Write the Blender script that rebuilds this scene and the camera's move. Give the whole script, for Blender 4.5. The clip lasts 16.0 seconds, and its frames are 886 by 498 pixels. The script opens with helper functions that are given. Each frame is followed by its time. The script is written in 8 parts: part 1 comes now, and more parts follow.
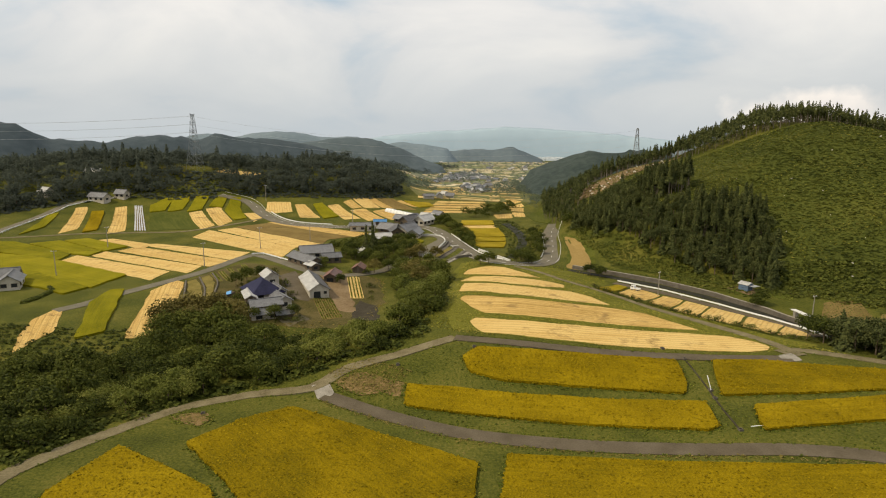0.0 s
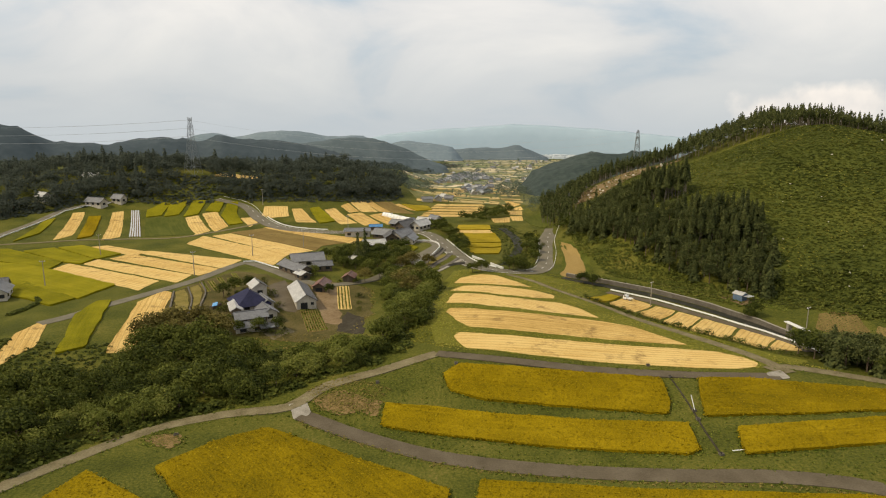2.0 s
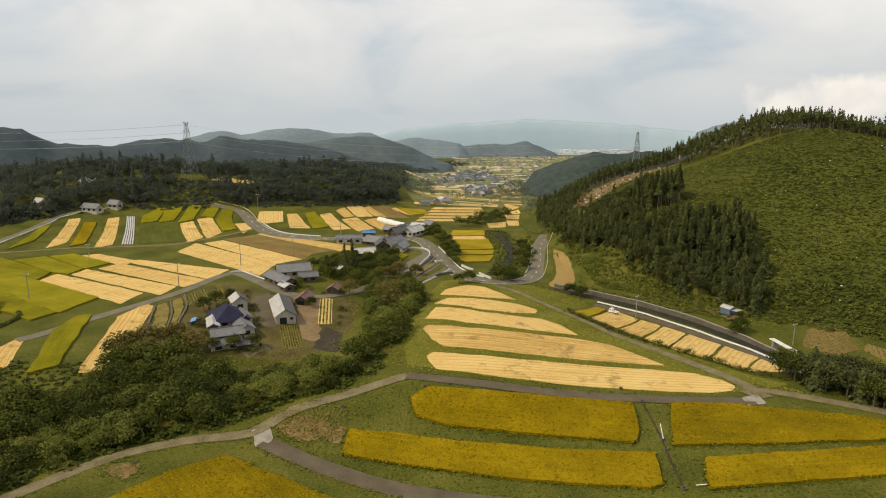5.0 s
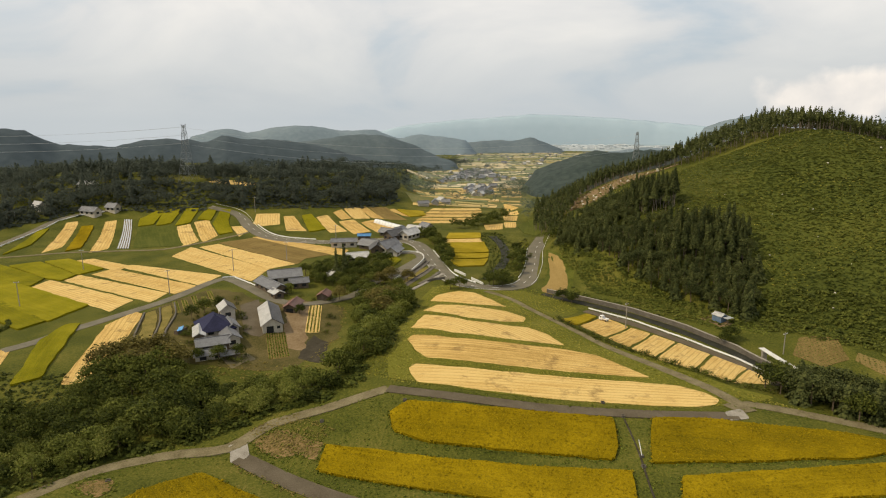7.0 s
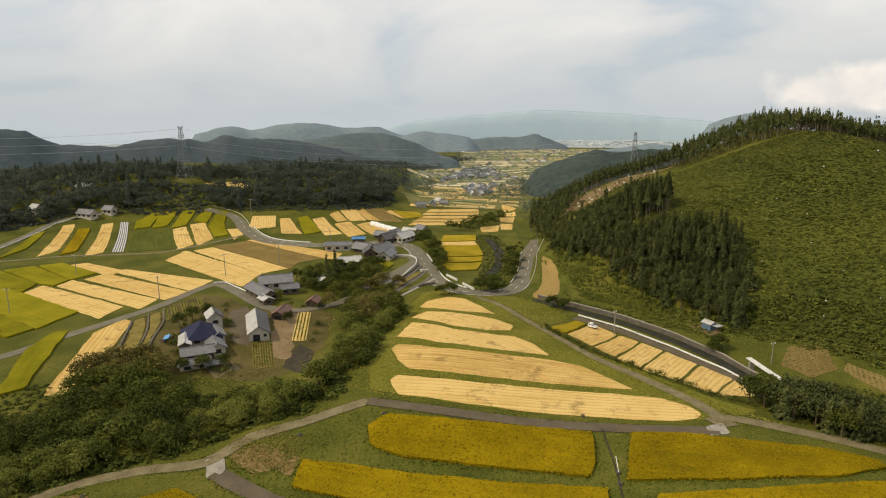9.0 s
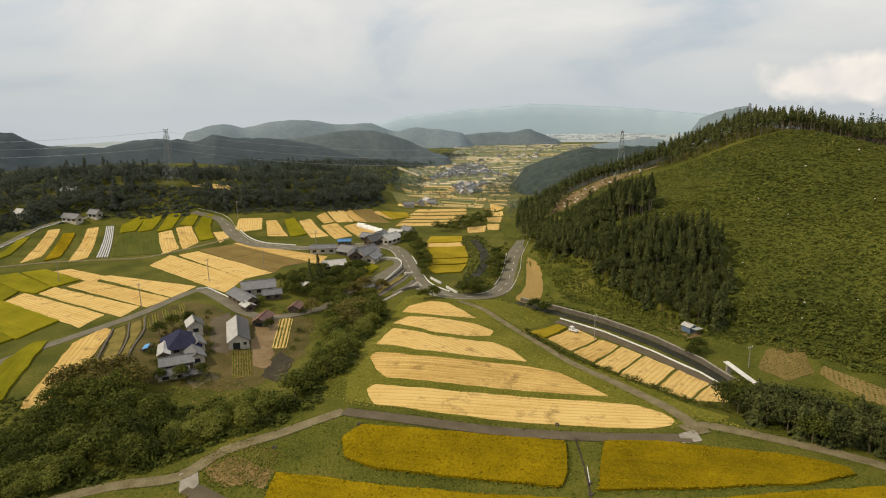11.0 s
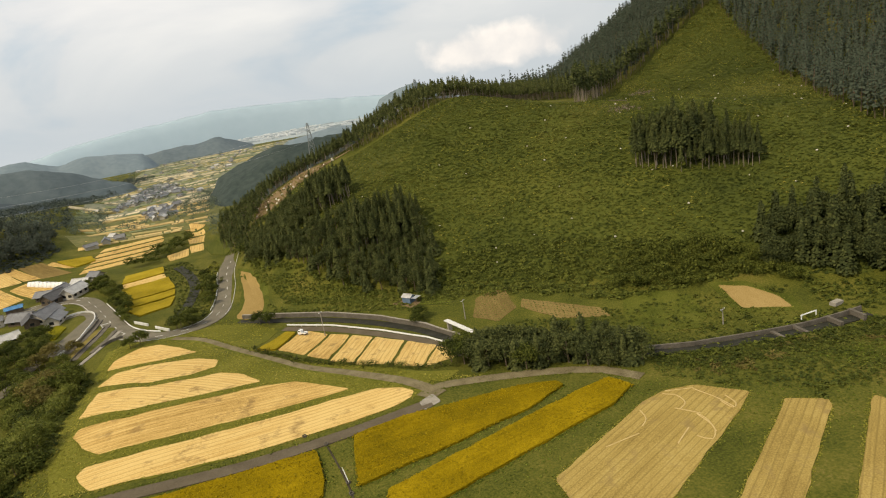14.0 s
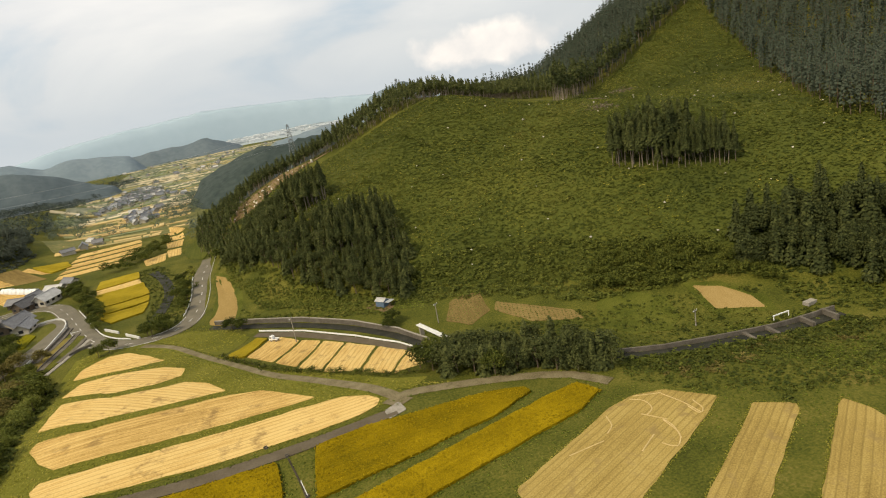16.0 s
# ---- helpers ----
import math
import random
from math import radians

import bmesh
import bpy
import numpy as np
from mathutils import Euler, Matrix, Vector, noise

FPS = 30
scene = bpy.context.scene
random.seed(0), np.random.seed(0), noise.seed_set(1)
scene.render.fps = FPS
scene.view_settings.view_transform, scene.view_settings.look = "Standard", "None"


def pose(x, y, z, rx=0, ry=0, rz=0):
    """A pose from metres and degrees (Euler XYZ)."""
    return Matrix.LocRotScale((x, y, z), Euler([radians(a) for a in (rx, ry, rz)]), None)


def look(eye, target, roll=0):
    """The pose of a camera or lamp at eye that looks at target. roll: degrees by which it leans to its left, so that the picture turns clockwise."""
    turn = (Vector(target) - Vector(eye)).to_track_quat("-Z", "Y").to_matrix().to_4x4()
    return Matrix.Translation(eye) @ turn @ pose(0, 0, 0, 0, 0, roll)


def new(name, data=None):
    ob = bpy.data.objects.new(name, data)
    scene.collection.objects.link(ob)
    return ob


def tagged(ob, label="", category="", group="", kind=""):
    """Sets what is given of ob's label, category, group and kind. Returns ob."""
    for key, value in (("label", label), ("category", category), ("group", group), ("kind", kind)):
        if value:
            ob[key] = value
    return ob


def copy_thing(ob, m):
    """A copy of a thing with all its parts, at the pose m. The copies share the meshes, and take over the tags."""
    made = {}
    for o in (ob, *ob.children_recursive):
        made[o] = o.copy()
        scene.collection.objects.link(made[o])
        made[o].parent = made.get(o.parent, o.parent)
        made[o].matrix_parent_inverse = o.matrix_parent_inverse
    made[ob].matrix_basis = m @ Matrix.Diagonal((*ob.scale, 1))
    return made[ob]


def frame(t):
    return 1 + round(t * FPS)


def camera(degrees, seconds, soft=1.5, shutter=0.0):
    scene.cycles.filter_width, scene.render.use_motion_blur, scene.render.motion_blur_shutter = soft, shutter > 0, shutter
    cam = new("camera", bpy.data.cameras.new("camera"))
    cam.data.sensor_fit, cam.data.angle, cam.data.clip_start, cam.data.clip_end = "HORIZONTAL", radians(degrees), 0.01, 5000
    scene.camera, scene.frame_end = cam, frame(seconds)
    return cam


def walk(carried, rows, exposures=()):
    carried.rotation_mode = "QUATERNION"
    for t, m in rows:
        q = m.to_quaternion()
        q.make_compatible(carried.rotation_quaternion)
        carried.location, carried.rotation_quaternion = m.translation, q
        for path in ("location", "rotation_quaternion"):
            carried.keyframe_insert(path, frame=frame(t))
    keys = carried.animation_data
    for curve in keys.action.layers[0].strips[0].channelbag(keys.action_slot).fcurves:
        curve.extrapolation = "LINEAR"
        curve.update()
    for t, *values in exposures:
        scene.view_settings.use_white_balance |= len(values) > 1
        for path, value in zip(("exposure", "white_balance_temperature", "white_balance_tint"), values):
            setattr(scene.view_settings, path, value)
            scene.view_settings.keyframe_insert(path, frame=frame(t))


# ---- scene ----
cam = camera(70.0, 16.0, soft=1.1)
# seconds, place of the eye, yaw, pitch, roll
PATH = [
    (0.0, -0.05, 0.02, 55.0, -0.02, -11.02, 0.5),
    (0.5, 1.48, 0.86, 56.02, 0.14, -11.07, 0.47),
    (1.0, 3.05, 1.69, 57.03, 0.32, -11.12, 0.43),
    (1.5, 4.72, 2.49, 58.02, 0.51, -11.21, 0.35),
    (2.0, 6.44, 3.23, 58.97, 0.70, -11.29, 0.28),
    (2.5, 8.16, 3.95, 59.93, 0.89, -11.38, 0.24),
    (3.0, 9.89, 4.65, 60.91, 1.06, -11.45, 0.21),
    (3.5, 11.66, 5.34, 61.91, 1.25, -11.57, 0.18),
    (4.0, 13.42, 5.98, 62.90, 1.44, -11.63, 0.11),
    (6.5, 22.00, 9.07, 67.72, 2.41, -12.11, -0.24),
    (7.0, 23.70, 9.70, 68.64, 2.59, -12.21, -0.33),
    (7.5, 25.42, 10.31, 69.54, 2.79, -12.32, -0.34),
    (8.0, 27.07, 10.92, 70.48, 2.99, -12.47, -0.39),
    (8.5, 28.61, 11.40, 71.41, 3.15, -12.55, -0.46),
    (11.0, 35.61, 12.87, 76.02, 2.82, -13.11, -1.00),
    (11.5, 36.47, 13.10, 76.60, 0.25, -13.33, -1.96),
    (12.0, 36.94, 13.55, 76.83, -3.03, -13.53, -3.01),
    (12.5, 37.25, 14.53, 76.70, -7.79, -13.91, -4.42),
    (13.0, 38.06, 15.65, 76.36, -13.69, -14.49, -6.38),
    (13.5, 39.58, 16.54, 75.92, -18.96, -15.18, -8.17),
    (14.0, 41.52, 16.98, 75.54, -22.33, -15.70, -9.36),
    (14.5, 43.51, 17.19, 75.26, -23.15, -15.85, -9.76),
    (15.0, 45.43, 17.29, 75.08, -23.16, -15.88, -9.83),
    (15.5, 47.34, 17.27, 74.96, -23.06, -15.90, -9.88),
    (16.0, 49.30, 17.21, 74.92, -22.93, -15.94, -9.92),
]


def aim(x, y, z, yaw, pitch, roll):
    """The eye's pose from its place, its heading, its pitch and the picture's lean."""
    a, b = radians(yaw), radians(pitch)
    way = Vector((-math.sin(a) * math.cos(b), math.cos(a) * math.cos(b), math.sin(b)))
    return look((x, y, z), Vector((x, y, z)) + 2 * way, roll)


EXPOSURES = [(0.0, 0.06, 6650, 12), (10.0, 0.03, 6650, 12), (12.5, 0.0, 6650, 12), (14.0, 0.17, 6650, 12), (16.0, 0.22, 6650, 12)]
walk(cam, [(t, aim(*row)) for t, *row in PATH], EXPOSURES)

# ---------------------------------------------------------------- sky and sun
SUN_FROM = Vector((-0.72, -0.18, 0.80)).normalized()
sky_world = bpy.data.worlds.new("sky")
scene.world = sky_world
sky_world.use_nodes = True
wn, wl = sky_world.node_tree.nodes, sky_world.node_tree.links
wn.clear()
w_out = wn.new("ShaderNodeOutputWorld")
w_bg = wn.new("ShaderNodeBackground")
w_sky = wn.new("ShaderNodeTexSky")
w_sky.sky_type, w_sky.sun_disc = "NISHITA", False
w_sky.sun_elevation = math.asin(SUN_FROM.z)
w_sky.sun_rotation = math.atan2(SUN_FROM.x, SUN_FROM.y)
w_sky.dust_density, w_sky.air_density = 2.5, 1.0
w_tc = wn.new("ShaderNodeTexCoord")
w_sep = wn.new("ShaderNodeSeparateXYZ")
wl.new(w_tc.outputs["Generated"], w_sep.inputs[0])
# cloud sheets: the direction laid out on a high level plane
w_add = wn.new("ShaderNodeMath")
w_add.operation = "ADD"
w_add.inputs[1].default_value = 0.42
wl.new(w_sep.outputs[2], w_add.inputs[0])
w_px = wn.new("ShaderNodeMath")
w_px.operation = "DIVIDE"
wl.new(w_sep.outputs[0], w_px.inputs[0]), wl.new(w_add.outputs[0], w_px.inputs[1])
w_py = wn.new("ShaderNodeMath")
w_py.operation = "DIVIDE"
wl.new(w_sep.outputs[1], w_py.inputs[0]), wl.new(w_add.outputs[0], w_py.inputs[1])
w_comb = wn.new("ShaderNodeCombineXYZ")
wl.new(w_px.outputs[0], w_comb.inputs[0]), wl.new(w_py.outputs[0], w_comb.inputs[1])
w_noise = wn.new("ShaderNodeTexNoise")
w_noise.inputs["Scale"].default_value, w_noise.inputs["Detail"].default_value = 0.75, 5.0
w_noise.inputs["Roughness"].default_value = 0.52
w_noise.inputs["Distortion"].default_value = 0.35
wl.new(w_comb.outputs[0], w_noise.inputs["Vector"])
w_ramp = wn.new("ShaderNodeValToRGB")
w_ramp.color_ramp.elements[0].position, w_ramp.color_ramp.elements[1].position = 0.30, 0.70
w_ramp.color_ramp.elements[0].color = (0.80, 0.80, 0.80, 1)
w_ramp.color_ramp.elements[1].color = (1, 1, 1, 1)
wl.new(w_noise.outputs[0], w_ramp.inputs[0])
# lighter and greyer parts of the clouds
w_noise2 = wn.new("ShaderNodeTexNoise")
w_noise2.inputs["Scale"].default_value, w_noise2.inputs["Detail"].default_value = 1.5, 7.0
w_noise2.inputs["Distortion"].default_value = 0.5
wl.new(w_comb.outputs[0], w_noise2.inputs["Vector"])
w_grey = wn.new("ShaderNodeValToRGB")
w_grey.color_ramp.elements[0].position, w_grey.color_ramp.elements[1].position = 0.38, 0.63
w_grey.color_ramp.elements[0].color = (4.9, 6.0, 6.8, 1)
w_grey.color_ramp.elements[1].color = (9.6, 9.4, 8.8, 1)
w_mid = w_grey.color_ramp.elements.new(0.48)
w_mid.color = (7.8, 7.9, 7.75, 1)
wl.new(w_noise2.outputs[0], w_grey.inputs[0])
w_mix = wn.new("ShaderNodeMix")
w_mix.data_type = "RGBA"
wl.new(w_ramp.outputs[0], w_mix.inputs[0])
wl.new(w_sky.outputs[0], w_mix.inputs[6]), wl.new(w_grey.outputs[0], w_mix.inputs[7])
w_bg.inputs[1].default_value = 0.1
# haze low over the horizon
w_low = wn.new("ShaderNodeMapRange")
w_low.inputs[1].default_value, w_low.inputs[2].default_value = -0.01, 0.17
w_low.inputs[3].default_value, w_low.inputs[4].default_value = 0.9, 0.0
wl.new(w_sep.outputs[2], w_low.inputs[0])
w_haze = wn.new("ShaderNodeMix")
w_haze.data_type = "RGBA"
w_haze.inputs[7].default_value = (5.0, 5.6, 5.9, 1)
wl.new(w_low.outputs[0], w_haze.inputs[0]), wl.new(w_mix.outputs[2], w_haze.inputs[6])
# a sunlit heap of cumulus standing behind the hill
w_off = wn.new("ShaderNodeVectorMath")
w_off.operation = "SUBTRACT"
w_off.inputs[1].default_value = (0.5, 0.866, 0.019)
wl.new(w_tc.outputs["Generated"], w_off.inputs[0])
w_fit = wn.new("ShaderNodeVectorMath")
w_fit.operation = "MULTIPLY"
w_fit.inputs[1].default_value = (6.6, 6.6, 28.0)
wl.new(w_off.outputs[0], w_fit.inputs[0])
w_len = wn.new("ShaderNodeVectorMath")
w_len.operation = "LENGTH"
wl.new(w_fit.outputs[0], w_len.inputs[0])
w_puff = wn.new("ShaderNodeTexNoise")
w_puff.inputs["Scale"].default_value, w_puff.inputs["Detail"].default_value = 16.0, 8.0
wl.new(w_tc.outputs["Generated"], w_puff.inputs["Vector"])
w_edge = wn.new("ShaderNodeMath")
w_edge.operation = "MULTIPLY_ADD"
w_edge.inputs[1].default_value = 1.6
wl.new(w_puff.outputs[0], w_edge.inputs[0]), wl.new(w_len.outputs["Value"], w_edge.inputs[2])
w_heap = wn.new("ShaderNodeMapRange")
w_heap.inputs[1].default_value, w_heap.inputs[2].default_value = 1.35, 1.75
w_heap.inputs[3].default_value, w_heap.inputs[4].default_value = 0.8, 0.0
wl.new(w_edge.outputs[0], w_heap.inputs[0])
w_tone = wn.new("ShaderNodeValToRGB")
w_tone.color_ramp.elements[0].position, w_tone.color_ramp.elements[1].position = 0.38, 0.6
w_tone.color_ramp.elements[0].color, w_tone.color_ramp.elements[1].color = (9.9, 9.3, 8.4, 1), (7.8, 7.6, 7.2, 1)
wl.new(w_puff.outputs[0], w_tone.inputs[0])
w_all = wn.new("ShaderNodeMix")
w_all.data_type = "RGBA"
wl.new(w_heap.outputs[0], w_all.inputs[0])
wl.new(w_haze.outputs[2], w_all.inputs[6]), wl.new(w_tone.outputs[0], w_all.inputs[7])
wl.new(w_all.outputs[2], w_bg.inputs[0])
wl.new(w_bg.outputs[0], w_out.inputs[0])

sun = new("sun", bpy.data.lights.new("sun", "SUN"))
sun.data.energy, sun.data.angle, sun.data.color = 2.8, radians(1.5), (1.0, 0.87, 0.60)
sun.matrix_world = look(SUN_FROM * 300, (0, 0, 0))
# ---------------------------------------------------------------- materials
def rgb(c):
    return (*c, 1)


def material(name, stops, scale=1.0, fine=12.0, rough=0.9, bump=0.3, metal=0.0, stretch=(1, 1, 1), turn=0.0, patch=0.5, reach=0.1, spread=(0.3, 0.7), per_object=0.0, per_island=0.0, coords="Object", thin=0.0):
    """A surface of several tones: broad patches and fine grain, with relief. thin: the share of light that passes through, as in leaves, whose stops are halves of both."""
    if thin:
        stops = [tuple(1.5 * v for v in c) for c in stops]
    m = bpy.data.materials.new(name)
    m.use_nodes = True
    n, l = m.node_tree.nodes, m.node_tree.links
    p = n["Principled BSDF"]
    p.inputs["Roughness"].default_value, p.inputs["Metallic"].default_value = rough, metal
    if "Specular IOR Level" in p.inputs:
        p.inputs["Specular IOR Level"].default_value = 0.25 if rough < 0.6 else 0.08
    geo = n.new("ShaderNodeNewGeometry")
    mapping = n.new("ShaderNodeMapping")
    mapping.inputs["Scale"].default_value = stretch
    mapping.inputs["Rotation"].default_value = (0, 0, radians(turn))
    if coords == "World":
        l.new(geo.outputs["Position"], mapping.inputs[0])
    else:
        tc = n.new("ShaderNodeTexCoord")
        l.new(tc.outputs["Object"], mapping.inputs[0])
    broad = n.new("ShaderNodeTexNoise")
    broad.inputs["Scale"].default_value, broad.inputs["Detail"].default_value = scale, 4.0
    grain = n.new("ShaderNodeTexNoise")
    grain.inputs["Scale"].default_value, grain.inputs["Detail"].default_value = scale * fine, 5.0
    l.new(mapping.outputs[0], broad.inputs["Vector"]), l.new(mapping.outputs[0], grain.inputs["Vector"])
    mix = n.new("ShaderNodeMix")
    mix.inputs[0].default_value = patch
    l.new(broad.outputs[0], mix.inputs[2]), l.new(grain.outputs[0], mix.inputs[3])
    value = mix.outputs[0]
    for amount, socket in ((per_object, "object"), (per_island, "island")):
        if amount:
            source = n.new("ShaderNodeObjectInfo").outputs["Random"] if socket == "object" else geo.outputs["Random Per Island"]
            shift = n.new("ShaderNodeMath")
            shift.operation = "MULTIPLY_ADD"
            shift.inputs[1].default_value, shift.inputs[2].default_value = amount, -amount / 2
            l.new(source, shift.inputs[0])
            total = n.new("ShaderNodeMath")
            l.new(value, total.inputs[0]), l.new(shift.outputs[0], total.inputs[1])
            value = total.outputs[0]
    ramp = n.new("ShaderNodeValToRGB")
    e = ramp.color_ramp.elements
    while len(e) < len(stops):
        e.new(0.5)
    for k, c in enumerate(stops):
        e[k].position = spread[0] + (spread[1] - spread[0]) * k / max(1, len(stops) - 1)
        e[k].color = rgb(c)
    l.new(value, ramp.inputs[0])
    l.new(ramp.outputs[0], p.inputs["Base Color"])
    if thin:
        leaf, both = n.new("ShaderNodeBsdfTranslucent"), n.new("ShaderNodeMixShader")
        both.inputs[0].default_value = thin
        l.new(ramp.outputs[0], leaf.inputs["Color"])
        l.new(p.outputs[0], both.inputs[1]), l.new(leaf.outputs[0], both.inputs[2])
        l.new(both.outputs[0], n["Material Output"].inputs["Surface"])
    if bump:
        b = n.new("ShaderNodeBump")
        b.inputs["Strength"].default_value, b.inputs["Distance"].default_value = bump, reach
        l.new(grain.outputs[0], b.inputs["Height"])
        l.new(b.outputs[0], p.inputs["Normal"])
    return m


def crop(name, stops, stripe, streak=0.5, ends=0.3, bump=0.5, reach=0.12, span=(0.34, 0.64), rows=0.0, worn=None):
    """A field's surface: long streaks along the plot's x axis, blotches and fine grain. rows: how dark the cut rows are; worn: tone of trampled patches."""
    m = bpy.data.materials.new(name)
    m.use_nodes = True
    n, l = m.node_tree.nodes, m.node_tree.links
    p = n["Principled BSDF"]
    p.inputs["Roughness"].default_value = 0.95
    p.inputs["Specular IOR Level"].default_value = 0.05
    tc, info = n.new("ShaderNodeTexCoord"), n.new("ShaderNodeObjectInfo")
    lines = n.new("ShaderNodeMapping")
    lines.inputs["Scale"].default_value = (0.03, stripe, 1)
    l.new(tc.outputs["Object"], lines.inputs[0])
    tex = {}
    for key, scale, detail, source in (("streak", 1.0, 3.0, lines.outputs[0]), ("blotch", 0.09, 5.0, tc.outputs["Object"]), ("grain", 3.5, 5.0, tc.outputs["Object"])):
        tex[key] = n.new("ShaderNodeTexNoise")
        tex[key].inputs["Scale"].default_value, tex[key].inputs["Detail"].default_value = scale, detail
        l.new(source, tex[key].inputs["Vector"])
    a, b = n.new("ShaderNodeMix"), n.new("ShaderNodeMix")
    a.inputs[0].default_value, b.inputs[0].default_value = streak, ends
    l.new(tex["grain"].outputs[0], a.inputs[2]), l.new(tex["streak"].outputs[0], a.inputs[3])
    l.new(a.outputs[0], b.inputs[2]), l.new(tex["blotch"].outputs[0], b.inputs[3])
    shift = n.new("ShaderNodeMath")
    shift.operation = "MULTIPLY_ADD"
    shift.inputs[1].default_value, shift.inputs[2].default_value = 0.10, -0.05
    l.new(info.outputs["Random"], shift.inputs[0])
    total = n.new("ShaderNodeMath")
    l.new(b.outputs[0], total.inputs[0]), l.new(shift.outputs[0], total.inputs[1])
    ramp = n.new("ShaderNodeValToRGB")
    e = ramp.color_ramp.elements
    while len(e) < len(stops):
        e.new(0.5)
    for k, c in enumerate(stops):
        e[k].position, e[k].color = span[0] + (span[1] - span[0]) * k / (len(stops) - 1), rgb(c)
    l.new(total.outputs[0], ramp.inputs[0])
    tone = ramp.outputs[0]
    if rows:
        comb, dark = n.new("ShaderNodeTexWave"), n.new("ShaderNodeMix")
        comb.bands_direction = "Y"
        comb.inputs["Scale"].default_value, comb.inputs["Distortion"].default_value = 0.21, 1.2
        comb.inputs["Detail"].default_value, comb.inputs["Detail Scale"].default_value = 3.0, 0.6
        l.new(tc.outputs["Object"], comb.inputs["Vector"])
        lane = n.new("ShaderNodeMapRange")
        lane.inputs[1].default_value, lane.inputs[2].default_value = 0.16, 0.0
        lane.inputs[3].default_value, lane.inputs[4].default_value = 0.0, rows
        l.new(comb.outputs["Fac"], lane.inputs[0])
        dark.data_type, dark.inputs[7].default_value = "RGBA", rgb(tuple(0.62 * c for c in stops[0]))
        l.new(lane.outputs[0], dark.inputs[0]), l.new(tone, dark.inputs[6])
        tone = dark.outputs[2]
    if worn:
        spot, mask, patch_mix = n.new("ShaderNodeTexNoise"), n.new("ShaderNodeMapRange"), n.new("ShaderNodeMix")
        spot.inputs["Scale"].default_value, spot.inputs["Detail"].default_value, spot.inputs["Roughness"].default_value = 0.16, 8.0, 0.72
        l.new(tc.outputs["Object"], spot.inputs["Vector"])
        mask.inputs[1].default_value, mask.inputs[2].default_value = 0.555, 0.66
        mask.inputs[3].default_value, mask.inputs[4].default_value = 0.0, 0.75
        l.new(spot.outputs[0], mask.inputs[0])
        patch_mix.data_type, patch_mix.inputs[7].default_value = "RGBA", rgb(worn)
        l.new(mask.outputs[0], patch_mix.inputs[0]), l.new(tone, patch_mix.inputs[6])
        tone = patch_mix.outputs[2]
    l.new(tone, p.inputs["Base Color"])
    bm_ = n.new("ShaderNodeBump")
    bm_.inputs["Strength"].default_value, bm_.inputs["Distance"].default_value = bump, reach
    l.new(a.outputs[0], bm_.inputs["Height"]), l.new(bm_.outputs[0], p.inputs["Normal"])
    return m


GRASS = material("grass", [(0.038, 0.044, 0.007), (0.070, 0.076, 0.011), (0.112, 0.106, 0.018), (0.17, 0.132, 0.036)], 0.07, 30, bump=0.9, reach=0.3, coords="World", spread=(0.35, 0.70))
RICE = crop("ripe_rice", [(0.095, 0.073, 0.002), (0.20, 0.137, 0.002), (0.30, 0.207, 0.005)], 1.6, streak=0.3, ends=0.42, bump=1.0, reach=0.35)
YELLOW_RICE = crop("yellow_rice", [(0.15, 0.112, 0.006), (0.27, 0.200, 0.012), (0.37, 0.275, 0.024)], 1.6, streak=0.3, ends=0.4, bump=1.0, reach=0.35)
GREENRICE = crop("green_rice", [(0.100, 0.096, 0.004), (0.178, 0.160, 0.006), (0.260, 0.222, 0.012)], 1.6, streak=0.3, ends=0.4, bump=1.0, reach=0.35)
STUBBLE = crop("rice_stubble", [(0.29, 0.180, 0.052), (0.50, 0.325, 0.105), (0.61, 0.432, 0.165)], 1.3, streak=0.45, ends=0.22, span=(0.34, 0.58), bump=0.4, reach=0.1, rows=0.38, worn=(0.20, 0.125, 0.048))
# darker, duller version of the stubble tones for three eastern plots
DULL_STUBBLE = crop("dull_stubble", [(0.20, 0.138, 0.040), (0.31, 0.223, 0.066), (0.385, 0.288, 0.096)], 1.1, streak=0.4, ends=0.3, span=(0.36, 0.62), bump=0.4, reach=0.1, rows=0.4, worn=(0.22, 0.155, 0.06))
FALLOW = crop("ploughed_field", [(0.12, 0.082, 0.026), (0.18, 0.125, 0.042), (0.24, 0.175, 0.066)], 0.8)
BARE = crop("bare_sandy_soil", [(0.215, 0.143, 0.046), (0.28, 0.192, 0.068), (0.345, 0.245, 0.096)], 0.4, streak=0.25)
LAWN = crop("mown_green", [(0.040, 0.050, 0.008), (0.064, 0.074, 0.013), (0.095, 0.100, 0.020)], 0.8)
ASPHALT = material("asphalt", [(0.072, 0.057, 0.036), (0.105, 0.085, 0.057), (0.140, 0.116, 0.081)], 0.25, 14, bump=0.15, reach=0.02, coords="World")
ROAD_GREY = material("road_grey", [(0.108, 0.096, 0.070), (0.150, 0.134, 0.099), (0.195, 0.175, 0.133)], 0.2, 14, bump=0.1, reach=0.02, coords="World")
GRAVEL = material("gravel_track", [(0.085, 0.070, 0.034), (0.160, 0.132, 0.074), (0.235, 0.20, 0.12)], 0.3, 10, bump=0.4, reach=0.05, coords="World")
CONCRETE = material("concrete", [(0.17, 0.15, 0.12), (0.27, 0.245, 0.205), (0.36, 0.33, 0.285)], 0.5, 9, bump=0.2, reach=0.03, coords="World")
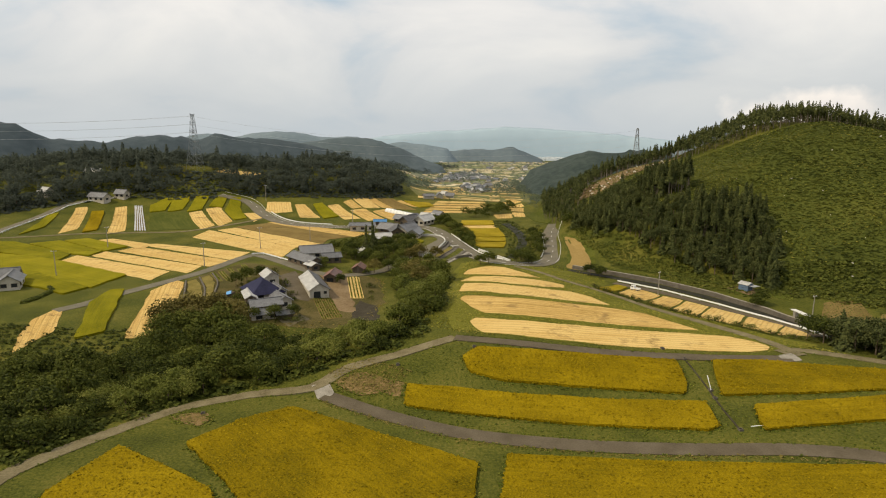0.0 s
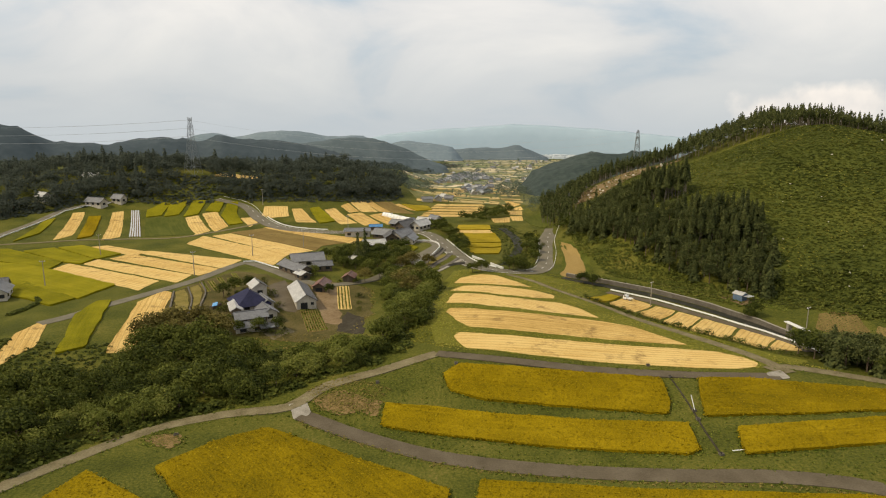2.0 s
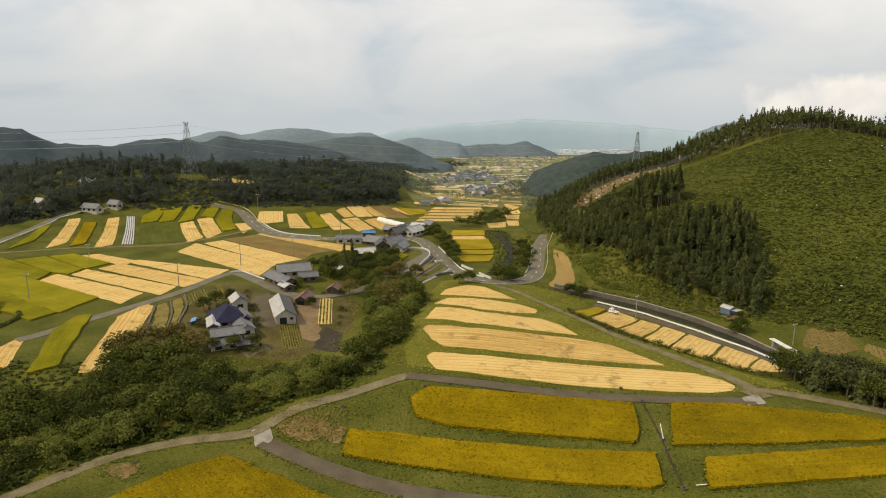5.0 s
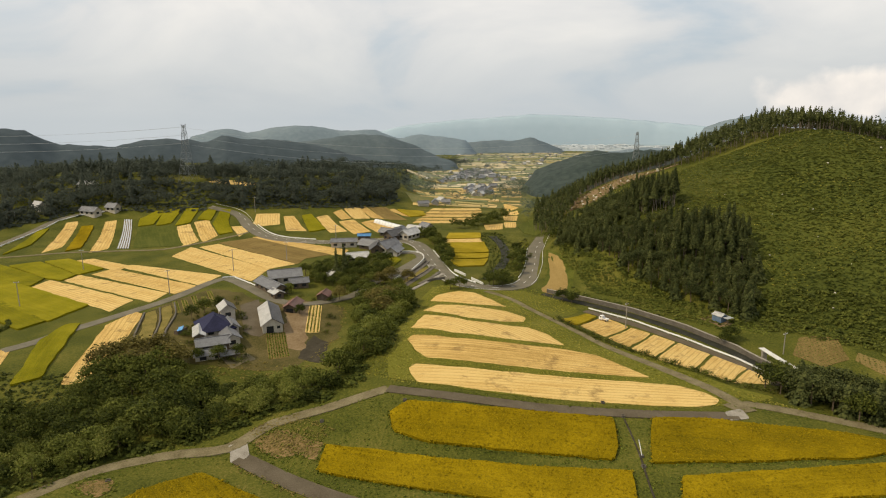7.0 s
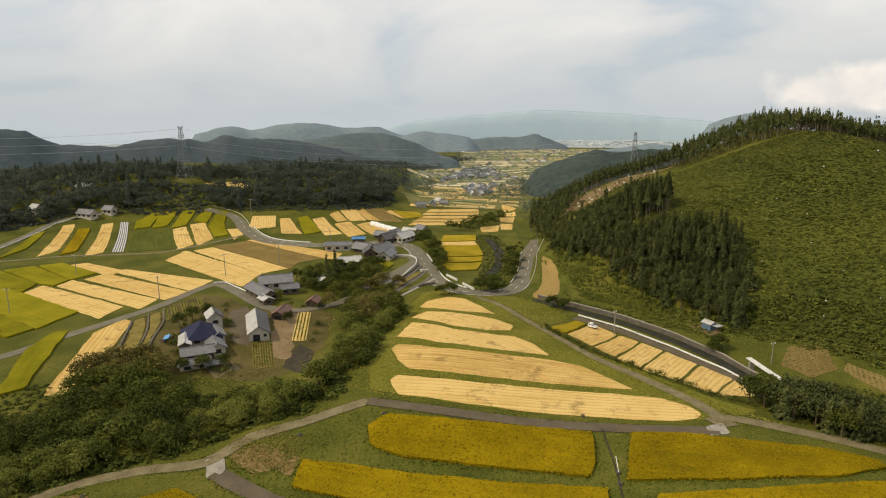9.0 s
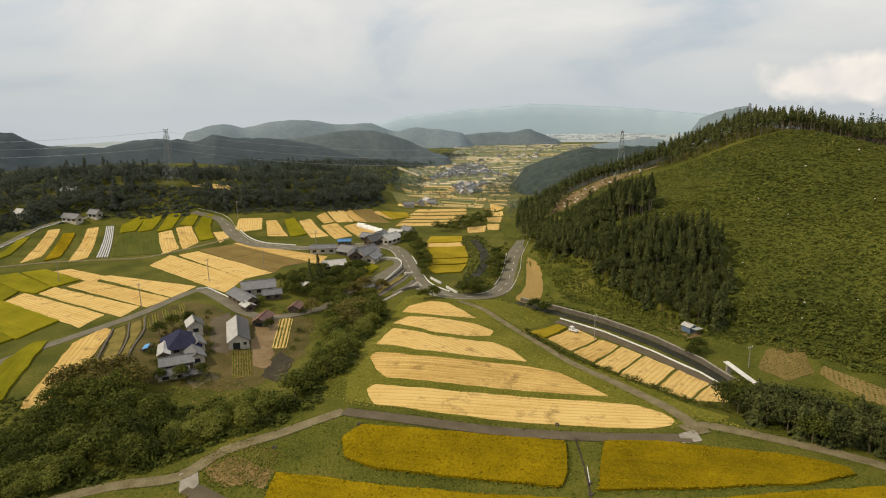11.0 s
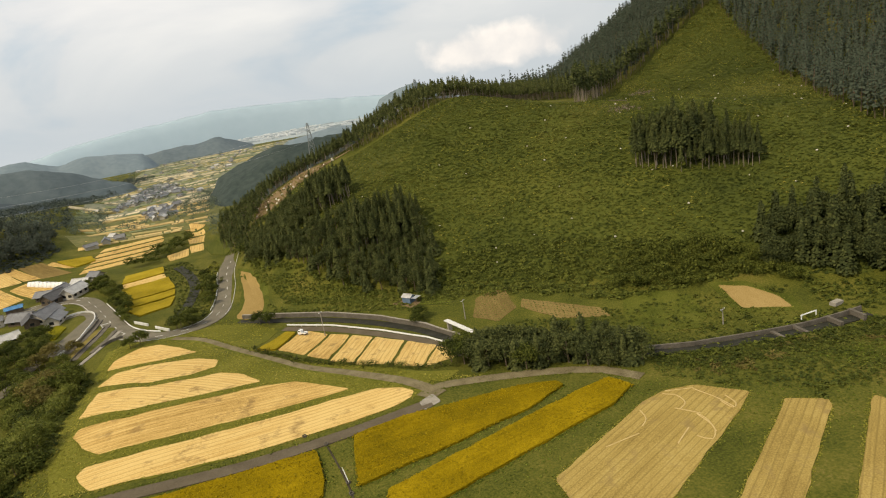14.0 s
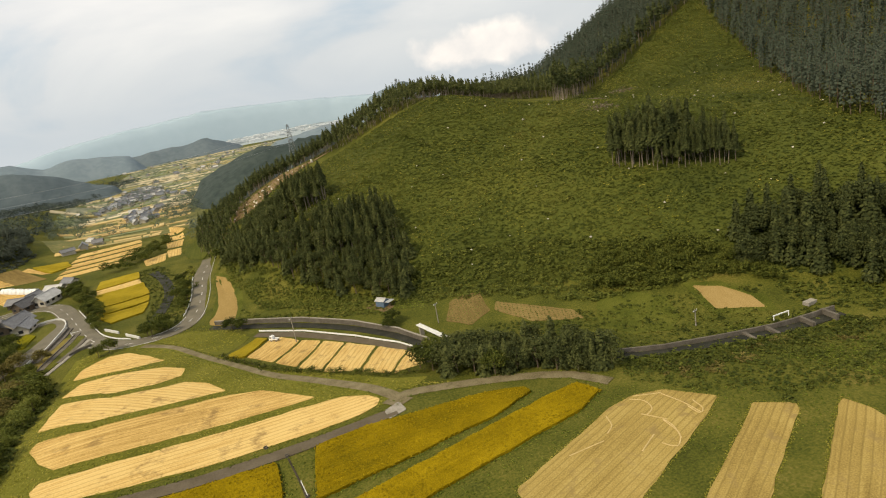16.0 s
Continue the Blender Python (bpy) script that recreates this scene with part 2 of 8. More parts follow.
DARKWALL = material("stained_concrete", [(0.075, 0.065, 0.052), (0.12, 0.105, 0.085), (0.18, 0.16, 0.13)], 0.4, 9, bump=0.3, reach=0.04, coords="World")
WHITE = material("white_rail_paint", [(0.62, 0.62, 0.60), (0.75, 0.75, 0.73), (0.82, 0.82, 0.80)], 1.0, 9, rough=0.5, bump=0.02)
MULCH = material("plastic_mulch", [(0.35, 0.36, 0.38), (0.5, 0.51, 0.53), (0.62, 0.63, 0.65)], 0.5, 9, rough=0.35, bump=0.2)
LEAF = material("broad_leaves", [(0.018, 0.024, 0.005), (0.045, 0.054, 0.009), (0.102, 0.108, 0.020)], 0.35, 8, rough=0.7, bump=0.0, per_object=0.25, per_island=0.25, spread=(0.28, 0.72), thin=0.3)
LEAF_BROWN = material("russet_leaves", [(0.045, 0.040, 0.010), (0.09, 0.075, 0.02), (0.14, 0.115, 0.032)], 0.35, 8, rough=0.7, bump=0.0, per_object=0.22, per_island=0.35, spread=(0.25, 0.75), thin=0.3)
CEDAR = material("cedar_needles", [(0.022, 0.028, 0.010), (0.045, 0.053, 0.017), (0.084, 0.090, 0.028)], 0.35, 8, rough=0.75, bump=0.0, per_object=0.2, per_island=0.35, spread=(0.25, 0.75), thin=0.3)
BRUSH = material("hill_brush", [(0.034, 0.047, 0.006), (0.076, 0.094, 0.012), (0.142, 0.150, 0.025)], 0.035, 14, rough=0.8, bump=0.0, per_island=0.4, patch=0.35, spread=(0.28, 0.72), coords="World", thin=0.3)
HILL_TURF = material("regrowth_turf", [(0.040, 0.048, 0.009), (0.063, 0.072, 0.012), (0.094, 0.097, 0.016)], 0.03, 24, bump=0.9, reach=0.3, coords="World", spread=(0.34, 0.68))
KNOLL_TURF = material("yellowing_turf", [(0.080, 0.083, 0.010), (0.125, 0.122, 0.016), (0.185, 0.168, 0.030)], 0.06, 26, bump=0.8, reach=0.2, coords="World", spread=(0.36, 0.68))
# steel dulled to a flat grey that includes the distance haze
PYLON_STEEL = material("hazy_pylon_steel", [(0.17, 0.185, 0.19), (0.21, 0.225, 0.23), (0.26, 0.275, 0.28)], 1.0, 6, rough=0.7, bump=0.0)
HILL_BRUSH = material("regrowth_brush", [(0.038, 0.049, 0.012), (0.060, 0.073, 0.014), (0.094, 0.102, 0.019), (0.138, 0.132, 0.030)], 0.018, 18, rough=0.85, bump=0.0, per_island=0.16, patch=0.4, spread=(0.36, 0.65), coords="World", thin=0.45)
RICE_EARS = material("rice_ears", [(0.100, 0.075, 0.002), (0.165, 0.115, 0.002), (0.230, 0.162, 0.005)], 0.06, 16, rough=0.8, bump=0.0, per_island=0.2, patch=0.4, spread=(0.3, 0.7), coords="World", thin=0.3)
BAMBOO = material("bright_bamboo_leaves", [(0.055, 0.066, 0.012), (0.095, 0.105, 0.019), (0.15, 0.15, 0.034)], 0.35, 8, rough=0.7, bump=0.0, per_object=0.2, per_island=0.25, spread=(0.28, 0.72), thin=0.3)
PALE_BARK = material("grey_bark", [(0.12, 0.095, 0.072), (0.19, 0.155, 0.12), (0.27, 0.225, 0.18)], 1.5, 6, bump=0.2, stretch=(1, 1, 0.2))
BARK = material("bark", [(0.07, 0.05, 0.032), (0.135, 0.10, 0.068), (0.22, 0.17, 0.12)], 1.5, 6, bump=0.3, stretch=(1, 1, 0.2))

STRAW = material("loose_straw", [(0.36, 0.265, 0.105), (0.45, 0.335, 0.145), (0.53, 0.40, 0.19)], 0.6, 9, bump=0.4, reach=0.05, coords="World")
DRY_GRASS = material("dry_grass", [(0.10, 0.085, 0.018), (0.17, 0.135, 0.035), (0.26, 0.20, 0.065)], 0.3, 12, bump=0.6, reach=0.15, coords="World")
SEEDBED = crop("straw_mulched_plot", [(0.10, 0.075, 0.024), (0.17, 0.122, 0.042), (0.24, 0.178, 0.068)], 1.0, streak=0.3)
FELLED = material("felled_twigs", [(0.10, 0.08, 0.05), (0.16, 0.13, 0.085), (0.24, 0.20, 0.14)], 0.3, 12, bump=0.0, coords="World", per_island=0.3)
DRY_SOIL = material("dry_weedy_soil", [(0.085, 0.072, 0.018), (0.16, 0.108, 0.042), (0.25, 0.165, 0.072)], 0.35, 9, bump=0.6, reach=0.12, coords="World", spread=(0.36, 0.62))
PALE_ROCK = material("pale_rock", [(0.32, 0.29, 0.23), (0.48, 0.44, 0.36), (0.62, 0.58, 0.49)], 0.8, 6, bump=0.4, reach=0.05, coords="World")
VERGE = material("yellowing_verge", [(0.075, 0.080, 0.009), (0.130, 0.128, 0.016), (0.195, 0.178, 0.030), (0.27, 0.22, 0.055)], 0.05, 16, rough=0.85, bump=0.0, per_island=0.25, patch=0.4, spread=(0.3, 0.72), coords="World", thin=0.3)
MEADOW = material("meadow_grass", [(0.042, 0.052, 0.006), (0.076, 0.085, 0.011), (0.120, 0.120, 0.020)], 0.12, 26, bump=0.9, reach=0.3, coords="World", spread=(0.36, 0.66))
DARK_SOIL = material("dark_wet_soil", [(0.026, 0.022, 0.014), (0.045, 0.038, 0.025), (0.075, 0.064, 0.044)], 0.4, 9, bump=0.5, reach=0.08, coords="World")
def tiled(name, tone, dark, rows=3.3, rough=0.45, bump=0.5):
    """Roof tiles or ribbed sheet: courses across the slope, with weathered patches."""
    m = material(name, [dark, tone, tuple(min(1, c * 1.35) for c in tone)], 0.5, 6, rough=rough, bump=0.0, per_object=0.15)
    n, l = m.node_tree.nodes, m.node_tree.links
    tc, wave, b = n.new("ShaderNodeTexCoord"), n.new("ShaderNodeTexWave"), n.new("ShaderNodeBump")
    wave.bands_direction = "X"
    wave.inputs["Scale"].default_value, wave.inputs["Distortion"].default_value = rows, 0.4
    l.new(tc.outputs["Object"], wave.inputs["Vector"])
    b.inputs["Strength"].default_value, b.inputs["Distance"].default_value = bump, 0.06
    l.new(wave.outputs[0], b.inputs["Height"]), l.new(b.outputs[0], n["Principled BSDF"].inputs["Normal"])
    return m


ROOF_BLUE = tiled("dark_blue_roof", (0.026, 0.027, 0.058), (0.016, 0.016, 0.036), rough=0.65)
ROOF_GREY = tiled("grey_tile_roof", (0.16, 0.16, 0.165), (0.09, 0.09, 0.095))
ROOF_LIGHT = tiled("pale_sheet_roof", (0.42, 0.41, 0.39), (0.27, 0.26, 0.25), rows=2.0, rough=0.4)
ROOF_DARK = tiled("dark_tile_roof", (0.075, 0.072, 0.072), (0.045, 0.044, 0.044))
ROOF_RED = tiled("rust_red_roof", (0.16, 0.075, 0.055), (0.095, 0.05, 0.04), rows=2.0)
ROOF_SKY = tiled("bright_blue_sheet", (0.08, 0.22, 0.42), (0.05, 0.15, 0.3), rows=2.0)
HUT_WALL = material("faded_blue_boards", [(0.07, 0.11, 0.17), (0.11, 0.16, 0.23), (0.17, 0.22, 0.29)], 0.8, 8, rough=0.7, bump=0.1)
PLASTER = material("pale_plaster", [(0.30, 0.27, 0.22), (0.42, 0.385, 0.32), (0.52, 0.48, 0.41)], 0.6, 8, rough=0.85, bump=0.1)
TIMBER = material("weathered_timber", [(0.06, 0.045, 0.032), (0.11, 0.085, 0.06), (0.17, 0.135, 0.10)], 1.2, 8, bump=0.2, stretch=(1, 1, 0.2))
GLASS_DARK = material("dark_window", [(0.02, 0.022, 0.025), (0.03, 0.033, 0.037)], 1.0, 4, rough=0.15, bump=0.0)
STEEL = material("galvanised_steel", [(0.38, 0.39, 0.40), (0.46, 0.47, 0.48), (0.54, 0.55, 0.56)], 1.0, 6, rough=0.5, metal=0.4, bump=0.0)
VINYL = material("greenhouse_film", [(0.62, 0.62, 0.60), (0.72, 0.72, 0.70), (0.80, 0.80, 0.78)], 0.8, 6, rough=0.35, bump=0.05)
PAINT = material("road_marking", [(0.42, 0.41, 0.39), (0.58, 0.57, 0.54), (0.66, 0.65, 0.62)], 0.8, 9, bump=0.0, coords="World")
BLUE_SHEET = material("blue_tarp", [(0.06, 0.20, 0.42), (0.10, 0.30, 0.58), (0.18, 0.42, 0.70)], 1.0, 6, rough=0.4, bump=0.1)
CARPAINT = material("white_car_paint", [(0.72, 0.72, 0.71), (0.78, 0.78, 0.77)], 0.8, 4, rough=0.25, bump=0.0)
RUBBER = material("tyre_rubber", [(0.015, 0.015, 0.015), (0.03, 0.03, 0.03)], 2.0, 6, bump=0.0)
BARE_EARTH = material("bare_earth", [(0.124, 0.081, 0.040), (0.192, 0.133, 0.071), (0.260, 0.192, 0.112)], 0.12, 10, bump=0.5, reach=0.15, coords="World")
# distance haze is mixed into the base colours of the far hills
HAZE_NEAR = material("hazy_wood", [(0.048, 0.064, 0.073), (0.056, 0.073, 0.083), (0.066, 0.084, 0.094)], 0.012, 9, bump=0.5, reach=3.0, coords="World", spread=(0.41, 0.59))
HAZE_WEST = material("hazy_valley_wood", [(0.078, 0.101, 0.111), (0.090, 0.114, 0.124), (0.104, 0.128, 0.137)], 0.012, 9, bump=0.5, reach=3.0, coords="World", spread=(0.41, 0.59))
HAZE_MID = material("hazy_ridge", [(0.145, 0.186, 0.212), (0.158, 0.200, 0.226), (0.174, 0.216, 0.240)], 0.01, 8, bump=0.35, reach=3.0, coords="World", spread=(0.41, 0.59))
HAZE_FAR = material("haze_tinted_mountain", [(0.315, 0.40, 0.465), (0.33, 0.415, 0.48), (0.345, 0.43, 0.495)], 0.003, 6, bump=0.0, coords="World")
# the plain's blue-grey is haze put into its colour
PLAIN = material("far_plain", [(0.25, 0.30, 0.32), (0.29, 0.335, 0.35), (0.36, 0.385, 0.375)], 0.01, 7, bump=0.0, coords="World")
# far floor tones, lightened and greyed in place of distance haze
HAZE_FLOOR = material("far_valley_floor", [(0.120, 0.138, 0.090), (0.180, 0.186, 0.122), (0.270, 0.255, 0.170)], 0.05, 5, bump=0.3, reach=0.3, coords="World", spread=(0.36, 0.64))
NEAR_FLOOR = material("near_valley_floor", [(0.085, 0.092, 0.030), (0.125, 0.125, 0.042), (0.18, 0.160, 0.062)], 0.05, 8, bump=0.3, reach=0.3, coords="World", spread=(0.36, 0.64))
# stubble partway to the haze-paled tones of the farther plots
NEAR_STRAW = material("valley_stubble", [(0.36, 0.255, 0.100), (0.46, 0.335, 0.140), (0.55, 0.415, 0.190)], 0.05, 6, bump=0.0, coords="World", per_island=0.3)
# straw, rice and green paled as haze over the far valley would
HAZE_STRAW = material("hazy_far_stubble", [(0.39, 0.32, 0.20), (0.50, 0.42, 0.265), (0.60, 0.51, 0.34)], 0.05, 6, bump=0.0, coords="World", per_island=0.3)
HAZE_GOLD = material("hazy_far_rice", [(0.24, 0.20, 0.08), (0.32, 0.26, 0.10), (0.39, 0.32, 0.14)], 0.05, 6, bump=0.0, coords="World", per_island=0.3)
HAZE_GREEN = material("hazy_far_green", [(0.119, 0.140, 0.063), (0.168, 0.189, 0.084), (0.224, 0.231, 0.112)], 0.05, 6, bump=0.0, coords="World", per_island=0.3)
# far leaves made lighter and bluer to carry the valley's haze
HAZE_LEAF = material("hazy_far_leaves", [(0.058, 0.074, 0.055), (0.078, 0.096, 0.070), (0.102, 0.120, 0.085)], 0.1, 6, rough=0.8, bump=0.0, per_island=0.3, thin=0.3)
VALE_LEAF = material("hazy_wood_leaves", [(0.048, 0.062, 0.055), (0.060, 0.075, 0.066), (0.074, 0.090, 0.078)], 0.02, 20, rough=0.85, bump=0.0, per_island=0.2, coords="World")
FAR_ROOF = tiled("bluish_grey_roof", (0.13, 0.14, 0.155), (0.09, 0.095, 0.105))
# town walls greyed towards the same haze as the plain
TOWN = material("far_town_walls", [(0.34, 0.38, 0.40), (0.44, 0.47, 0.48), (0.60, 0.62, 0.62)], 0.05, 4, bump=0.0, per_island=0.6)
# two more hill tones with haze mixed into the colour
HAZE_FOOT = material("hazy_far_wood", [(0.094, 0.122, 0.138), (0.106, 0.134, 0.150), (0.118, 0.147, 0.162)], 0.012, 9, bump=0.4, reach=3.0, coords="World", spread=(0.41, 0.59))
HAZE_SPUR = material("haze_tinted_spur", [(0.032, 0.045, 0.042), (0.041, 0.055, 0.050), (0.052, 0.067, 0.060)], 0.02, 9, bump=0.6, reach=3.0, coords="World", spread=(0.41, 0.59))
WATER = material("dark_water", [(0.012, 0.013, 0.010), (0.03, 0.03, 0.022), (0.055, 0.05, 0.038)], 0.3, 8, rough=0.6, bump=0.1, coords="World")
# haze and cloud shade over the western woods, put into the leaf colour
WEST_LEAF = material("hazy_west_leaves", [(0.046, 0.054, 0.041), (0.055, 0.064, 0.048), (0.066, 0.076, 0.056)], 0.02, 30, rough=0.9, bump=0.0, per_island=0.08, coords="World", thin=0.45)
# cedar tone lifted and blued for the haze before the mountain
MOUNTAIN_LEAF = material("hazy_mountain_needles", [(0.040, 0.050, 0.034), (0.049, 0.060, 0.041), (0.060, 0.072, 0.049)], 0.03, 20, rough=0.85, bump=0.0, coords="World", per_island=0.08, thin=0.3)
FARM_SOIL = material("farmyard_soil", [(0.045, 0.044, 0.010), (0.080, 0.066, 0.020), (0.13, 0.10, 0.040)], 0.12, 18, bump=0.7, reach=0.15, coords="World", spread=(0.36, 0.64))
# ---------------------------------------------------------------- the lie of the land
def smooth(a, b, v):
    t = np.clip((v - a) / (b - a), 0.0, 1.0)
    return t * t * (3 - 2 * t)


def line_distance(x, y, line):
    """Distance to a line of plan points, the side (plus to its right) and the way along it."""
    best = np.full(np.shape(x), 1e9)
    side = np.zeros(np.shape(x))
    along = np.zeros(np.shape(x))
    run = 0.0
    for (x0, y0), (x1, y1) in zip(line, line[1:]):
        dx, dy = x1 - x0, y1 - y0
        n = math.hypot(dx, dy)
        t = np.clip(((x - x0) * dx + (y - y0) * dy) / n**2, 0, 1)
        d = np.hypot(x - x0 - t * dx, y - y0 - t * dy)
        near = d < best
        best = np.where(near, d, best)
        side = np.where(near, np.sign((x - x0) * dy - (y - y0) * dx), side)
        along = np.where(near, run + t * n, along)
        run += n
    return best, side, along


FOOT = [(20, 640), (52, 460), (62, 380), (62, 318), (68, 275), (88, 248), (118, 228), (148, 200), (172, 176), (196, 152), (225, 120), (280, 70), (380, -20)][::-1]
RAVINE = [(-120, 118), (-75, 140), (-38, 168), (-18, 205), (-8, 240)]


STREAM = [(36, 420), (30, 335), (44, 288), (60, 243), (86, 214), (122, 184), (160, 150), (200, 112), (260, 60)]


def hill_z(x, y):
    d, side, along = line_distance(x, y, FOOT)
    s = np.where(side > 0, d, 0.0)
    crest = np.interp(x, [40, 63, 90, 107, 120, 138, 168, 200, 233, 300, 400], [10, 24, 38, 46.5, 52.5, 59.5, 67.5, 62.5, 50, 38, 32])
    up = (0.62 - 0.18 * smooth(80, 150, x)) * s
    k = 5.0
    h = -k * np.log(np.exp(-np.clip(up, 0, 400) / k) + np.exp(-crest / k))
    h = np.maximum(h + k * np.log1p(np.exp(-crest / k)), 0) * (s > 0)
    h = h - 0.3 * np.maximum(0, y - 400) * smooth(0, 30, s)
    h = np.maximum(h, 0)
    far = 118 * np.exp(-((np.hypot(x - 550, y - 490) / 135) ** 1.25)) + 75 * np.exp(-((np.hypot(x - 640, y - 230) / 190) ** 1.7))
    shoulder, _, _ = line_distance(x, y, [(400, 478), (520, 548)])
    return h + (far + 21 * np.exp(-((shoulder / 52) ** 2))) * smooth(100, 300, s)


def land_z(x, y):
    """Height of the ground, in metres, over the plan."""
    x, y = np.asarray(x, float), np.asarray(y, float)
    z = 4.8 * np.exp(-(((x - 12) / 40) ** 2) - ((y - 188) / 34) ** 2)
    z = z - 4.5 * smooth(-152, -124, -y) * np.exp(-(((x - 5) / 75) ** 2))
    d, _, _ = line_distance(x, y, RAVINE)
    z = z - 4.5 * np.exp(-((d / 24) ** 2))
    d, _, _ = line_distance(x, y, STREAM)
    z = z - 4.0 * np.exp(-((d / 24) ** 2)) * (1 - smooth(300, 380, y))
    vale = np.maximum(smooth(-90, -20, x - 0.05 * np.maximum(0, y - 430)), smooth(640, 860, y))
    z = z + 13 * smooth(350, 540, y) * (1 - vale) - 0.03 * np.maximum(0, y - 430) * vale + 8 * smooth(150, 300, -x) * smooth(270, 380, y) * (1 - smooth(640, 860, y))
    # wooded rises beyond the fields on the western side
    z = z + 20 * np.exp(-(((x + 190) / 110) ** 2) - ((y - 440) / 48) ** 2)
    z = z + 12 * np.exp(-(((x + 70) / 60) ** 2) - ((y - 500) / 42) ** 2)
    return z + hill_z(x, y) - 0.08 * np.maximum(0, np.hypot(x, y) - 1900)


def land(x, y):
    return float(land_z(x, y))
# ---------------------------------------------------------------- building helpers
def mesh_object(name, bm, mat, smooth_faces=False):
    me = bpy.data.meshes.new(name)
    bm.to_mesh(me)
    bm.free()
    if smooth_faces:
        me.polygons.foreach_set("use_smooth", [True] * len(me.polygons))
    for one in mat if isinstance(mat, (list, tuple)) else [mat]:
        me.materials.append(one)
    return new(name, me)


def part(name, bm, mat, parent, label=""):
    ob = mesh_object(name, bm, mat)
    ob.parent = parent
    return tagged(ob, label) if label else ob


def array_object(name, verts, faces, mat, smooth_faces=False):
    """A mesh from arrays of vertices and of triangles or quads."""
    verts, faces = np.asarray(verts, np.float32), np.asarray(faces, np.int32)
    me = bpy.data.meshes.new(name)
    me.vertices.add(len(verts))
    me.vertices.foreach_set("co", verts.ravel())
    n = faces.shape[1]
    me.loops.add(faces.size)
    me.loops.foreach_set("vertex_index", faces.ravel())
    me.polygons.add(len(faces))
    me.polygons.foreach_set("loop_start", np.arange(0, faces.size, n, dtype=np.int32))
    me.polygons.foreach_set("use_smooth", np.full(len(faces), smooth_faces))
    for one in mat if isinstance(mat, (list, tuple)) else [mat]:
        me.materials.append(one)
    me.update(calc_edges=True)
    return new(name, me)


def draped(name, outline, mat, thick=0.3, low=0.6, cell=4.0, wobble=0.0, seed=0, inset=0.0):
    """A plot laid over the land: its outline cut into cells, its top thick above the ground, its rim going down into it."""
    bm = bmesh.new()
    pts = [Vector((x, y, 0)) for x, y in outline]
    if inset:
        turn_sum = sum(a.x * b.y - a.y * b.x for a, b in zip(pts, pts[1:] + pts[:1]))
        sign = 1 if turn_sum > 0 else -1
        moved = []
        for a, b, c in zip(pts[-1:] + pts[:-1], pts, pts[1:] + pts[:1]):
            n1, n2 = Vector((a.y - b.y, b.x - a.x, 0)).normalized(), Vector((b.y - c.y, c.x - b.x, 0)).normalized()
            k = max(0.45, 1 + n1.dot(n2))
            moved.append(b + (n1 + n2) * (sign * inset / k))
        pts = moved
    if wobble:
        # corners rounded off
        cut = []
        for a, b, c in zip(pts[-1:] + pts[:-1], pts, pts[1:] + pts[:1]):
            d1, d2 = (a - b).length, (c - b).length
            p, q = b + (a - b) * min(0.16, 0.9 / d1), b + (c - b) * min(0.16, 0.9 / d2)
            cut += [p, (p + q + 2 * b) / 4, q]
        pts = cut
    fine = []
    for a, b in zip(pts, pts[1:] + pts[:1]):
        steps = max(1, int((b - a).length / cell))
        fine += [a + (b - a) * k / steps for k in range(steps)]
    if wobble:
        fine = [p + Vector((noise.noise((p.x * 0.25, p.y * 0.25, seed)), noise.noise((p.x * 0.25, p.y * 0.25, seed + 9)), 0)) * wobble for p in fine]
    vs = [bm.verts.new(p) for p in fine]
    bm.faces.new(vs)
    bmesh.ops.recalc_face_normals(bm, faces=bm.faces[:])
    if bm.faces[:][0].normal.z < 0:
        bmesh.ops.reverse_faces(bm, faces=bm.faces[:])
    xs, ys = [p.x for p in fine], [p.y for p in fine]
    for axis, lo, hi in ((0, min(xs), max(xs)), (1, min(ys), max(ys))):
        k = math.floor(lo / cell) + 1
        while k * cell < hi:
            co, no = [0, 0, 0], [0, 0, 0]
            co[axis], no[axis] = k * cell + 0.013, 1
            bmesh.ops.bisect_plane(bm, geom=bm.verts[:] + bm.edges[:] + bm.faces[:], plane_co=co, plane_no=no, dist=1e-4)
            k += 1
    bmesh.ops.triangulate(bm, faces=[f for f in bm.faces if len(f.verts) > 4])
    rim = [e for e in bm.edges if e.is_boundary]
    made = bmesh.ops.extrude_edge_only(bm, edges=rim)["geom"]
    lower = {v for v in made if isinstance(v, bmesh.types.BMVert)}
    co = np.array([v.co[:2] for v in bm.verts])
    z = land_z(co[:, 0], co[:, 1])
    for v, h in zip(bm.verts, z):
        ruffle = 0.12 * thick * noise.noise((v.co.x * 0.6, v.co.y * 0.6, 3.1))
        v.co.z = h + (-low if v in lower else thick + ruffle)
    # its own axes: x along the longest side
    a, b = max(zip(pts, pts[1:] + pts[:1]), key=lambda e: (e[1] - e[0]).length)
    place = Matrix.Translation((sum(xs) / len(xs), sum(ys) / len(ys), 0)) @ Matrix.Rotation(math.atan2((b - a).y, (b - a).x), 4, "Z")
    bm.transform(place.inverted())
    ob = mesh_object(name, bm, mat)
    ob.matrix_world = place
    return ob


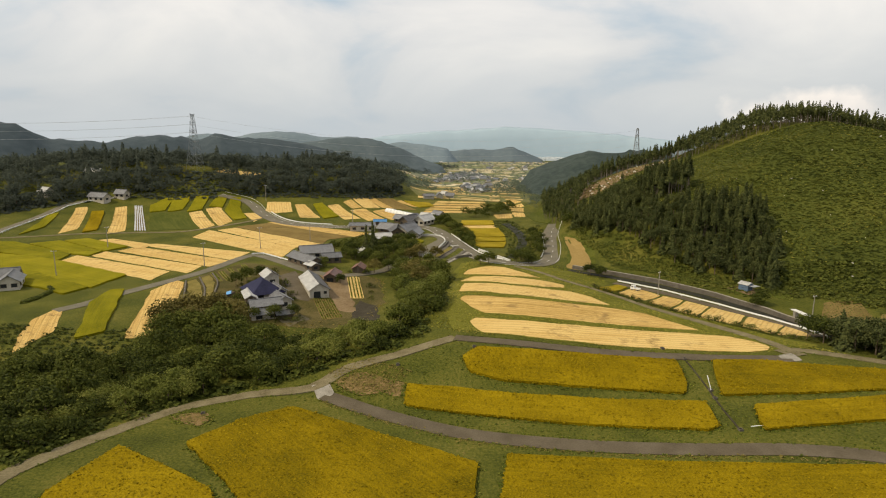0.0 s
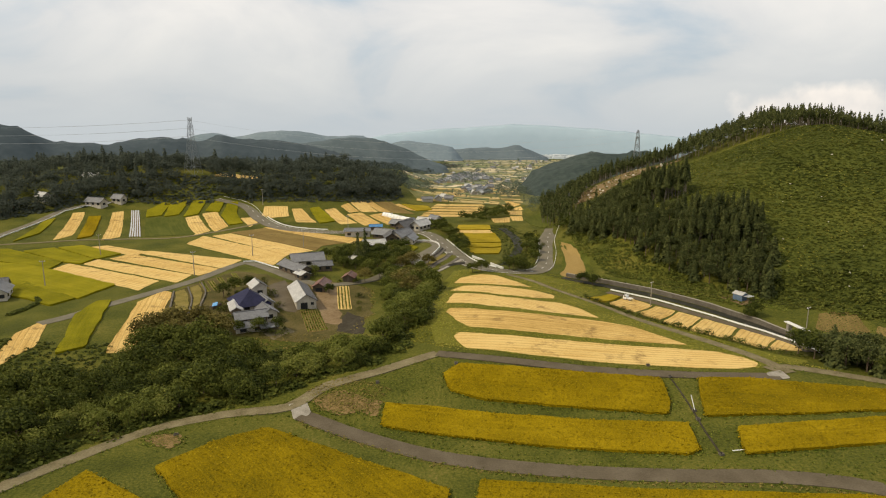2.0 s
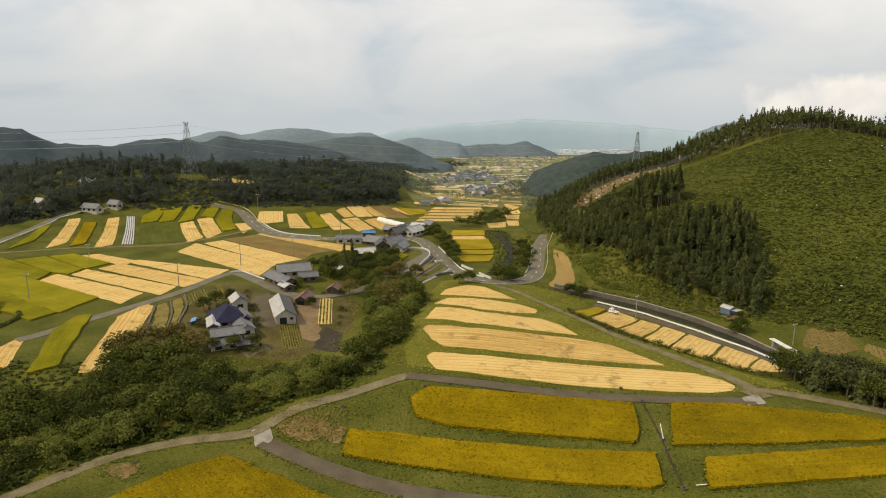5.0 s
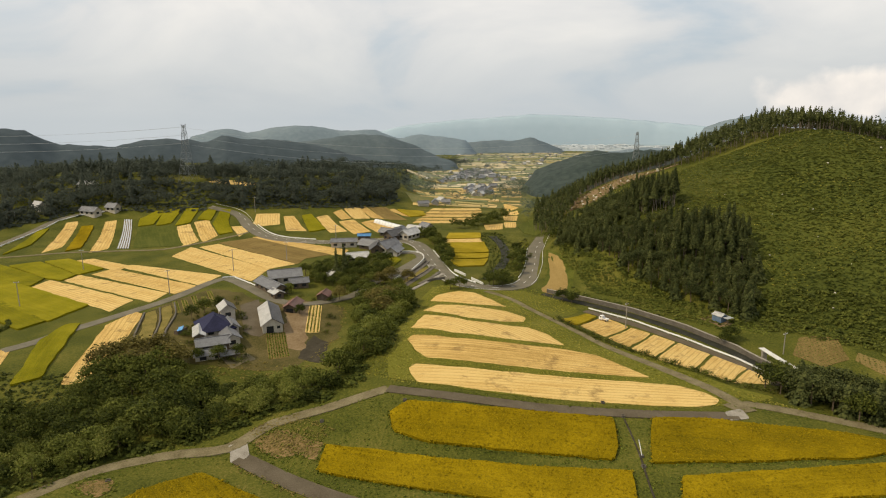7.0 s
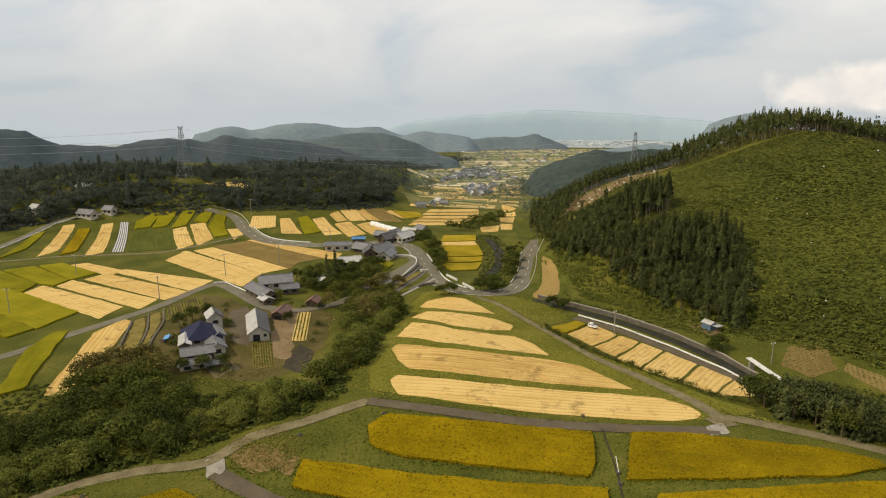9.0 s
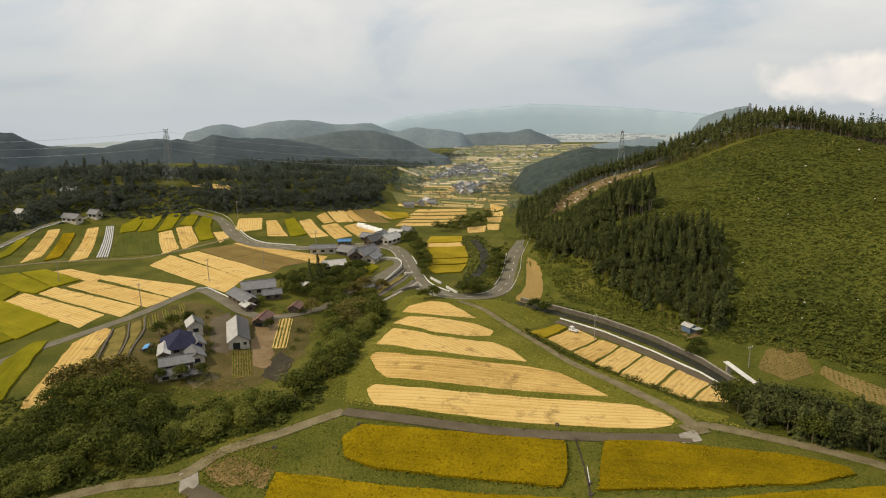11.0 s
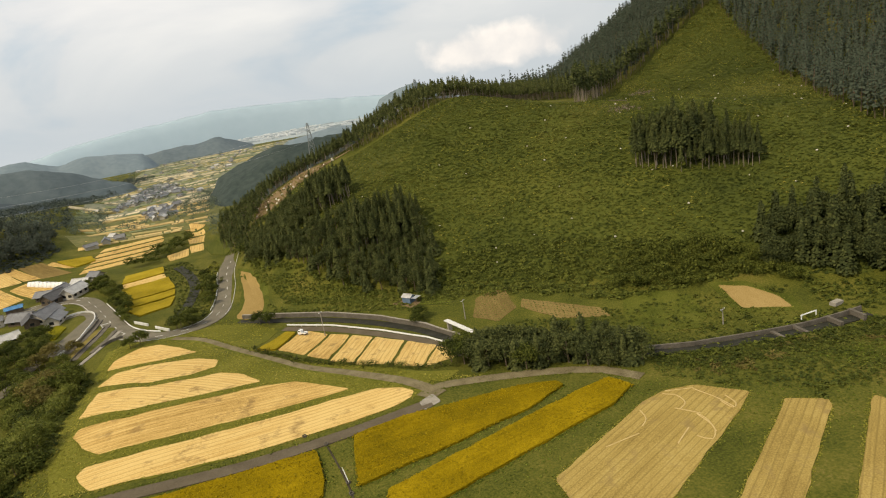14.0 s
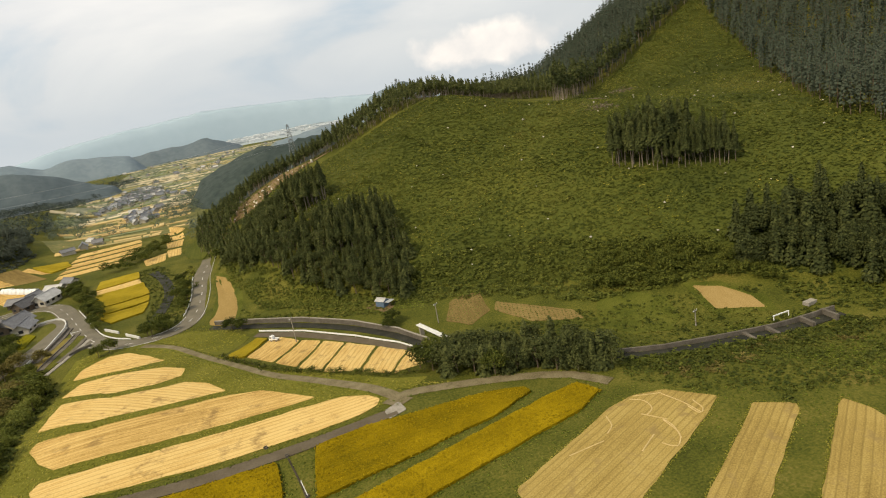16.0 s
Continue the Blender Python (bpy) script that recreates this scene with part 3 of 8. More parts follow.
def ribbon(name, line, width, mat, lift=0.12, depth=0.5, step=3.0):
    """A road along a line of plan points, rounded between them, with a rim going into the ground."""
    pts = [Vector((x, y)) for x, y in line]
    pts = [pts[0] * 2 - pts[1]] + pts + [pts[-1] * 2 - pts[-2]]
    path = []
    for a, b, c, d in zip(pts, pts[1:], pts[2:], pts[3:]):
        n = max(2, int((c - b).length / step))
        for k in range(n):
            t = k / n
            path.append(0.5 * (2 * b + (c - a) * t + (2 * a - 5 * b + 4 * c - d) * t * t + (3 * b - a - 3 * c + d) * t**3))
    path.append(pts[-2])
    verts = []
    for k, p in enumerate(path):
        way = (path[min(k + 1, len(path) - 1)] - path[max(k - 1, 0)]).normalized()
        across = Vector((way.y, -way.x))
        w = width if not callable(width) else width(k / (len(path) - 1))
        for off, h in ((-w / 2, -depth), (-w / 2, lift), (-w / 6, lift + 0.04), (w / 6, lift + 0.04), (w / 2, lift), (w / 2, -depth)):
            q = p + across * off
            verts.append((q.x, q.y, land(*p) * 0.6 + land(*q) * 0.4 + h))
    n = 6
    faces = [(k * n + j, (k + 1) * n + j, (k + 1) * n + j + 1, k * n + j + 1) for k in range(len(path) - 1) for j in range(n - 1)]
    ob = array_object(name, verts, [f[::-1] for f in faces], mat)
    return ob, path


# ---------------------------------------------------------------- the ground, one sheet to the horizon
def ground_sheet():
    n = 310
    u = np.linspace(-1, 1, n)
    xs = 30 + 300 * u + 3200 * u**5
    ys = 200 + 300 * u + 3600 * u**5
    gx, gy = np.meshgrid(xs, ys)
    gz = land_z(gx, gy)
    verts = np.stack([gx.ravel(), gy.ravel(), gz.ravel()], 1)
    i = np.arange(n * n).reshape(n, n)
    faces = np.stack([i[:-1, :-1].ravel(), i[:-1, 1:].ravel(), i[1:, 1:].ravel(), i[1:, :-1].ravel()], 1)
    return tagged(array_object("ground", verts, faces, GRASS, True), "grassy valley floor with wooded slopes and green field margins", "ground", kind="structure")


ground = ground_sheet()
# ---------------------------------------------------------------- kinds of field and road
FIELDS, FIELD_KINDS, ROADS = [], [], []


def field(name, outline, mat, thick, label, category, cell=3.0, inset=0.15):
    # the western, far and stream-side plots lie close together
    mx, my = sum(p[0] for p in outline) / len(outline), sum(p[1] for p in outline) / len(outline)
    if name in ("stubble_field", "rice_field", "fallow_field", "green_field"):
        inset = -0.3 if my > 400 else -0.6 if my > 330 else -0.65 if mx < -60 else -1.0 if mx > 50 and my > 165 else inset
    # the strips on the knoll keep narrow ridges between them
    if all(x > -12 and 150 < y < 265 for x, y in outline):
        inset = 0.1
    FIELDS.append(outline)
    FIELD_KINDS.append(name)
    return tagged(draped(name, outline, mat, thick, 0.7, cell, 0.5, len(bpy.data.objects) * 0.37, inset), label, category, "fields of the valley")


def rice_plot(outline):
    return field("rice_field", outline, RICE, 0.62, "ripe golden-yellow rice standing in a paddy", "rice field")


def yellow_rice_plot(outline):
    return field("rice_field", outline, YELLOW_RICE, 0.62, "bright yellow ripening rice standing in a paddy", "rice field")


def green_rice_plot(outline):
    return field("rice_field", outline, GREENRICE, 0.6, "yellow-green ripening rice standing in a terrace paddy", "rice field")


def stubble_plot(outline):
    return field("stubble_field", outline, STUBBLE, 0.12, "harvested pale-straw paddy with stubble rows and grassy rim", "stubble field", inset=0.15)


def dull_stubble_plot(outline):
    return field("stubble_field", outline, DULL_STUBBLE, 0.12, "harvested paddy of dull, darker straw with faint rows", "stubble field", inset=0.15)


def fallow_plot(outline):
    return field("fallow_field", outline, FALLOW, 0.14, "dull brown fallow field between harvested paddies", "field")


def lawn_plot(outline):
    return field("green_field", outline, LAWN, 0.14, "short green crop on a level terrace field", "field")


def bare_plot(outline):
    # a strip of mown grass all round
    mx, my = sum(p[0] for p in outline) / len(outline), sum(p[1] for p in outline) / len(outline)
    wide = []
    for x, y in outline:
        d = math.hypot(x - mx, y - my)
        wide.append((mx + (x - mx) * (d + 3.2) / d, my + (y - my) * (d + 3.2) / d))
    tagged(draped("grass_rim", wide, MEADOW, 0.1, 0.6, 3.0, 0.5, 2.0), "mown green strip round a bare field", "grass strip")
    return field("bare_field", outline, BARE, 0.14, "bare tan soil plot with a grassy rim", "field")


def seedling_plot(outline):
    return field("seedling_field", outline, SEEDBED, 0.12, "dry brown plot planted with rows of seedlings", "field")


def mulch_plot(outline):
    bed = field("vegetable_field", outline, FALLOW, 0.12, "vegetable plot with rows of shiny grey plastic mulch", "field")
    a, b, c, d = [Vector(p) for p in outline]
    for k in range(5):
        u0, u1 = (k + 0.18) / 5, (k + 0.72) / 5
        strip = draped("mulch_strip", [tuple(a.lerp(b, u0)), tuple(a.lerp(b, u1)), tuple(d.lerp(c, u1)), tuple(d.lerp(c, u0))], MULCH, 0.4, 0.1, 4.0)
        strip.parent, strip.matrix_parent_inverse = bed, bed.matrix_world.inverted()


def road(name, line, width, mat, label):
    ob, path = ribbon(name, line, width, mat)
    ROADS.append((line, width))
    tagged(ob, label, "road", kind="structure")
    return path


# ---------------------------------------------------------------- fields and roads
green_rice_plot([(-207.8, 305), (-207.7, 324.3), (-218.7, 356.4), (-221, 351.8), (-214.6, 332.5)])
stubble_plot([(-192.2, 311.3), (-190.2, 323.5), (-210.8, 371.9), (-215.1, 368.9)])
rice_plot([(-182.3, 315.7), (-179.4, 322.4), (-198.4, 366.5), (-203.1, 364.2)])
stubble_plot([(-169, 314.4), (-165, 322.9), (-190.3, 377.1), (-194.7, 374.4)])
mulch_plot([(-160.3, 323.5), (-153.9, 324), (-181.3, 379.5), (-186, 378.7)])
green_rice_plot([(-172.9, 370.7), (-166.6, 374.6), (-168.2, 391), (-171.8, 391.2), (-176.5, 380.3)])
green_rice_plot([(-163, 373.2), (-157, 376.8), (-158.5, 395.9), (-163.2, 396), (-166.7, 388.2)])
green_rice_plot([(-152, 374.4), (-146.2, 378.7), (-148, 397.2), (-154.9, 395.7)])
green_rice_plot([(-142.8, 384.4), (-134.9, 383.5), (-136.7, 397.3), (-142.1, 396.5)])
green_rice_plot([(-130.8, 378.3), (-119.4, 359.1), (-114.7, 363.7), (-124.1, 382), (-128, 398), (-133.1, 397.1)])
stubble_plot([(-150.3, 372.5), (-144.9, 376), (-125.7, 342.6), (-128.4, 330.4)])
stubble_plot([(-142.9, 380), (-136.2, 383.4), (-120.4, 356.1), (-122.1, 341.1)])
stubble_plot([(-118, 374.4), (-109.5, 376.5), (-106.6, 370.9), (-107, 355.6)])
lawn_plot([(-172.1, 368.8), (-153, 373.3), (-129.7, 332.1), (-152.6, 325.8)])
stubble_plot([(-164, 296.8), (-158.9, 300), (-134.6, 287), (-134.6, 277.8)])
stubble_plot([(-137, 285.6), (-133.1, 288.5), (-84.8, 270.1), (-87.1, 255.2)])
stubble_plot([(-141.4, 271.3), (-137.8, 280.3), (-88, 253.1), (-91.7, 242.8)])
stubble_plot([(-147, 260.5), (-146.1, 268.7), (-95.5, 242.6), (-95.9, 231.4)])
stubble_plot([(-154.2, 250.5), (-153.5, 260.3), (-103.8, 232.9), (-104.8, 220.1)])
green_rice_plot([(-210.8, 286.8), (-198.3, 287.6), (-158.1, 262.3), (-156.4, 251.4), (-197.9, 268.9)])
green_rice_plot([(-188.3, 284.3), (-179.7, 291.5), (-148.5, 268.6), (-148.8, 260.5), (-157.3, 263.5)])
green_rice_plot([(-177.4, 293), (-169.9, 297.8), (-142.6, 280.1), (-147.3, 269.9)])
green_rice_plot([(-196.9, 264.2), (-167, 255.3), (-152.8, 247.4), (-116.7, 225.5), (-119.3, 208), (-183, 245.2)])
green_rice_plot([(-179.4, 240.4), (-164, 237.1), (-120.7, 207.3), (-123.6, 199.5), (-136.2, 207.5), (-163, 218)])
green_rice_plot([(-96.9, 160.2), (-92.5, 164.6), (-107.1, 204.9), (-109.9, 204.1), (-108.9, 189.7), (-99.7, 168.5)])
stubble_plot([(-84.8, 162.3), (-80, 164), (-83.3, 176.9), (-84.4, 192.6), (-91.8, 216.5), (-94.8, 218), (-96.8, 205.2), (-90.2, 183.7)])
stubble_plot([(-107.4, 150.3), (-105.9, 163.9), (-114.2, 182.5), (-115.3, 182.5), (-115.7, 172), (-111.4, 159.6)])
stubble_plot([(-122.9, 307.4), (-122.3, 327.1), (-67.6, 282.2), (-68.4, 262.3)])
stubble_plot([(-118, 328.2), (-111.5, 335.5), (-58.2, 292.6), (-67.1, 283.1)])
fallow_plot([(-111.6, 339.3), (-97.6, 351.8), (-62, 323.4), (-46.1, 312.5), (-56.3, 303.9), (-57.2, 292.6)])
stubble_plot([(-98, 353.1), (-95.7, 355.6), (-39.1, 322.8), (-39.9, 308), (-46.3, 313.7)])
stubble_plot([(-107.3, 381.4), (-109.6, 395.4), (-96.9, 398), (-92.1, 381.6), (-101.6, 377.1)])
stubble_plot([(-84, 369.7), (-92.2, 394.3), (-87.3, 395.8), (-73.1, 370.1)])
green_rice_plot([(-69.5, 367.9), (-81.5, 396.8), (-77.2, 400.4), (-62.5, 374.3)])
stubble_plot([(-57.3, 367.2), (-72.5, 397.6), (-67.5, 401.9), (-49.4, 371.4)])
stubble_plot([(-43.3, 364.9), (-57.5, 392.5), (-50.1, 399), (-35.5, 372.1)])
stubble_plot([(-30.1, 369.4), (-43.8, 394.2), (-37.6, 402.5), (-30.7, 399.9), (-22.6, 381.3)])
stubble_plot([(-56.8, 397.2), (-64.8, 408.9), (-61.1, 416.9), (-51.8, 402.1)])
stubble_plot([(-49.9, 401.5), (-59.9, 419.8), (-52.1, 427.7), (-40.6, 405.7)])
stubble_plot([(-39.5, 407.5), (-51.6, 426.8), (-48.2, 433.1), (-32.1, 408.4)])
fallow_plot([(-31.1, 407.2), (-45.4, 432.2), (-35.3, 441.3), (-17.5, 408.1)])
stubble_plot([(-18.9, 419.5), (-32.1, 435.1), (-29.4, 440.4), (-17.1, 419.8)])
yellow_rice_plot([(-16.2, 418.3), (-27.3, 439.8), (-9.9, 440.4), (-6.5, 425)])
stubble_plot([(-2.9, 457.0), (29.6, 470.0), (31.0, 459.0), (-5.4, 447.4)])
stubble_plot([(-5.2, 442.8), (31.0, 453.6), (30.0, 442.3), (-7.2, 433.4)])
stubble_plot([(-7.0, 429.0), (30.0, 437.4), (26.8, 426.2), (-8.9, 420.5)])
stubble_plot([(-8.7, 416.8), (26.8, 422.0), (22.3, 415.0), (-11.4, 410.4)])
stubble_plot([(-11.2, 407.0), (22.3, 411.0), (16.0, 402.3), (-12.9, 399.5)])
yellow_rice_plot([(11.4, 368), (28.6, 369.4), (28.5, 358.4), (10.4, 354.8)])
stubble_plot([(10.4, 353.6), (28.5, 357.2), (29.6, 349.6), (10.7, 345.3)])
yellow_rice_plot([(10.8, 344.2), (30.2, 348.6), (32.5, 330.8), (11, 323.9)])
yellow_rice_plot([(11.2, 321.5), (32.8, 328.9), (32.5, 320.5), (12, 310)])
yellow_rice_plot([(12.2, 307.7), (32.6, 318.6), (29.5, 303.6), (17.9, 294.1)])
stubble_plot([(45.6, 495), (61.6, 500), (56.2, 458), (44.8, 462)])
stubble_plot([(45.3, 453), (55.5, 451), (55.8, 435.5), (45.3, 437)])
stubble_plot([(45, 430.5), (54.8, 430.5), (52.7, 412), (45.2, 413.5)])
stubble_plot([(44.9, 406.5), (51.7, 406.5), (50.4, 388.5), (44.9, 388.5)])
stubble_plot([(32.2, 395), (43.2, 401), (41.7, 382.5), (33.2, 380.5)])
stubble_plot([(-18.3, 463.6), (-19.2, 490.3), (-14.6, 495.9), (-11.5, 464.9)])
stubble_plot([(7.8, 243.3), (10.7, 249.9), (18.5, 253.2), (25.2, 250.7), (31.6, 241.0), (36.9, 229.6), (25.1, 231.3)])
stubble_plot([(6.3, 227.8), (11.4, 236.1), (25.1, 227.5), (36.8, 221.0), (42.1, 213.8), (41.1, 206.5), (34.0, 203.7), (23.1, 206.6)])
stubble_plot([(5.1, 197.0), (7.4, 218.9), (23.2, 202.4), (35.5, 199.7), (41.8, 199.6), (47.4, 194.5), (51.2, 185.6), (34.8, 186.0), (18.2, 188.5)])
stubble_plot([(5.4, 184.0), (6.2, 188.2), (18.3, 184.2), (34.6, 183.0), (50.8, 182.8), (60.0, 180.0), (67.3, 171.3), (71.2, 166.6), (63.1, 166.8), (48.5, 167.4), (33.7, 168.1), (18.8, 169.7), (11.4, 171.0), (8.3, 175.5)])
stubble_plot([(7.1, 165.6), (8.9, 167.5), (18.8, 166.2), (33.6, 164.9), (48.3, 164.3), (65.6, 163.6), (76.7, 162.6), (82.3, 158.7), (84.2, 154.6), (82.6, 152.1), (78.0, 150.4), (66.2, 150.6), (53.1, 151.3), (39.7, 152.6), (26.1, 154.9), (10.5, 158.0), (8.1, 161.6)])
yellow_rice_plot([(53.7, 216.1), (65.6, 232), (68.8, 228.5), (59.2, 211.4)])
stubble_plot([(59.8, 211.8), (69, 227.2), (73, 227), (77.9, 218.6), (65.9, 200.1)])
stubble_plot([(66.2, 199), (78.6, 218.1), (83.7, 212), (71.2, 190.9)])
stubble_plot([(71.4, 189.4), (84.3, 211.5), (89.2, 204.1), (76.4, 182.6)])
stubble_plot([(76.5, 181.4), (89.6, 203.6), (96, 192.7), (84.9, 174.6)])
stubble_plot([(85.2, 173.8), (96.5, 191.8), (101.6, 180.7), (91.5, 166.2)])
stubble_plot([(91.7, 165.5), (101.8, 179.8), (103.3, 173), (102, 166.7)])
bare_plot([(62.2, 324.3), (65.6, 309.5), (66.9, 296.4), (66.3, 283.5), (65.1, 270.9), (62.9, 261.5), (60.1, 257.9), (56.0, 258.6), (53.0, 262.8), (53.2, 267.0), (55.8, 272.6), (58.3, 280.8), (60.1, 295.8), (60.9, 313.5)])
rice_plot([(4.6, 144.8), (8.8, 149.1), (32, 147), (56.5, 144.5), (55.6, 134.3), (53.6, 130.3), (29.7, 133.8), (14.8, 135.8), (6.5, 139)])
rice_plot([(-8.1, 126.5), (-8.1, 134.8), (17, 131.4), (40.9, 128.3), (56.5, 126.7), (54.8, 115.6), (52.2, 114), (27, 118.4), (4.5, 123.3)])
rice_plot([(60.7, 129), (65, 144.7), (76.3, 145.2), (105.4, 139.6), (114, 135.5), (114, 132.6), (102.4, 129.7), (82.1, 128.7)])
rice_plot([(62.2, 113.5), (65.5, 124.3), (94.8, 126.6), (117.4, 128.8), (124.1, 129.1), (126.1, 122.4), (117.5, 118.8), (88.6, 115.8)])
rice_plot([(-47.1, 107.2), (-40.2, 118.1), (-31.5, 124.9), (-9.2, 112.7), (6.7, 103.9), (4.2, 82.3), (-23.1, 81.5)])
rice_plot([(12.1, 107.2), (41.7, 103), (75.8, 99.3), (86.7, 97), (70.4, 76.6), (7.9, 82.3)])
rice_plot([(-62.1, 89.6), (-58.2, 105.4), (-37, 93.1), (-32.3, 80.9), (-58.8, 79.1)])
dull_stubble_plot([(93.1, 106.5), (122.6, 115.6), (129.8, 116.4), (136.1, 113.5), (142.3, 104.6), (135.5, 100.8), (106.9, 89.7), (94.9, 86.4), (90.8, 94.5)])
dull_stubble_plot([(115.1, 83.4), (142.6, 97.2), (145.1, 98.6), (150.7, 92.7), (149.3, 91.1), (122.5, 77), (113.7, 71.7), (104.5, 78.8)])
dull_stubble_plot([(128.3, 72.4), (155.9, 88.1), (158.5, 88.6), (158.8, 82.6), (155.7, 73.9), (128.3, 60.5), (118.5, 68)])
bare_plot([(187, 154.8), (192.4, 148), (193.6, 138.1), (190.9, 131.4), (181.3, 140.4)])
seedling_plot([(120.9, 193.9), (128, 205.1), (139.2, 204.7), (135, 189.6), (125.5, 185.2)])
seedling_plot([(135.8, 188.7), (139, 193.2), (153.6, 169.6), (152.6, 162.9), (140.8, 172.8)])
LOWER_ROAD = [(-25.6, 130.8), (-13.1, 123.4), (4.5, 115.3), (25.6, 110.5), (45.7, 107.8), (65.2, 106.1), (79.3, 101.9), (86.4, 94.8)]
GRAVEL_TRACK = [(-71.9, 90.8), (-70.7, 96.7), (-63.9, 109.5), (-54.7, 124.5), (-42.6, 131), (-29.5, 133.8), (-22.1, 142.2), (-9.2, 148), (3.2, 155.2)]
MIDDLE_ROAD = [(3.2, 155.2), (11.8, 153.2), (32.4, 149.4), (45.9, 147.7), (66.1, 146.7), (85.2, 146.7)]
EAST_TRACK = [(89.1, 148.7), (84.1, 161.5), (73.2, 176.7), (62.7, 190.3), (51.1, 214.7), (40.3, 242.1), (29.7, 254.1)]
END_TRACK = [(84.5, 150.5), (90.5, 152.5), (104.7, 146.7), (117.2, 140.2), (125.8, 133.4), (130.4, 124.5)]
MAIN_ROAD = [(-140.7, 401.7), (-121.2, 394.8), (-107, 374.9), (-90.9, 355.6), (-75.1, 346.4), (-51.7, 342.5), (-26, 349.5), (-12, 346), (-4, 336.5), (2, 316.5), (7.4, 293.5), (12, 276.5), (18.4, 266), (26.8, 260.6), (38.4, 264.6), (47.9, 278.4), (53.9, 304.1), (57.2, 330.5), (63.8, 355.7)]
VILLAGE_ROAD = [(-115.2, 181), (-110.4, 188.5), (-106.6, 198.5), (-99.1, 213.9), (-89.9, 234.8), (-83.8, 260.1), (-78.3, 264), (-64.6, 250.7), (-51.7, 237.2), (-39.6, 232.9), (-25.9, 246.1), (-16.4, 267), (-7, 285.7), (0.9, 311.1)]
WEST_ROAD = [(-215.7, 282.8), (-222.2, 314.7), (-223.7, 344), (-224, 371), (-216.5, 381.9), (-200.2, 390.7)]
FIELD_PATH = [(-219.3, 294.9), (-198, 303.5), (-178.6, 313.2), (-153, 319.1), (-134.5, 323.4), (-118.4, 344.8), (-105.4, 364.5)]
CANAL_ROAD = [(66.2, 236.6), (79.2, 223.2), (91.8, 204.9), (100.3, 188.2), (103.1, 176.5), (104, 166.3)]
CANAL = [(53.2, 259.2), (68.3, 244.1), (80.8, 231.9), (94.3, 214.4), (103.5, 197.7), (107.3, 181.3), (107.2, 168.2)]
STREAM_BED = [(35.8, 362.9), (40, 345.6), (41.4, 324.1), (37.5, 303.5), (30, 274.9)]
CANAL_EAST = [(139.9, 133.5), (151.2, 127.7), (166, 123.5), (181.8, 119.5), (199.8, 116.5)]
road("road_lower", LOWER_ROAD, 4.4, ASPHALT, "narrow dark asphalt farm road curving between rice paddies")
road("road_gravel", GRAVEL_TRACK, 3.5, GRAVEL, "pale worn gravel farm track beside the thicket")
road("road_middle", MIDDLE_ROAD, 3.6, ASPHALT, "narrow dark asphalt farm road below the harvested fields")
road("road_east", EAST_TRACK, 3.4, GRAVEL, "grey gravel farm track along the field knoll")
road("road_end", END_TRACK, 3.4, GRAVEL, "grey gravel farm track ending at the stream bank")
main_path = road("road_main", MAIN_ROAD, 8.4, ROAD_GREY, "grey two-lane valley road winding past the village")
road("road_village", VILLAGE_ROAD, 4.6, ROAD_GREY, "grey village lane through the farmsteads")
road("road_west", WEST_ROAD, 5.0, ROAD_GREY, "pale road along the western wood edge")
road("path_field", FIELD_PATH, 2.6, GRAVEL, "grassy farm path between terraces")
road("road_canal", CANAL_ROAD, 3.6, ASPHALT, "narrow asphalt lane beside the walled stream")
road("stream_bed", STREAM_BED, 4.6, WATER, "dark shallow stream bed between green banks")
# ---------------------------------------------------------------- trees
def cards(rng, centres, sizes, droop=0.0, long=1.0, outward=None):
    """Small leaf sprays: a bent quad for each centre, turned at random, or facing outward."""
    n = len(centres)
    nrm = rng.normal(size=(n, 3))
    if outward is not None:
        nrm = nrm * 0.38 + outward
    nrm /= np.linalg.norm(nrm, axis=1, keepdims=True)
    ref = rng.normal(size=(n, 3))
    u = np.cross(nrm, ref)
    u /= np.linalg.norm(u, axis=1, keepdims=True) + 1e-9
    v = np.cross(nrm, u)
    s = np.asarray(sizes)[:, None]
    quad = []
    for a, b in ((-0.5, -0.5), (0.55, -0.42), (0.46, 0.5), (-0.44, 0.55)):
        jit = 1 + rng.uniform(-0.25, 0.25, (n, 1))
        quad.append(centres + s * jit * (a * u * long + b * v) - np.array([0, 0, 1]) * s * droop * (abs(a) + abs(b)) * 0.5)
    verts = np.stack(quad, 1).reshape(-1, 3)
    return verts, np.arange(n * 4).reshape(n, 4)


def broad_crown(rng, height, width, clumps=30, leaves=16, card=1.0):
    """Leaf sprays of a broadleaf crown, in clumps round an uneven dome."""
    c = rng.normal(size=(clumps, 3))
    c /= np.linalg.norm(c, axis=1, keepdims=True)
    c[:, 2] = np.abs(c[:, 2]) * 1.1 - 0.35
    r = rng.uniform(0.62, 1.0, (clumps, 1))
    c = c * r * [width / 2, width / 2, height * 0.38] + [0, 0, height * 0.62]
    k = np.repeat(np.arange(clumps), leaves)
    off = rng.normal(size=(len(k), 3))
    off /= np.linalg.norm(off, axis=1, keepdims=True)
    lump = rng.uniform(0.16, 0.27, clumps)[k, None] * width
    centres = c[k] + off * lump * [1, 1, 0.75]
    return cards(rng, centres, rng.uniform(0.038, 0.072, len(k)) * width * card, 0.1, 1.2, off * 0.9 + [0, 0, 0.45])


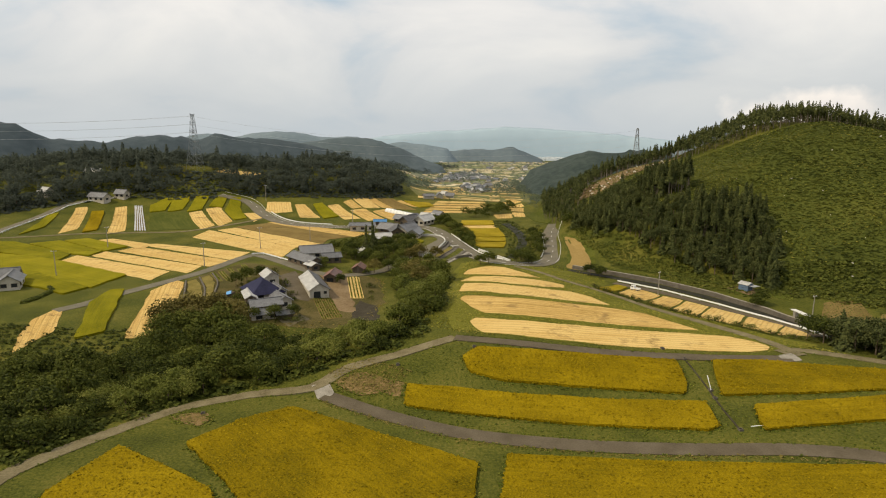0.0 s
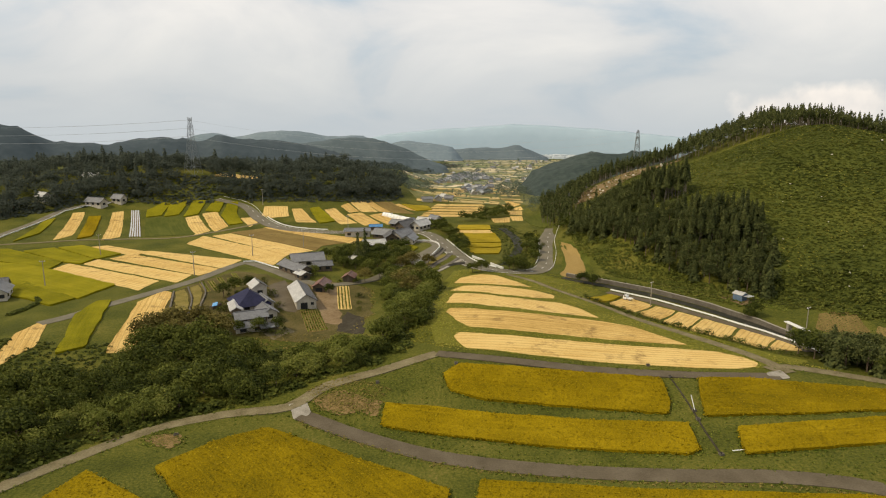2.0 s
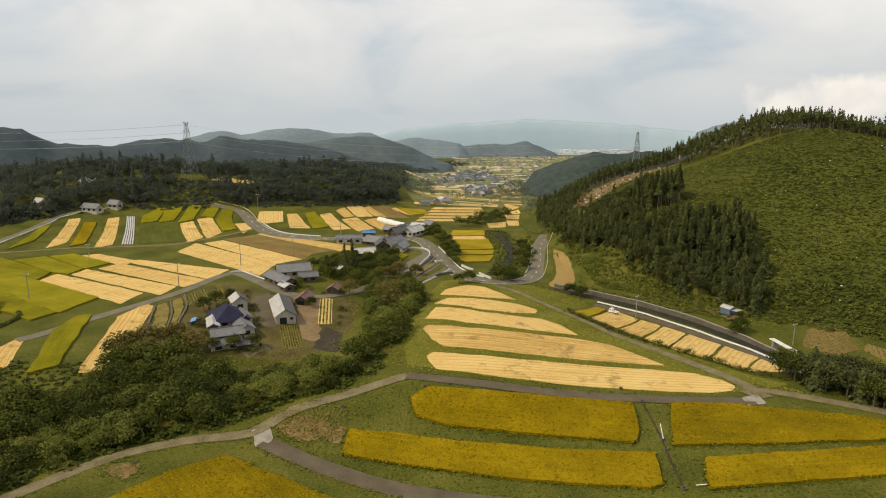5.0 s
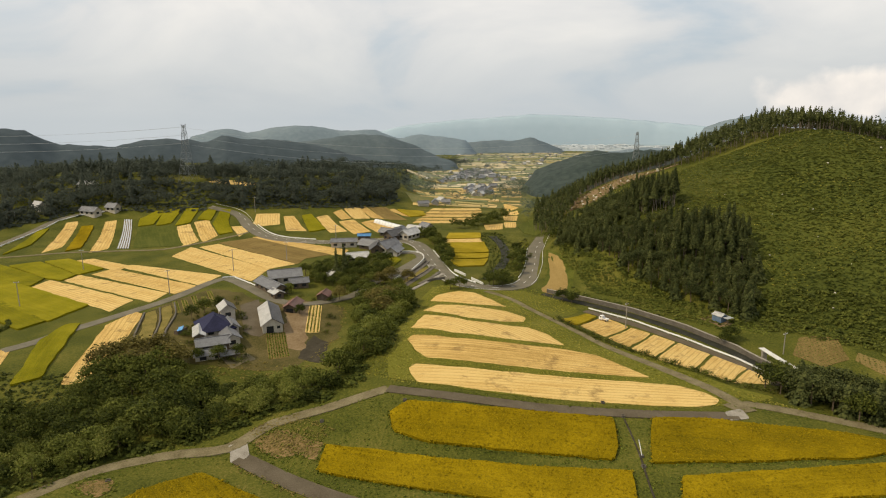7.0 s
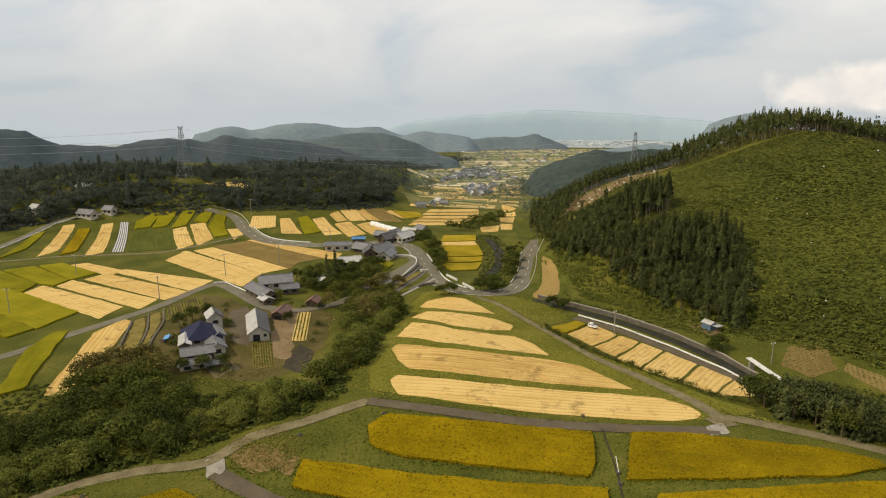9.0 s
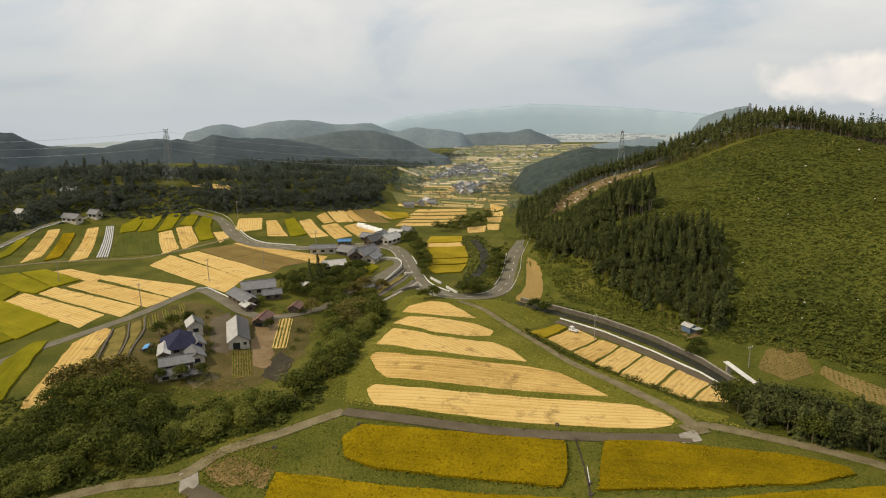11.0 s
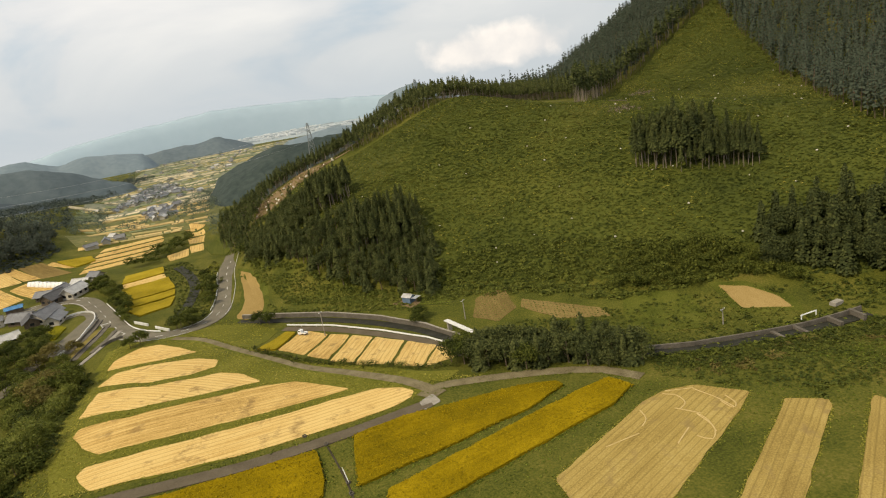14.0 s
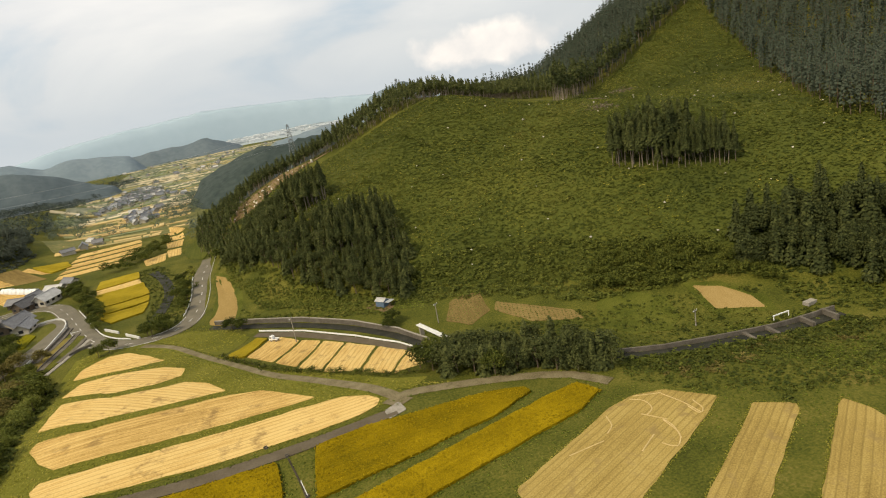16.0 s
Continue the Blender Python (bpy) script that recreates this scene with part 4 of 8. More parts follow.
def cedar_crown(rng, height, width, bare=0.3, levels=24, per=26, card=1.0):
    """Drooping sprays of a narrow conifer crown."""
    centres, sizes, outs = [], [], []
    for k in range(levels):
        t = k / (levels - 1)
        z = height * (bare + (1 - bare) * t)
        r = width / 2 * (1 - t) ** 0.48 * (0.75 + 0.25 * math.sin(6 * t + 1)) + 0.12
        m = max(4, int(per * (1 - 0.6 * t)))
        a = rng.uniform(0, 2 * math.pi) + np.arange(m) * 2 * math.pi / m + rng.uniform(-0.3, 0.3, m)
        rr = r * rng.uniform(0.5, 1.08, m)
        centres.append(np.stack([rr * np.cos(a), rr * np.sin(a), z + rng.uniform(-0.5, 0.5, m)], 1))
        outs.append(np.stack([np.cos(a), np.sin(a), np.full(m, 0.85)], 1))
        sizes.append(rng.uniform(0.8, 1.25, m) * card * (0.145 * width * (1 - 0.35 * t)))
    return cards(rng, np.concatenate(centres), np.concatenate(sizes), 0.35, 1.25, np.concatenate(outs))


def stem(height, radius, sides=6, lean=0.0, limbs=(), rng=None):
    """A tapered trunk, with limbs given as (height, reach, turn)."""
    verts, faces = [], []

    def tube(points, radii):
        base = len(verts)
        for p, r in zip(points, radii):
            for k in range(sides):
                a = 2 * math.pi * k / sides
                verts.append((p[0] + r * math.cos(a), p[1] + r * math.sin(a), p[2]))
        for j in range(len(points) - 1):
            for k in range(sides):
                k2 = (k + 1) % sides
                faces.append((base + j * sides + k, base + j * sides + k2, base + (j + 1) * sides + k2, base + (j + 1) * sides + k))

    tube([(0, 0, -0.6), (lean * 0.2, 0, height * 0.35), (lean, 0, height)], [radius * 1.25, radius * 0.85, radius * 0.2])
    for h, reach, turn in limbs:
        c, s = math.cos(turn), math.sin(turn)
        tube([(0, 0, h), (c * reach * 0.6, s * reach * 0.6, h + reach * 0.5), (c * reach, s * reach, h + reach * 1.1)], [radius * 0.5, radius * 0.32, radius * 0.1])
    return np.array(verts), np.array(faces)


def tree(name, kind, seed, height, width, leaf_mat, label, bare=0.3, clumps=30, leaves=16, levels=24, per=26, card=1.0, thick=0.018):
    """A tree as a thing: trunk with limbs, and a crown of many leaf sprays."""
    rng = np.random.default_rng(seed)
    root = tagged(new(name), label, "tree")
    if kind == "cedar":
        crown, trunk = cedar_crown(rng, height, width, bare, levels, per, card), stem(height * 0.96, thick * height)
    else:
        limbs = [(height * rng.uniform(0.25, 0.45), width * rng.uniform(0.2, 0.32), rng.uniform(0, 6.28)) for _ in range(4)]
        crown, trunk = broad_crown(rng, height, width, clumps, leaves, card), stem(height * 0.75, 0.022 * height, 6, rng.uniform(-0.4, 0.4), limbs)
    if name == "bush":
        crown = (crown[0] - [0, 0, height * 0.34], crown[1])
    for part_name, (v, f), m in (("trunk", trunk, PALE_BARK if bare > 0.35 else BARK), ("crown", crown, leaf_mat)):
        array_object(part_name, v, f, m).parent = root
    return root


def scatter(outline, spacing, seed, jitter=0.42):
    """Plan points inside an outline, on a jittered grid."""
    rng = np.random.default_rng(seed)
    ox, oy = np.array(outline).T
    gx, gy = np.meshgrid(np.arange(ox.min(), ox.max(), spacing), np.arange(oy.min(), oy.max(), spacing))
    p = np.stack([gx.ravel(), gy.ravel()], 1) + rng.uniform(-jitter, jitter, (gx.size, 2)) * spacing
    inside = np.zeros(len(p), bool)
    n = len(outline)
    for k in range(n):
        x0, y0 = outline[k]
        x1, y1 = outline[(k + 1) % n]
        cross = (y0 > p[:, 1]) != (y1 > p[:, 1])
        inside ^= cross & (p[:, 0] < (x1 - x0) * (p[:, 1] - y0) / (y1 - y0 + 1e-12) + x0)
    return p[inside]


def grove(protos, points, seed, group, lo=0.8, hi=1.2, sink=0.0):
    """Trees of their own at the points, copied from a few built ones."""
    rng = np.random.default_rng(seed)
    for x, y in points:
        s = rng.uniform(lo, hi)
        m = pose(x, y, land(x, y) - sink, rng.uniform(-3, 3), rng.uniform(-3, 3), rng.uniform(0, 360))
        t = copy_thing(protos[rng.integers(len(protos))], m)
        t.scale = (s * rng.uniform(0.9, 1.1), s * rng.uniform(0.9, 1.1), s)
        tagged(t, group=group)


def wood(name, shapes, points, seed, mat, label, lo=0.8, hi=1.25):
    """A far wood as one mesh: crowns and trunks joined. shapes: pairs of (verts, quads, material index)."""
    rng = np.random.default_rng(seed)
    vs, fs, ms, base = [], [], [], 0
    zs = land_z(points[:, 0], points[:, 1])
    for (x, y), z in zip(points, zs):
        shape = shapes[rng.integers(len(shapes))]
        s, a = rng.uniform(lo, hi), rng.uniform(0, 6.28)
        c, d = math.cos(a) * s, math.sin(a) * s
        for v, f, slot in shape:
            w = np.stack([v[:, 0] * c - v[:, 1] * d + x, v[:, 0] * d + v[:, 1] * c + y, v[:, 2] * s + z], 1)
            vs.append(w), fs.append(f + base), ms.append(np.full(len(f), slot))
            base += len(v)
    ob = array_object(name, np.concatenate(vs), np.concatenate(fs), mat)
    ob.data.polygons.foreach_set("material_index", np.concatenate(ms).astype(np.int32))
    return tagged(ob, label, "woodland", kind="stuff")


def cedar_shape(seed, height, width, bare, levels=9, per=8, card=1.9, thick=0.016):
    rng = np.random.default_rng(seed)
    return [(*cedar_crown(rng, height, width, bare, levels, per, card), 0), (*stem(height * 0.9, thick * height, 4), 1)]


def broad_shape(seed, height, width, clumps=9, leaves=5, card=1.6):
    rng = np.random.default_rng(seed)
    v, f = broad_crown(rng, height, width, clumps, leaves, card)
    return [(v, f, 0)]


# ---------------------------------------------------------------- groves near the fields
def clear_of_fields(p, margin=0.6):
    """The points that lie neither in a field nor on a road."""
    keep = np.ones(len(p), bool)
    for outline in FIELDS:
        o = np.array(outline)
        near = (p[:, 0] > o[:, 0].min()) & (p[:, 0] < o[:, 0].max()) & (p[:, 1] > o[:, 1].min()) & (p[:, 1] < o[:, 1].max())
        inside = np.zeros(len(p), bool)
        for (x0, y0), (x1, y1) in zip(outline, outline[1:] + outline[:1]):
            cross = (y0 > p[:, 1]) != (y1 > p[:, 1])
            inside ^= cross & (p[:, 0] < (x1 - x0) * (p[:, 1] - y0) / (y1 - y0 + 1e-12) + x0)
        keep &= ~(near & inside)
    for line, width in ROADS:
        keep &= line_distance(p[:, 0], p[:, 1], line)[0] > width / 2 + margin
    return p[keep]



thicket_kinds = [tree("broadleaf_tree", "broad", 100 + k, h, w, m, lab, clumps=42, leaves=34, card=0.8) for k, (h, w, m, lab) in enumerate((
    (8.5, 7.0, LEAF, "dense green broadleaf tree of the ravine thicket"),
    (7.0, 6.5, LEAF, "dense green broadleaf tree of the ravine thicket"),
    (9.5, 7.5, LEAF, "tall dark green broadleaf tree of the ravine thicket"),
    (7.5, 7.0, LEAF_BROWN, "russet-green broadleaf tree of the ravine thicket"),
    (5.5, 5.5, LEAF, "low leafy tree at the thicket's edge"),
    (6.5, 5.5, BAMBOO, "bright green bamboo clump in the ravine thicket"),
))]
cedar_kinds = [tree("cedar_tree", "cedar", 200 + k, h, w, CEDAR, "tall dark green cedar with a narrow crown", bare) for k, (h, w, bare) in enumerate((
    (17, 4.6, 0.18), (15, 4.2, 0.22), (19, 4.8, 0.25), (16, 4.4, 0.2)))]
pole_cedar_kinds = [tree("cedar_tree", "cedar", 220 + k, h, w, CEDAR, "tall cedar with a long bare trunk and a high crown", bare, levels=20, per=28, card=1.0, thick=0.0085) for k, (h, w, bare) in enumerate((
    (18, 4.6, 0.46), (20, 5.0, 0.48), (16, 4.4, 0.42)))]
full_cedar_kinds = [tree("cedar_tree", "cedar", 260 + k, h, w, CEDAR, "dense dark green cedar with a full crown", bare, levels=24, per=32, card=0.86) for k, (h, w, bare) in enumerate((
    (11, 5.4, 0.05), (9.5, 5.2, 0.04), (12.5, 5.6, 0.08), (10, 5.9, 0.03)))]
bush_kinds = [tree("bush", "broad", 240 + k, h, w, LEAF, "leafy green bush on a field bank", clumps=14, leaves=14) for k, (h, w) in enumerate(((2.2, 2.8), (1.6, 2.2), (3.0, 3.4)))]

evergreen_kinds = [tree("evergreen_tree", "broad", 280 + k, h, w, CEDAR, "dark evergreen tree with a rounded crown", clumps=38, leaves=26, card=0.88) for k, (h, w) in enumerate(((9.5, 5.6), (8.0, 5.2), (10.5, 5.4)))]

THICKET = [(-112, 112), (-74, 99), (-68, 113), (-59, 128), (-46, 136), (-34, 140), (-25, 148), (-12, 153), (-6, 163), (-9, 172), (-1, 178), (-1, 195), (0, 222), (1, 244), (-4, 254), (-12, 256), (-17, 242), (-17.5, 225), (-14, 201), (-9, 178), (-14, 165), (-28, 164), (-43, 163), (-53, 165), (-59, 172), (-72, 171), (-78, 164), (-97, 155), (-118, 146)]
thicket_points = scatter(THICKET, 4.4, 11)
thicket_points = thicket_points[(thicket_points[:, 0] > -76) | (thicket_points[:, 1] < 150 + 0.3 * (thicket_points[:, 0] + 76))]
thicket_points = thicket_points[np.argsort(np.hypot(thicket_points[:, 0] - 10, thicket_points[:, 1]))]
sunny = (np.hypot(thicket_points[:, 0] + 26, thicket_points[:, 1] - 158) < 15) | (np.hypot(thicket_points[:, 0] + 7, (thicket_points[:, 1] - 207) * 0.7) < 15) | (np.hypot(thicket_points[:, 0] + 66, thicket_points[:, 1] - 125) < 14)
shady = thicket_points[~sunny]
grove(thicket_kinds[:3] + thicket_kinds[4:5], shady[:130], 12, "trees of the ravine thicket", 0.68, 1.12, 1.4)
wood("thicket", [[(*broad_crown(np.random.default_rng(110 + k), h, w, 36, 24, 0.95), 0), (*stem(h * 0.7, 0.17, 5), 1)] for k, (h, w) in enumerate(((8.5, 7.0), (7.2, 6.5), (6.0, 6.0)))], shady[130:], 18, [LEAF, BARK], "dense green broadleaf thicket filling the ravine", 0.7, 1.1)
grove(thicket_kinds[4:], thicket_points[sunny], 27, "trees of the ravine thicket", 0.75, 1.1, 1.2)
grove([thicket_kinds[3]], [(-72, 175), (-66, 178), (-70, 170), (-60, 173), (-77, 170), (-9, 244), (-5, 236), (-12, 236), (-8, 226)], 13, "trees of the ravine thicket", 0.95, 1.2)
FARM_TREES = [(-44, 262), (-48, 272), (-44, 284), (-38, 288), (-35, 301), (-23.4, 287), (-20.8, 304), (-15.6, 297), (-12.0, 277), (-12, 257), (-22, 253), (-35, 256)]
grove(thicket_kinds[:3], scatter(FARM_TREES, 5.0, 14), 15, "trees round the farmhouse", 0.55, 0.8)
grove([cedar_kinds[0]], [(-33, 266), (-30, 271)], 16, "trees round the farmhouse", 0.75, 0.85)
grove(thicket_kinds[:2], [(-69, 217), (-71, 211), (-66, 222), (-56, 180), (-50, 181), (-45, 184), (-47, 245), (-37, 222)], 17, "garden trees of the farmsteads", 0.5, 0.75)
ROAD_TREES = [(-6.3, 362), (-1.6, 372), (8.4, 350), (13, 320), (15.5, 292), (12.8, 286), (9.5, 308), (3, 336)]
grove(thicket_kinds[:2] + thicket_kinds[4:5], scatter(ROAD_TREES, 3.8, 18), 19, "trees along the valley road", 0.45, 0.75)
grove(thicket_kinds[4:5] + bush_kinds, scatter([(44, 348), (56, 352), (54, 318), (47, 285), (42, 290), (46, 318)], 5.5, 20), 21, "bushes along the stream", 0.7, 1.1)
grove(thicket_kinds[4:5], [(35.6, 271), (33.0, 264.5), (38.3, 277.1), (37, 267), (59.8, 249.7), (62.6, 246), (15.5, 256), (19, 257), (104, 203), (107, 206), (46, 291), (44, 311), (47, 317), (45, 300), (48, 306)], 22, "bushes along the stream", 0.7, 1.0)
grove(thicket_kinds[3:4] + thicket_kinds[:2], [(-14, 262), (-10, 268), (-18, 256), (-6, 259), (-3, 267), (-22, 250), (-27, 243), (-16, 249)], 28, "trees of the ravine thicket", 0.6, 0.85)
grove(thicket_kinds[:2] + thicket_kinds[4:5], [(34.8, 271.3), (31.5, 266), (38.5, 268), (36, 275)], 29, "trees beside the bridge", 0.6, 0.85)
HEDGE = [(53, 216), (63, 195), (72, 186), (83, 174), (92, 165), (100, 159)]
hedge_points = []
for (x0, y0), (x1, y1) in zip(HEDGE, HEDGE[1:]):
    n = int(math.hypot(x1 - x0, y1 - y0) / 1.7)
    hedge_points += [(x0 + (x1 - x0) * k / n + random.uniform(-0.6, 0.6), y0 + (y1 - y0) * k / n + random.uniform(-0.6, 0.6)) for k in range(n)]
grove(bush_kinds[:2], hedge_points, 23, "bushes on the field bank", 0.75, 1.3)
EAST_WOOD = [(100, 157), (108, 149), (118, 143), (135, 129), (140, 135), (128, 153), (110, 168)]
grove(full_cedar_kinds[:2] + evergreen_kinds, scatter(EAST_WOOD, 3.1, 24), 25, "trees of the stream-bank wood", 0.78, 1.08, 1.6)
grove(thicket_kinds[:2], [(101, 160), (104, 165), (99, 164), (106, 170), (112, 146)], 26, "trees of the stream-bank wood", 0.8, 1.1)

# ---------------------------------------------------------------- plantations on the hill
CEDAR_SLOPE = [(67, 326), (78, 288), (87, 262), (95, 246), (108, 232), (119, 217), (126, 228), (132, 250), (121, 262), (111, 271), (112, 290), (97, 315), (72, 332)]
slope_points = scatter(CEDAR_SLOPE, 3.35, 30)
slope_points = slope_points[(line_distance(slope_points[:, 0], slope_points[:, 1], [(93, 297), (112, 288)])[0] > 7)]
order = np.argsort(slope_points @ [0.35, 1.0])
grove(full_cedar_kinds[:2] + evergreen_kinds, slope_points[order[:170]], 31, "trees of the hillside plantation", 0.66, 1.0)
far_cedars = [cedar_shape(300 + k, h, w, b, 18, 18, 1.0) for k, (h, w, b) in enumerate(((10, 5.4, 0.05), (11.5, 5.2, 0.06)))]
round_crowns = [[(*broad_crown(np.random.default_rng(170 + k), h, w, 34, 30, 0.85), 0)] for k, (h, w) in enumerate(((9.5, 5.6), (8, 5.4), (10.5, 5.4)))]
wood("plantation_wood", far_cedars + round_crowns, slope_points[order[170:]], 34, [CEDAR, BARK], "dense dark plantation on the hill slope", 0.66, 1.0)
UPPER_SLOPE = [(66, 338), (80, 350), (98, 346), (103, 330), (88, 310), (80, 290), (70, 298)]
wood("plantation_wood", far_cedars + round_crowns, scatter(UPPER_SLOPE, 3.9, 45), 47, [CEDAR, BARK], "dark plantation below the earth scar", 0.6, 0.9)
POLE_STAND = [(95, 312), (103, 298), (114, 293.5), (120, 306), (112, 321), (102, 323)]
grove(pole_cedar_kinds, scatter(POLE_STAND, 2.7, 48), 49, "tall cedars above the plantation", 0.64, 0.82)
UPPER_CLUMP = [(104, 257), (118, 250), (130, 250), (133, 262), (118, 271), (106, 268)]
grove(pole_cedar_kinds, scatter(UPPER_CLUMP, 2.7, 41), 46, "tall cedars above the plantation", 0.68, 0.86)
STAND = [(212, 219), (219, 204), (233, 188), (240, 181), (247, 189), (240, 205), (224, 224)]
stand_points = scatter(STAND, 2.4, 32)
tall = stand_points[:, 1] > 203
grove(pole_cedar_kinds, stand_points[tall], 33, "cedars of the lone stand", 0.84, 1.08)
grove(pole_cedar_kinds, stand_points[~tall], 38, "cedars of the lone stand", 0.6, 0.76)
CREST = [(66, 338), (82, 374), (95, 394), (125, 404), (153, 378), (179, 368), (207, 352), (228, 340), (255, 337), (285, 332), (312, 352), (345, 400), (300, 420), (230, 410), (160, 430), (100, 450), (66, 420), (60, 380)]
crest_points = scatter(CREST, 3.3, 35)
crest_shapes = [cedar_shape(320 + k, h, w, b, 10, 11, 1.5, 0.0105) for k, (h, w, b) in enumerate(((16, 4.6, 0.52), (14, 4.2, 0.50), (18, 4.8, 0.56)))]
wood("cedar_wood", crest_shapes, crest_points[crest_points[:, 0] < 150], 36, [CEDAR, PALE_BARK], "line of tall cedars with bare trunks on the hill crest", 0.5, 0.7)
wood("cedar_wood", crest_shapes, crest_points[crest_points[:, 0] >= 150], 39, [CEDAR, PALE_BARK], "line of tall cedars with bare trunks on the hill crest", 0.5, 0.72)
RIGHT_WOOD = [(203, 150), (214, 135), (220, 118), (232, 104), (262, 110), (250, 135), (226, 156), (212, 160)]
wood("mixed_wood", [cedar_shape(340, 16, 6.4, 0.08, 26, 30, 0.8), cedar_shape(341, 13, 7.0, 0.03, 24, 30, 0.8)] + [[(*broad_crown(np.random.default_rng(40 + k), h, w, 60, 30, 0.8), 0)] for k, (h, w) in enumerate(((12, 8), (9, 7)))], scatter(RIGHT_WOOD, 4.5, 37), 38, [CEDAR, BARK], "dark mixed wood at the foot of the mountain", 0.75, 1.1)
# the mountain's woods on both sides of the cleared strip
STRIP_WEST = [(300, 344), (402, 392), (456, 404), (545, 480), (530, 560), (400, 560), (300, 480), (240, 420), (312, 352)]
STRIP_EAST = [(456, 399), (424, 358), (394, 313), (338, 239), (285, 180), (284, 150), (360, 185), (480, 260), (630, 360), (650, 520), (580, 520)]
mountain_points = np.concatenate([scatter(STRIP_WEST, 4.6, 41), scatter(STRIP_EAST, 4.6, 42)])
wood("mountain_wood", [cedar_shape(330 + k, h, w, 0.30, 11, 8, 1.45, 0.010) for k, (h, w) in enumerate(((15, 3.9), (13, 3.6), (16.5, 4.1)))], mountain_points, 43, [MOUNTAIN_LEAF, BARK], "dense dark wood covering the mountain", 0.8, 1.2)
edge = [(242, 292), (270, 316), (300, 340), (350, 366), (402, 390), (454, 401)]
edge_points = [(x0 + (x1 - x0) * k / 14 + random.uniform(-2, 2), y0 + (y1 - y0) * k / 14 + random.uniform(1, 6)) for (x0, y0), (x1, y1) in zip(edge, edge[1:]) for k in range(14)]
wood("cedar_wood", crest_shapes, np.array(edge_points), 44, [CEDAR, PALE_BARK], "cedars with bare trunks along the edge of the clearing", 0.9, 1.2)

def clear_of_roads(p):
    keep = np.ones(len(p), bool)
    for line, width in ROADS:
        keep &= line_distance(p[:, 0], p[:, 1], line)[0] > width / 2
    return p[keep]


# ---------------------------------------------------------------- brush on the cleared hill
def brush(name, points, seed, mat, label, lo, hi, leaves=5, card=0.7, lift=0.0, flat=0.0):
    rng = np.random.default_rng(seed)
    n = len(points)
    k = np.repeat(np.arange(n), leaves)
    size = rng.uniform(lo, hi, n)
    z = land_z(points[:, 0], points[:, 1]) + lift
    off = rng.normal(size=(len(k), 3))
    off /= np.linalg.norm(off, axis=1, keepdims=True)
    off[:, 2] = np.abs(off[:, 2]) * 0.8
    centres = np.stack([points[k, 0], points[k, 1], z[k]], 1) + off * size[k, None] * [0.55 + 0.2 * flat, 0.55 + 0.2 * flat, 0.55 - 0.27 * flat]
    v, f = cards(rng, centres, size[k] * card * rng.uniform(0.7, 1.3, len(k)), 0.1, 1.2, off * (0.7 - 0.3 * flat) + [0, 0, 1.1 + flat])
    return tagged(array_object(name, v, f, mat), label, "brush", kind="stuff")


CLEARING = [(76, 300), (100, 270), (120, 220), (150, 198), (173, 176), (198, 152), (225, 122), (292, 148), (297, 176), (345, 235), (402, 307), (469, 387), (458, 404), (402, 391), (310, 345), (242, 290), (210, 348), (180, 364), (152, 372), (112, 384), (80, 350)]
tagged(draped("hill_turf", CLEARING, HILL_TURF, 0.06, 0.5, 3.0, 1.0, 6.0), "green turf and seedlings over the cleared hillside", "turf", kind="structure")
brush("hill_brush", scatter(CLEARING, 1.32, 50), 51, HILL_BRUSH, "low green brush regrowing over the cleared hillside", 0.5, 1.3, 9, 0.50, 0.0, 0.45)
flecks = scatter(CLEARING, 2.4, 57)
fleck_keep = np.array([noise.noise((x * 0.03, y * 0.03, 2.0)) + 0.5 * noise.noise((x * 0.11, y * 0.11, 6.0)) + 0.0012 * (y - 240) for x, y in flecks]) > -0.02
brush("hill_grass", flecks[fleck_keep], 58, VERGE, "pale yellow-green grass tufts among the hillside brush", 0.45, 1.0, 7, 0.42, 0.05, 0.4)
dark_spots = np.array([[p + q for p, q in zip(c, d)] for c in scatter(CLEARING, 24, 55) for d in np.random.default_rng(int(c[0] * 7)).normal(0, 1.7, (7, 2))])
brush("hill_shrubs", dark_spots, 56, LEAF, "darker leafy shrubs standing in the low brush", 0.9, 2.0, 22, 0.3)
FOOT_BAND = [(110, 217), (128, 207), (141, 197), (161, 170), (181, 161), (203, 150), (206, 168), (180, 196), (158, 218), (126, 236)]
brush("foot_brush", scatter(FOOT_BAND, 2.2, 52), 53, LEAF, "dense dark green scrub along the foot of the hill", 1.2, 3.2, 40, 0.2)
foot_shapes = [[(*broad_crown(np.random.default_rng(150 + k), h, w, 16, 14, 1.3), 0)] for k, (h, w) in enumerate(((3.6, 4.2), (2.8, 3.6), (4.6, 4.4)))]
FOOT_WOOD = [(163.8, 176.1), (182.9, 157.3), (188.5, 162.6), (201.0, 144.5), (204.5, 137.7), (209.9, 151.4), (195.4, 172.4), (185.2, 180.4), (173.9, 187.6)]
wood("foot_shrubs", foot_shapes, scatter(FOOT_WOOD, 2.7, 160), 161, [LEAF, BARK], "dense dark green shrubs along the foot of the hill", 0.7, 1.2)
BANKS = [(138, 131), (158, 117), (203, 110), (215, 100), (200, 84), (166, 88), (143, 106), (134, 122)]
brush("bank_brush", clear_of_fields(scatter(BANKS, 1.4, 54)), 55, HILL_BRUSH, "tangled green scrub and tall grass on the stream bank", 0.5, 1.5, 16, 0.26)
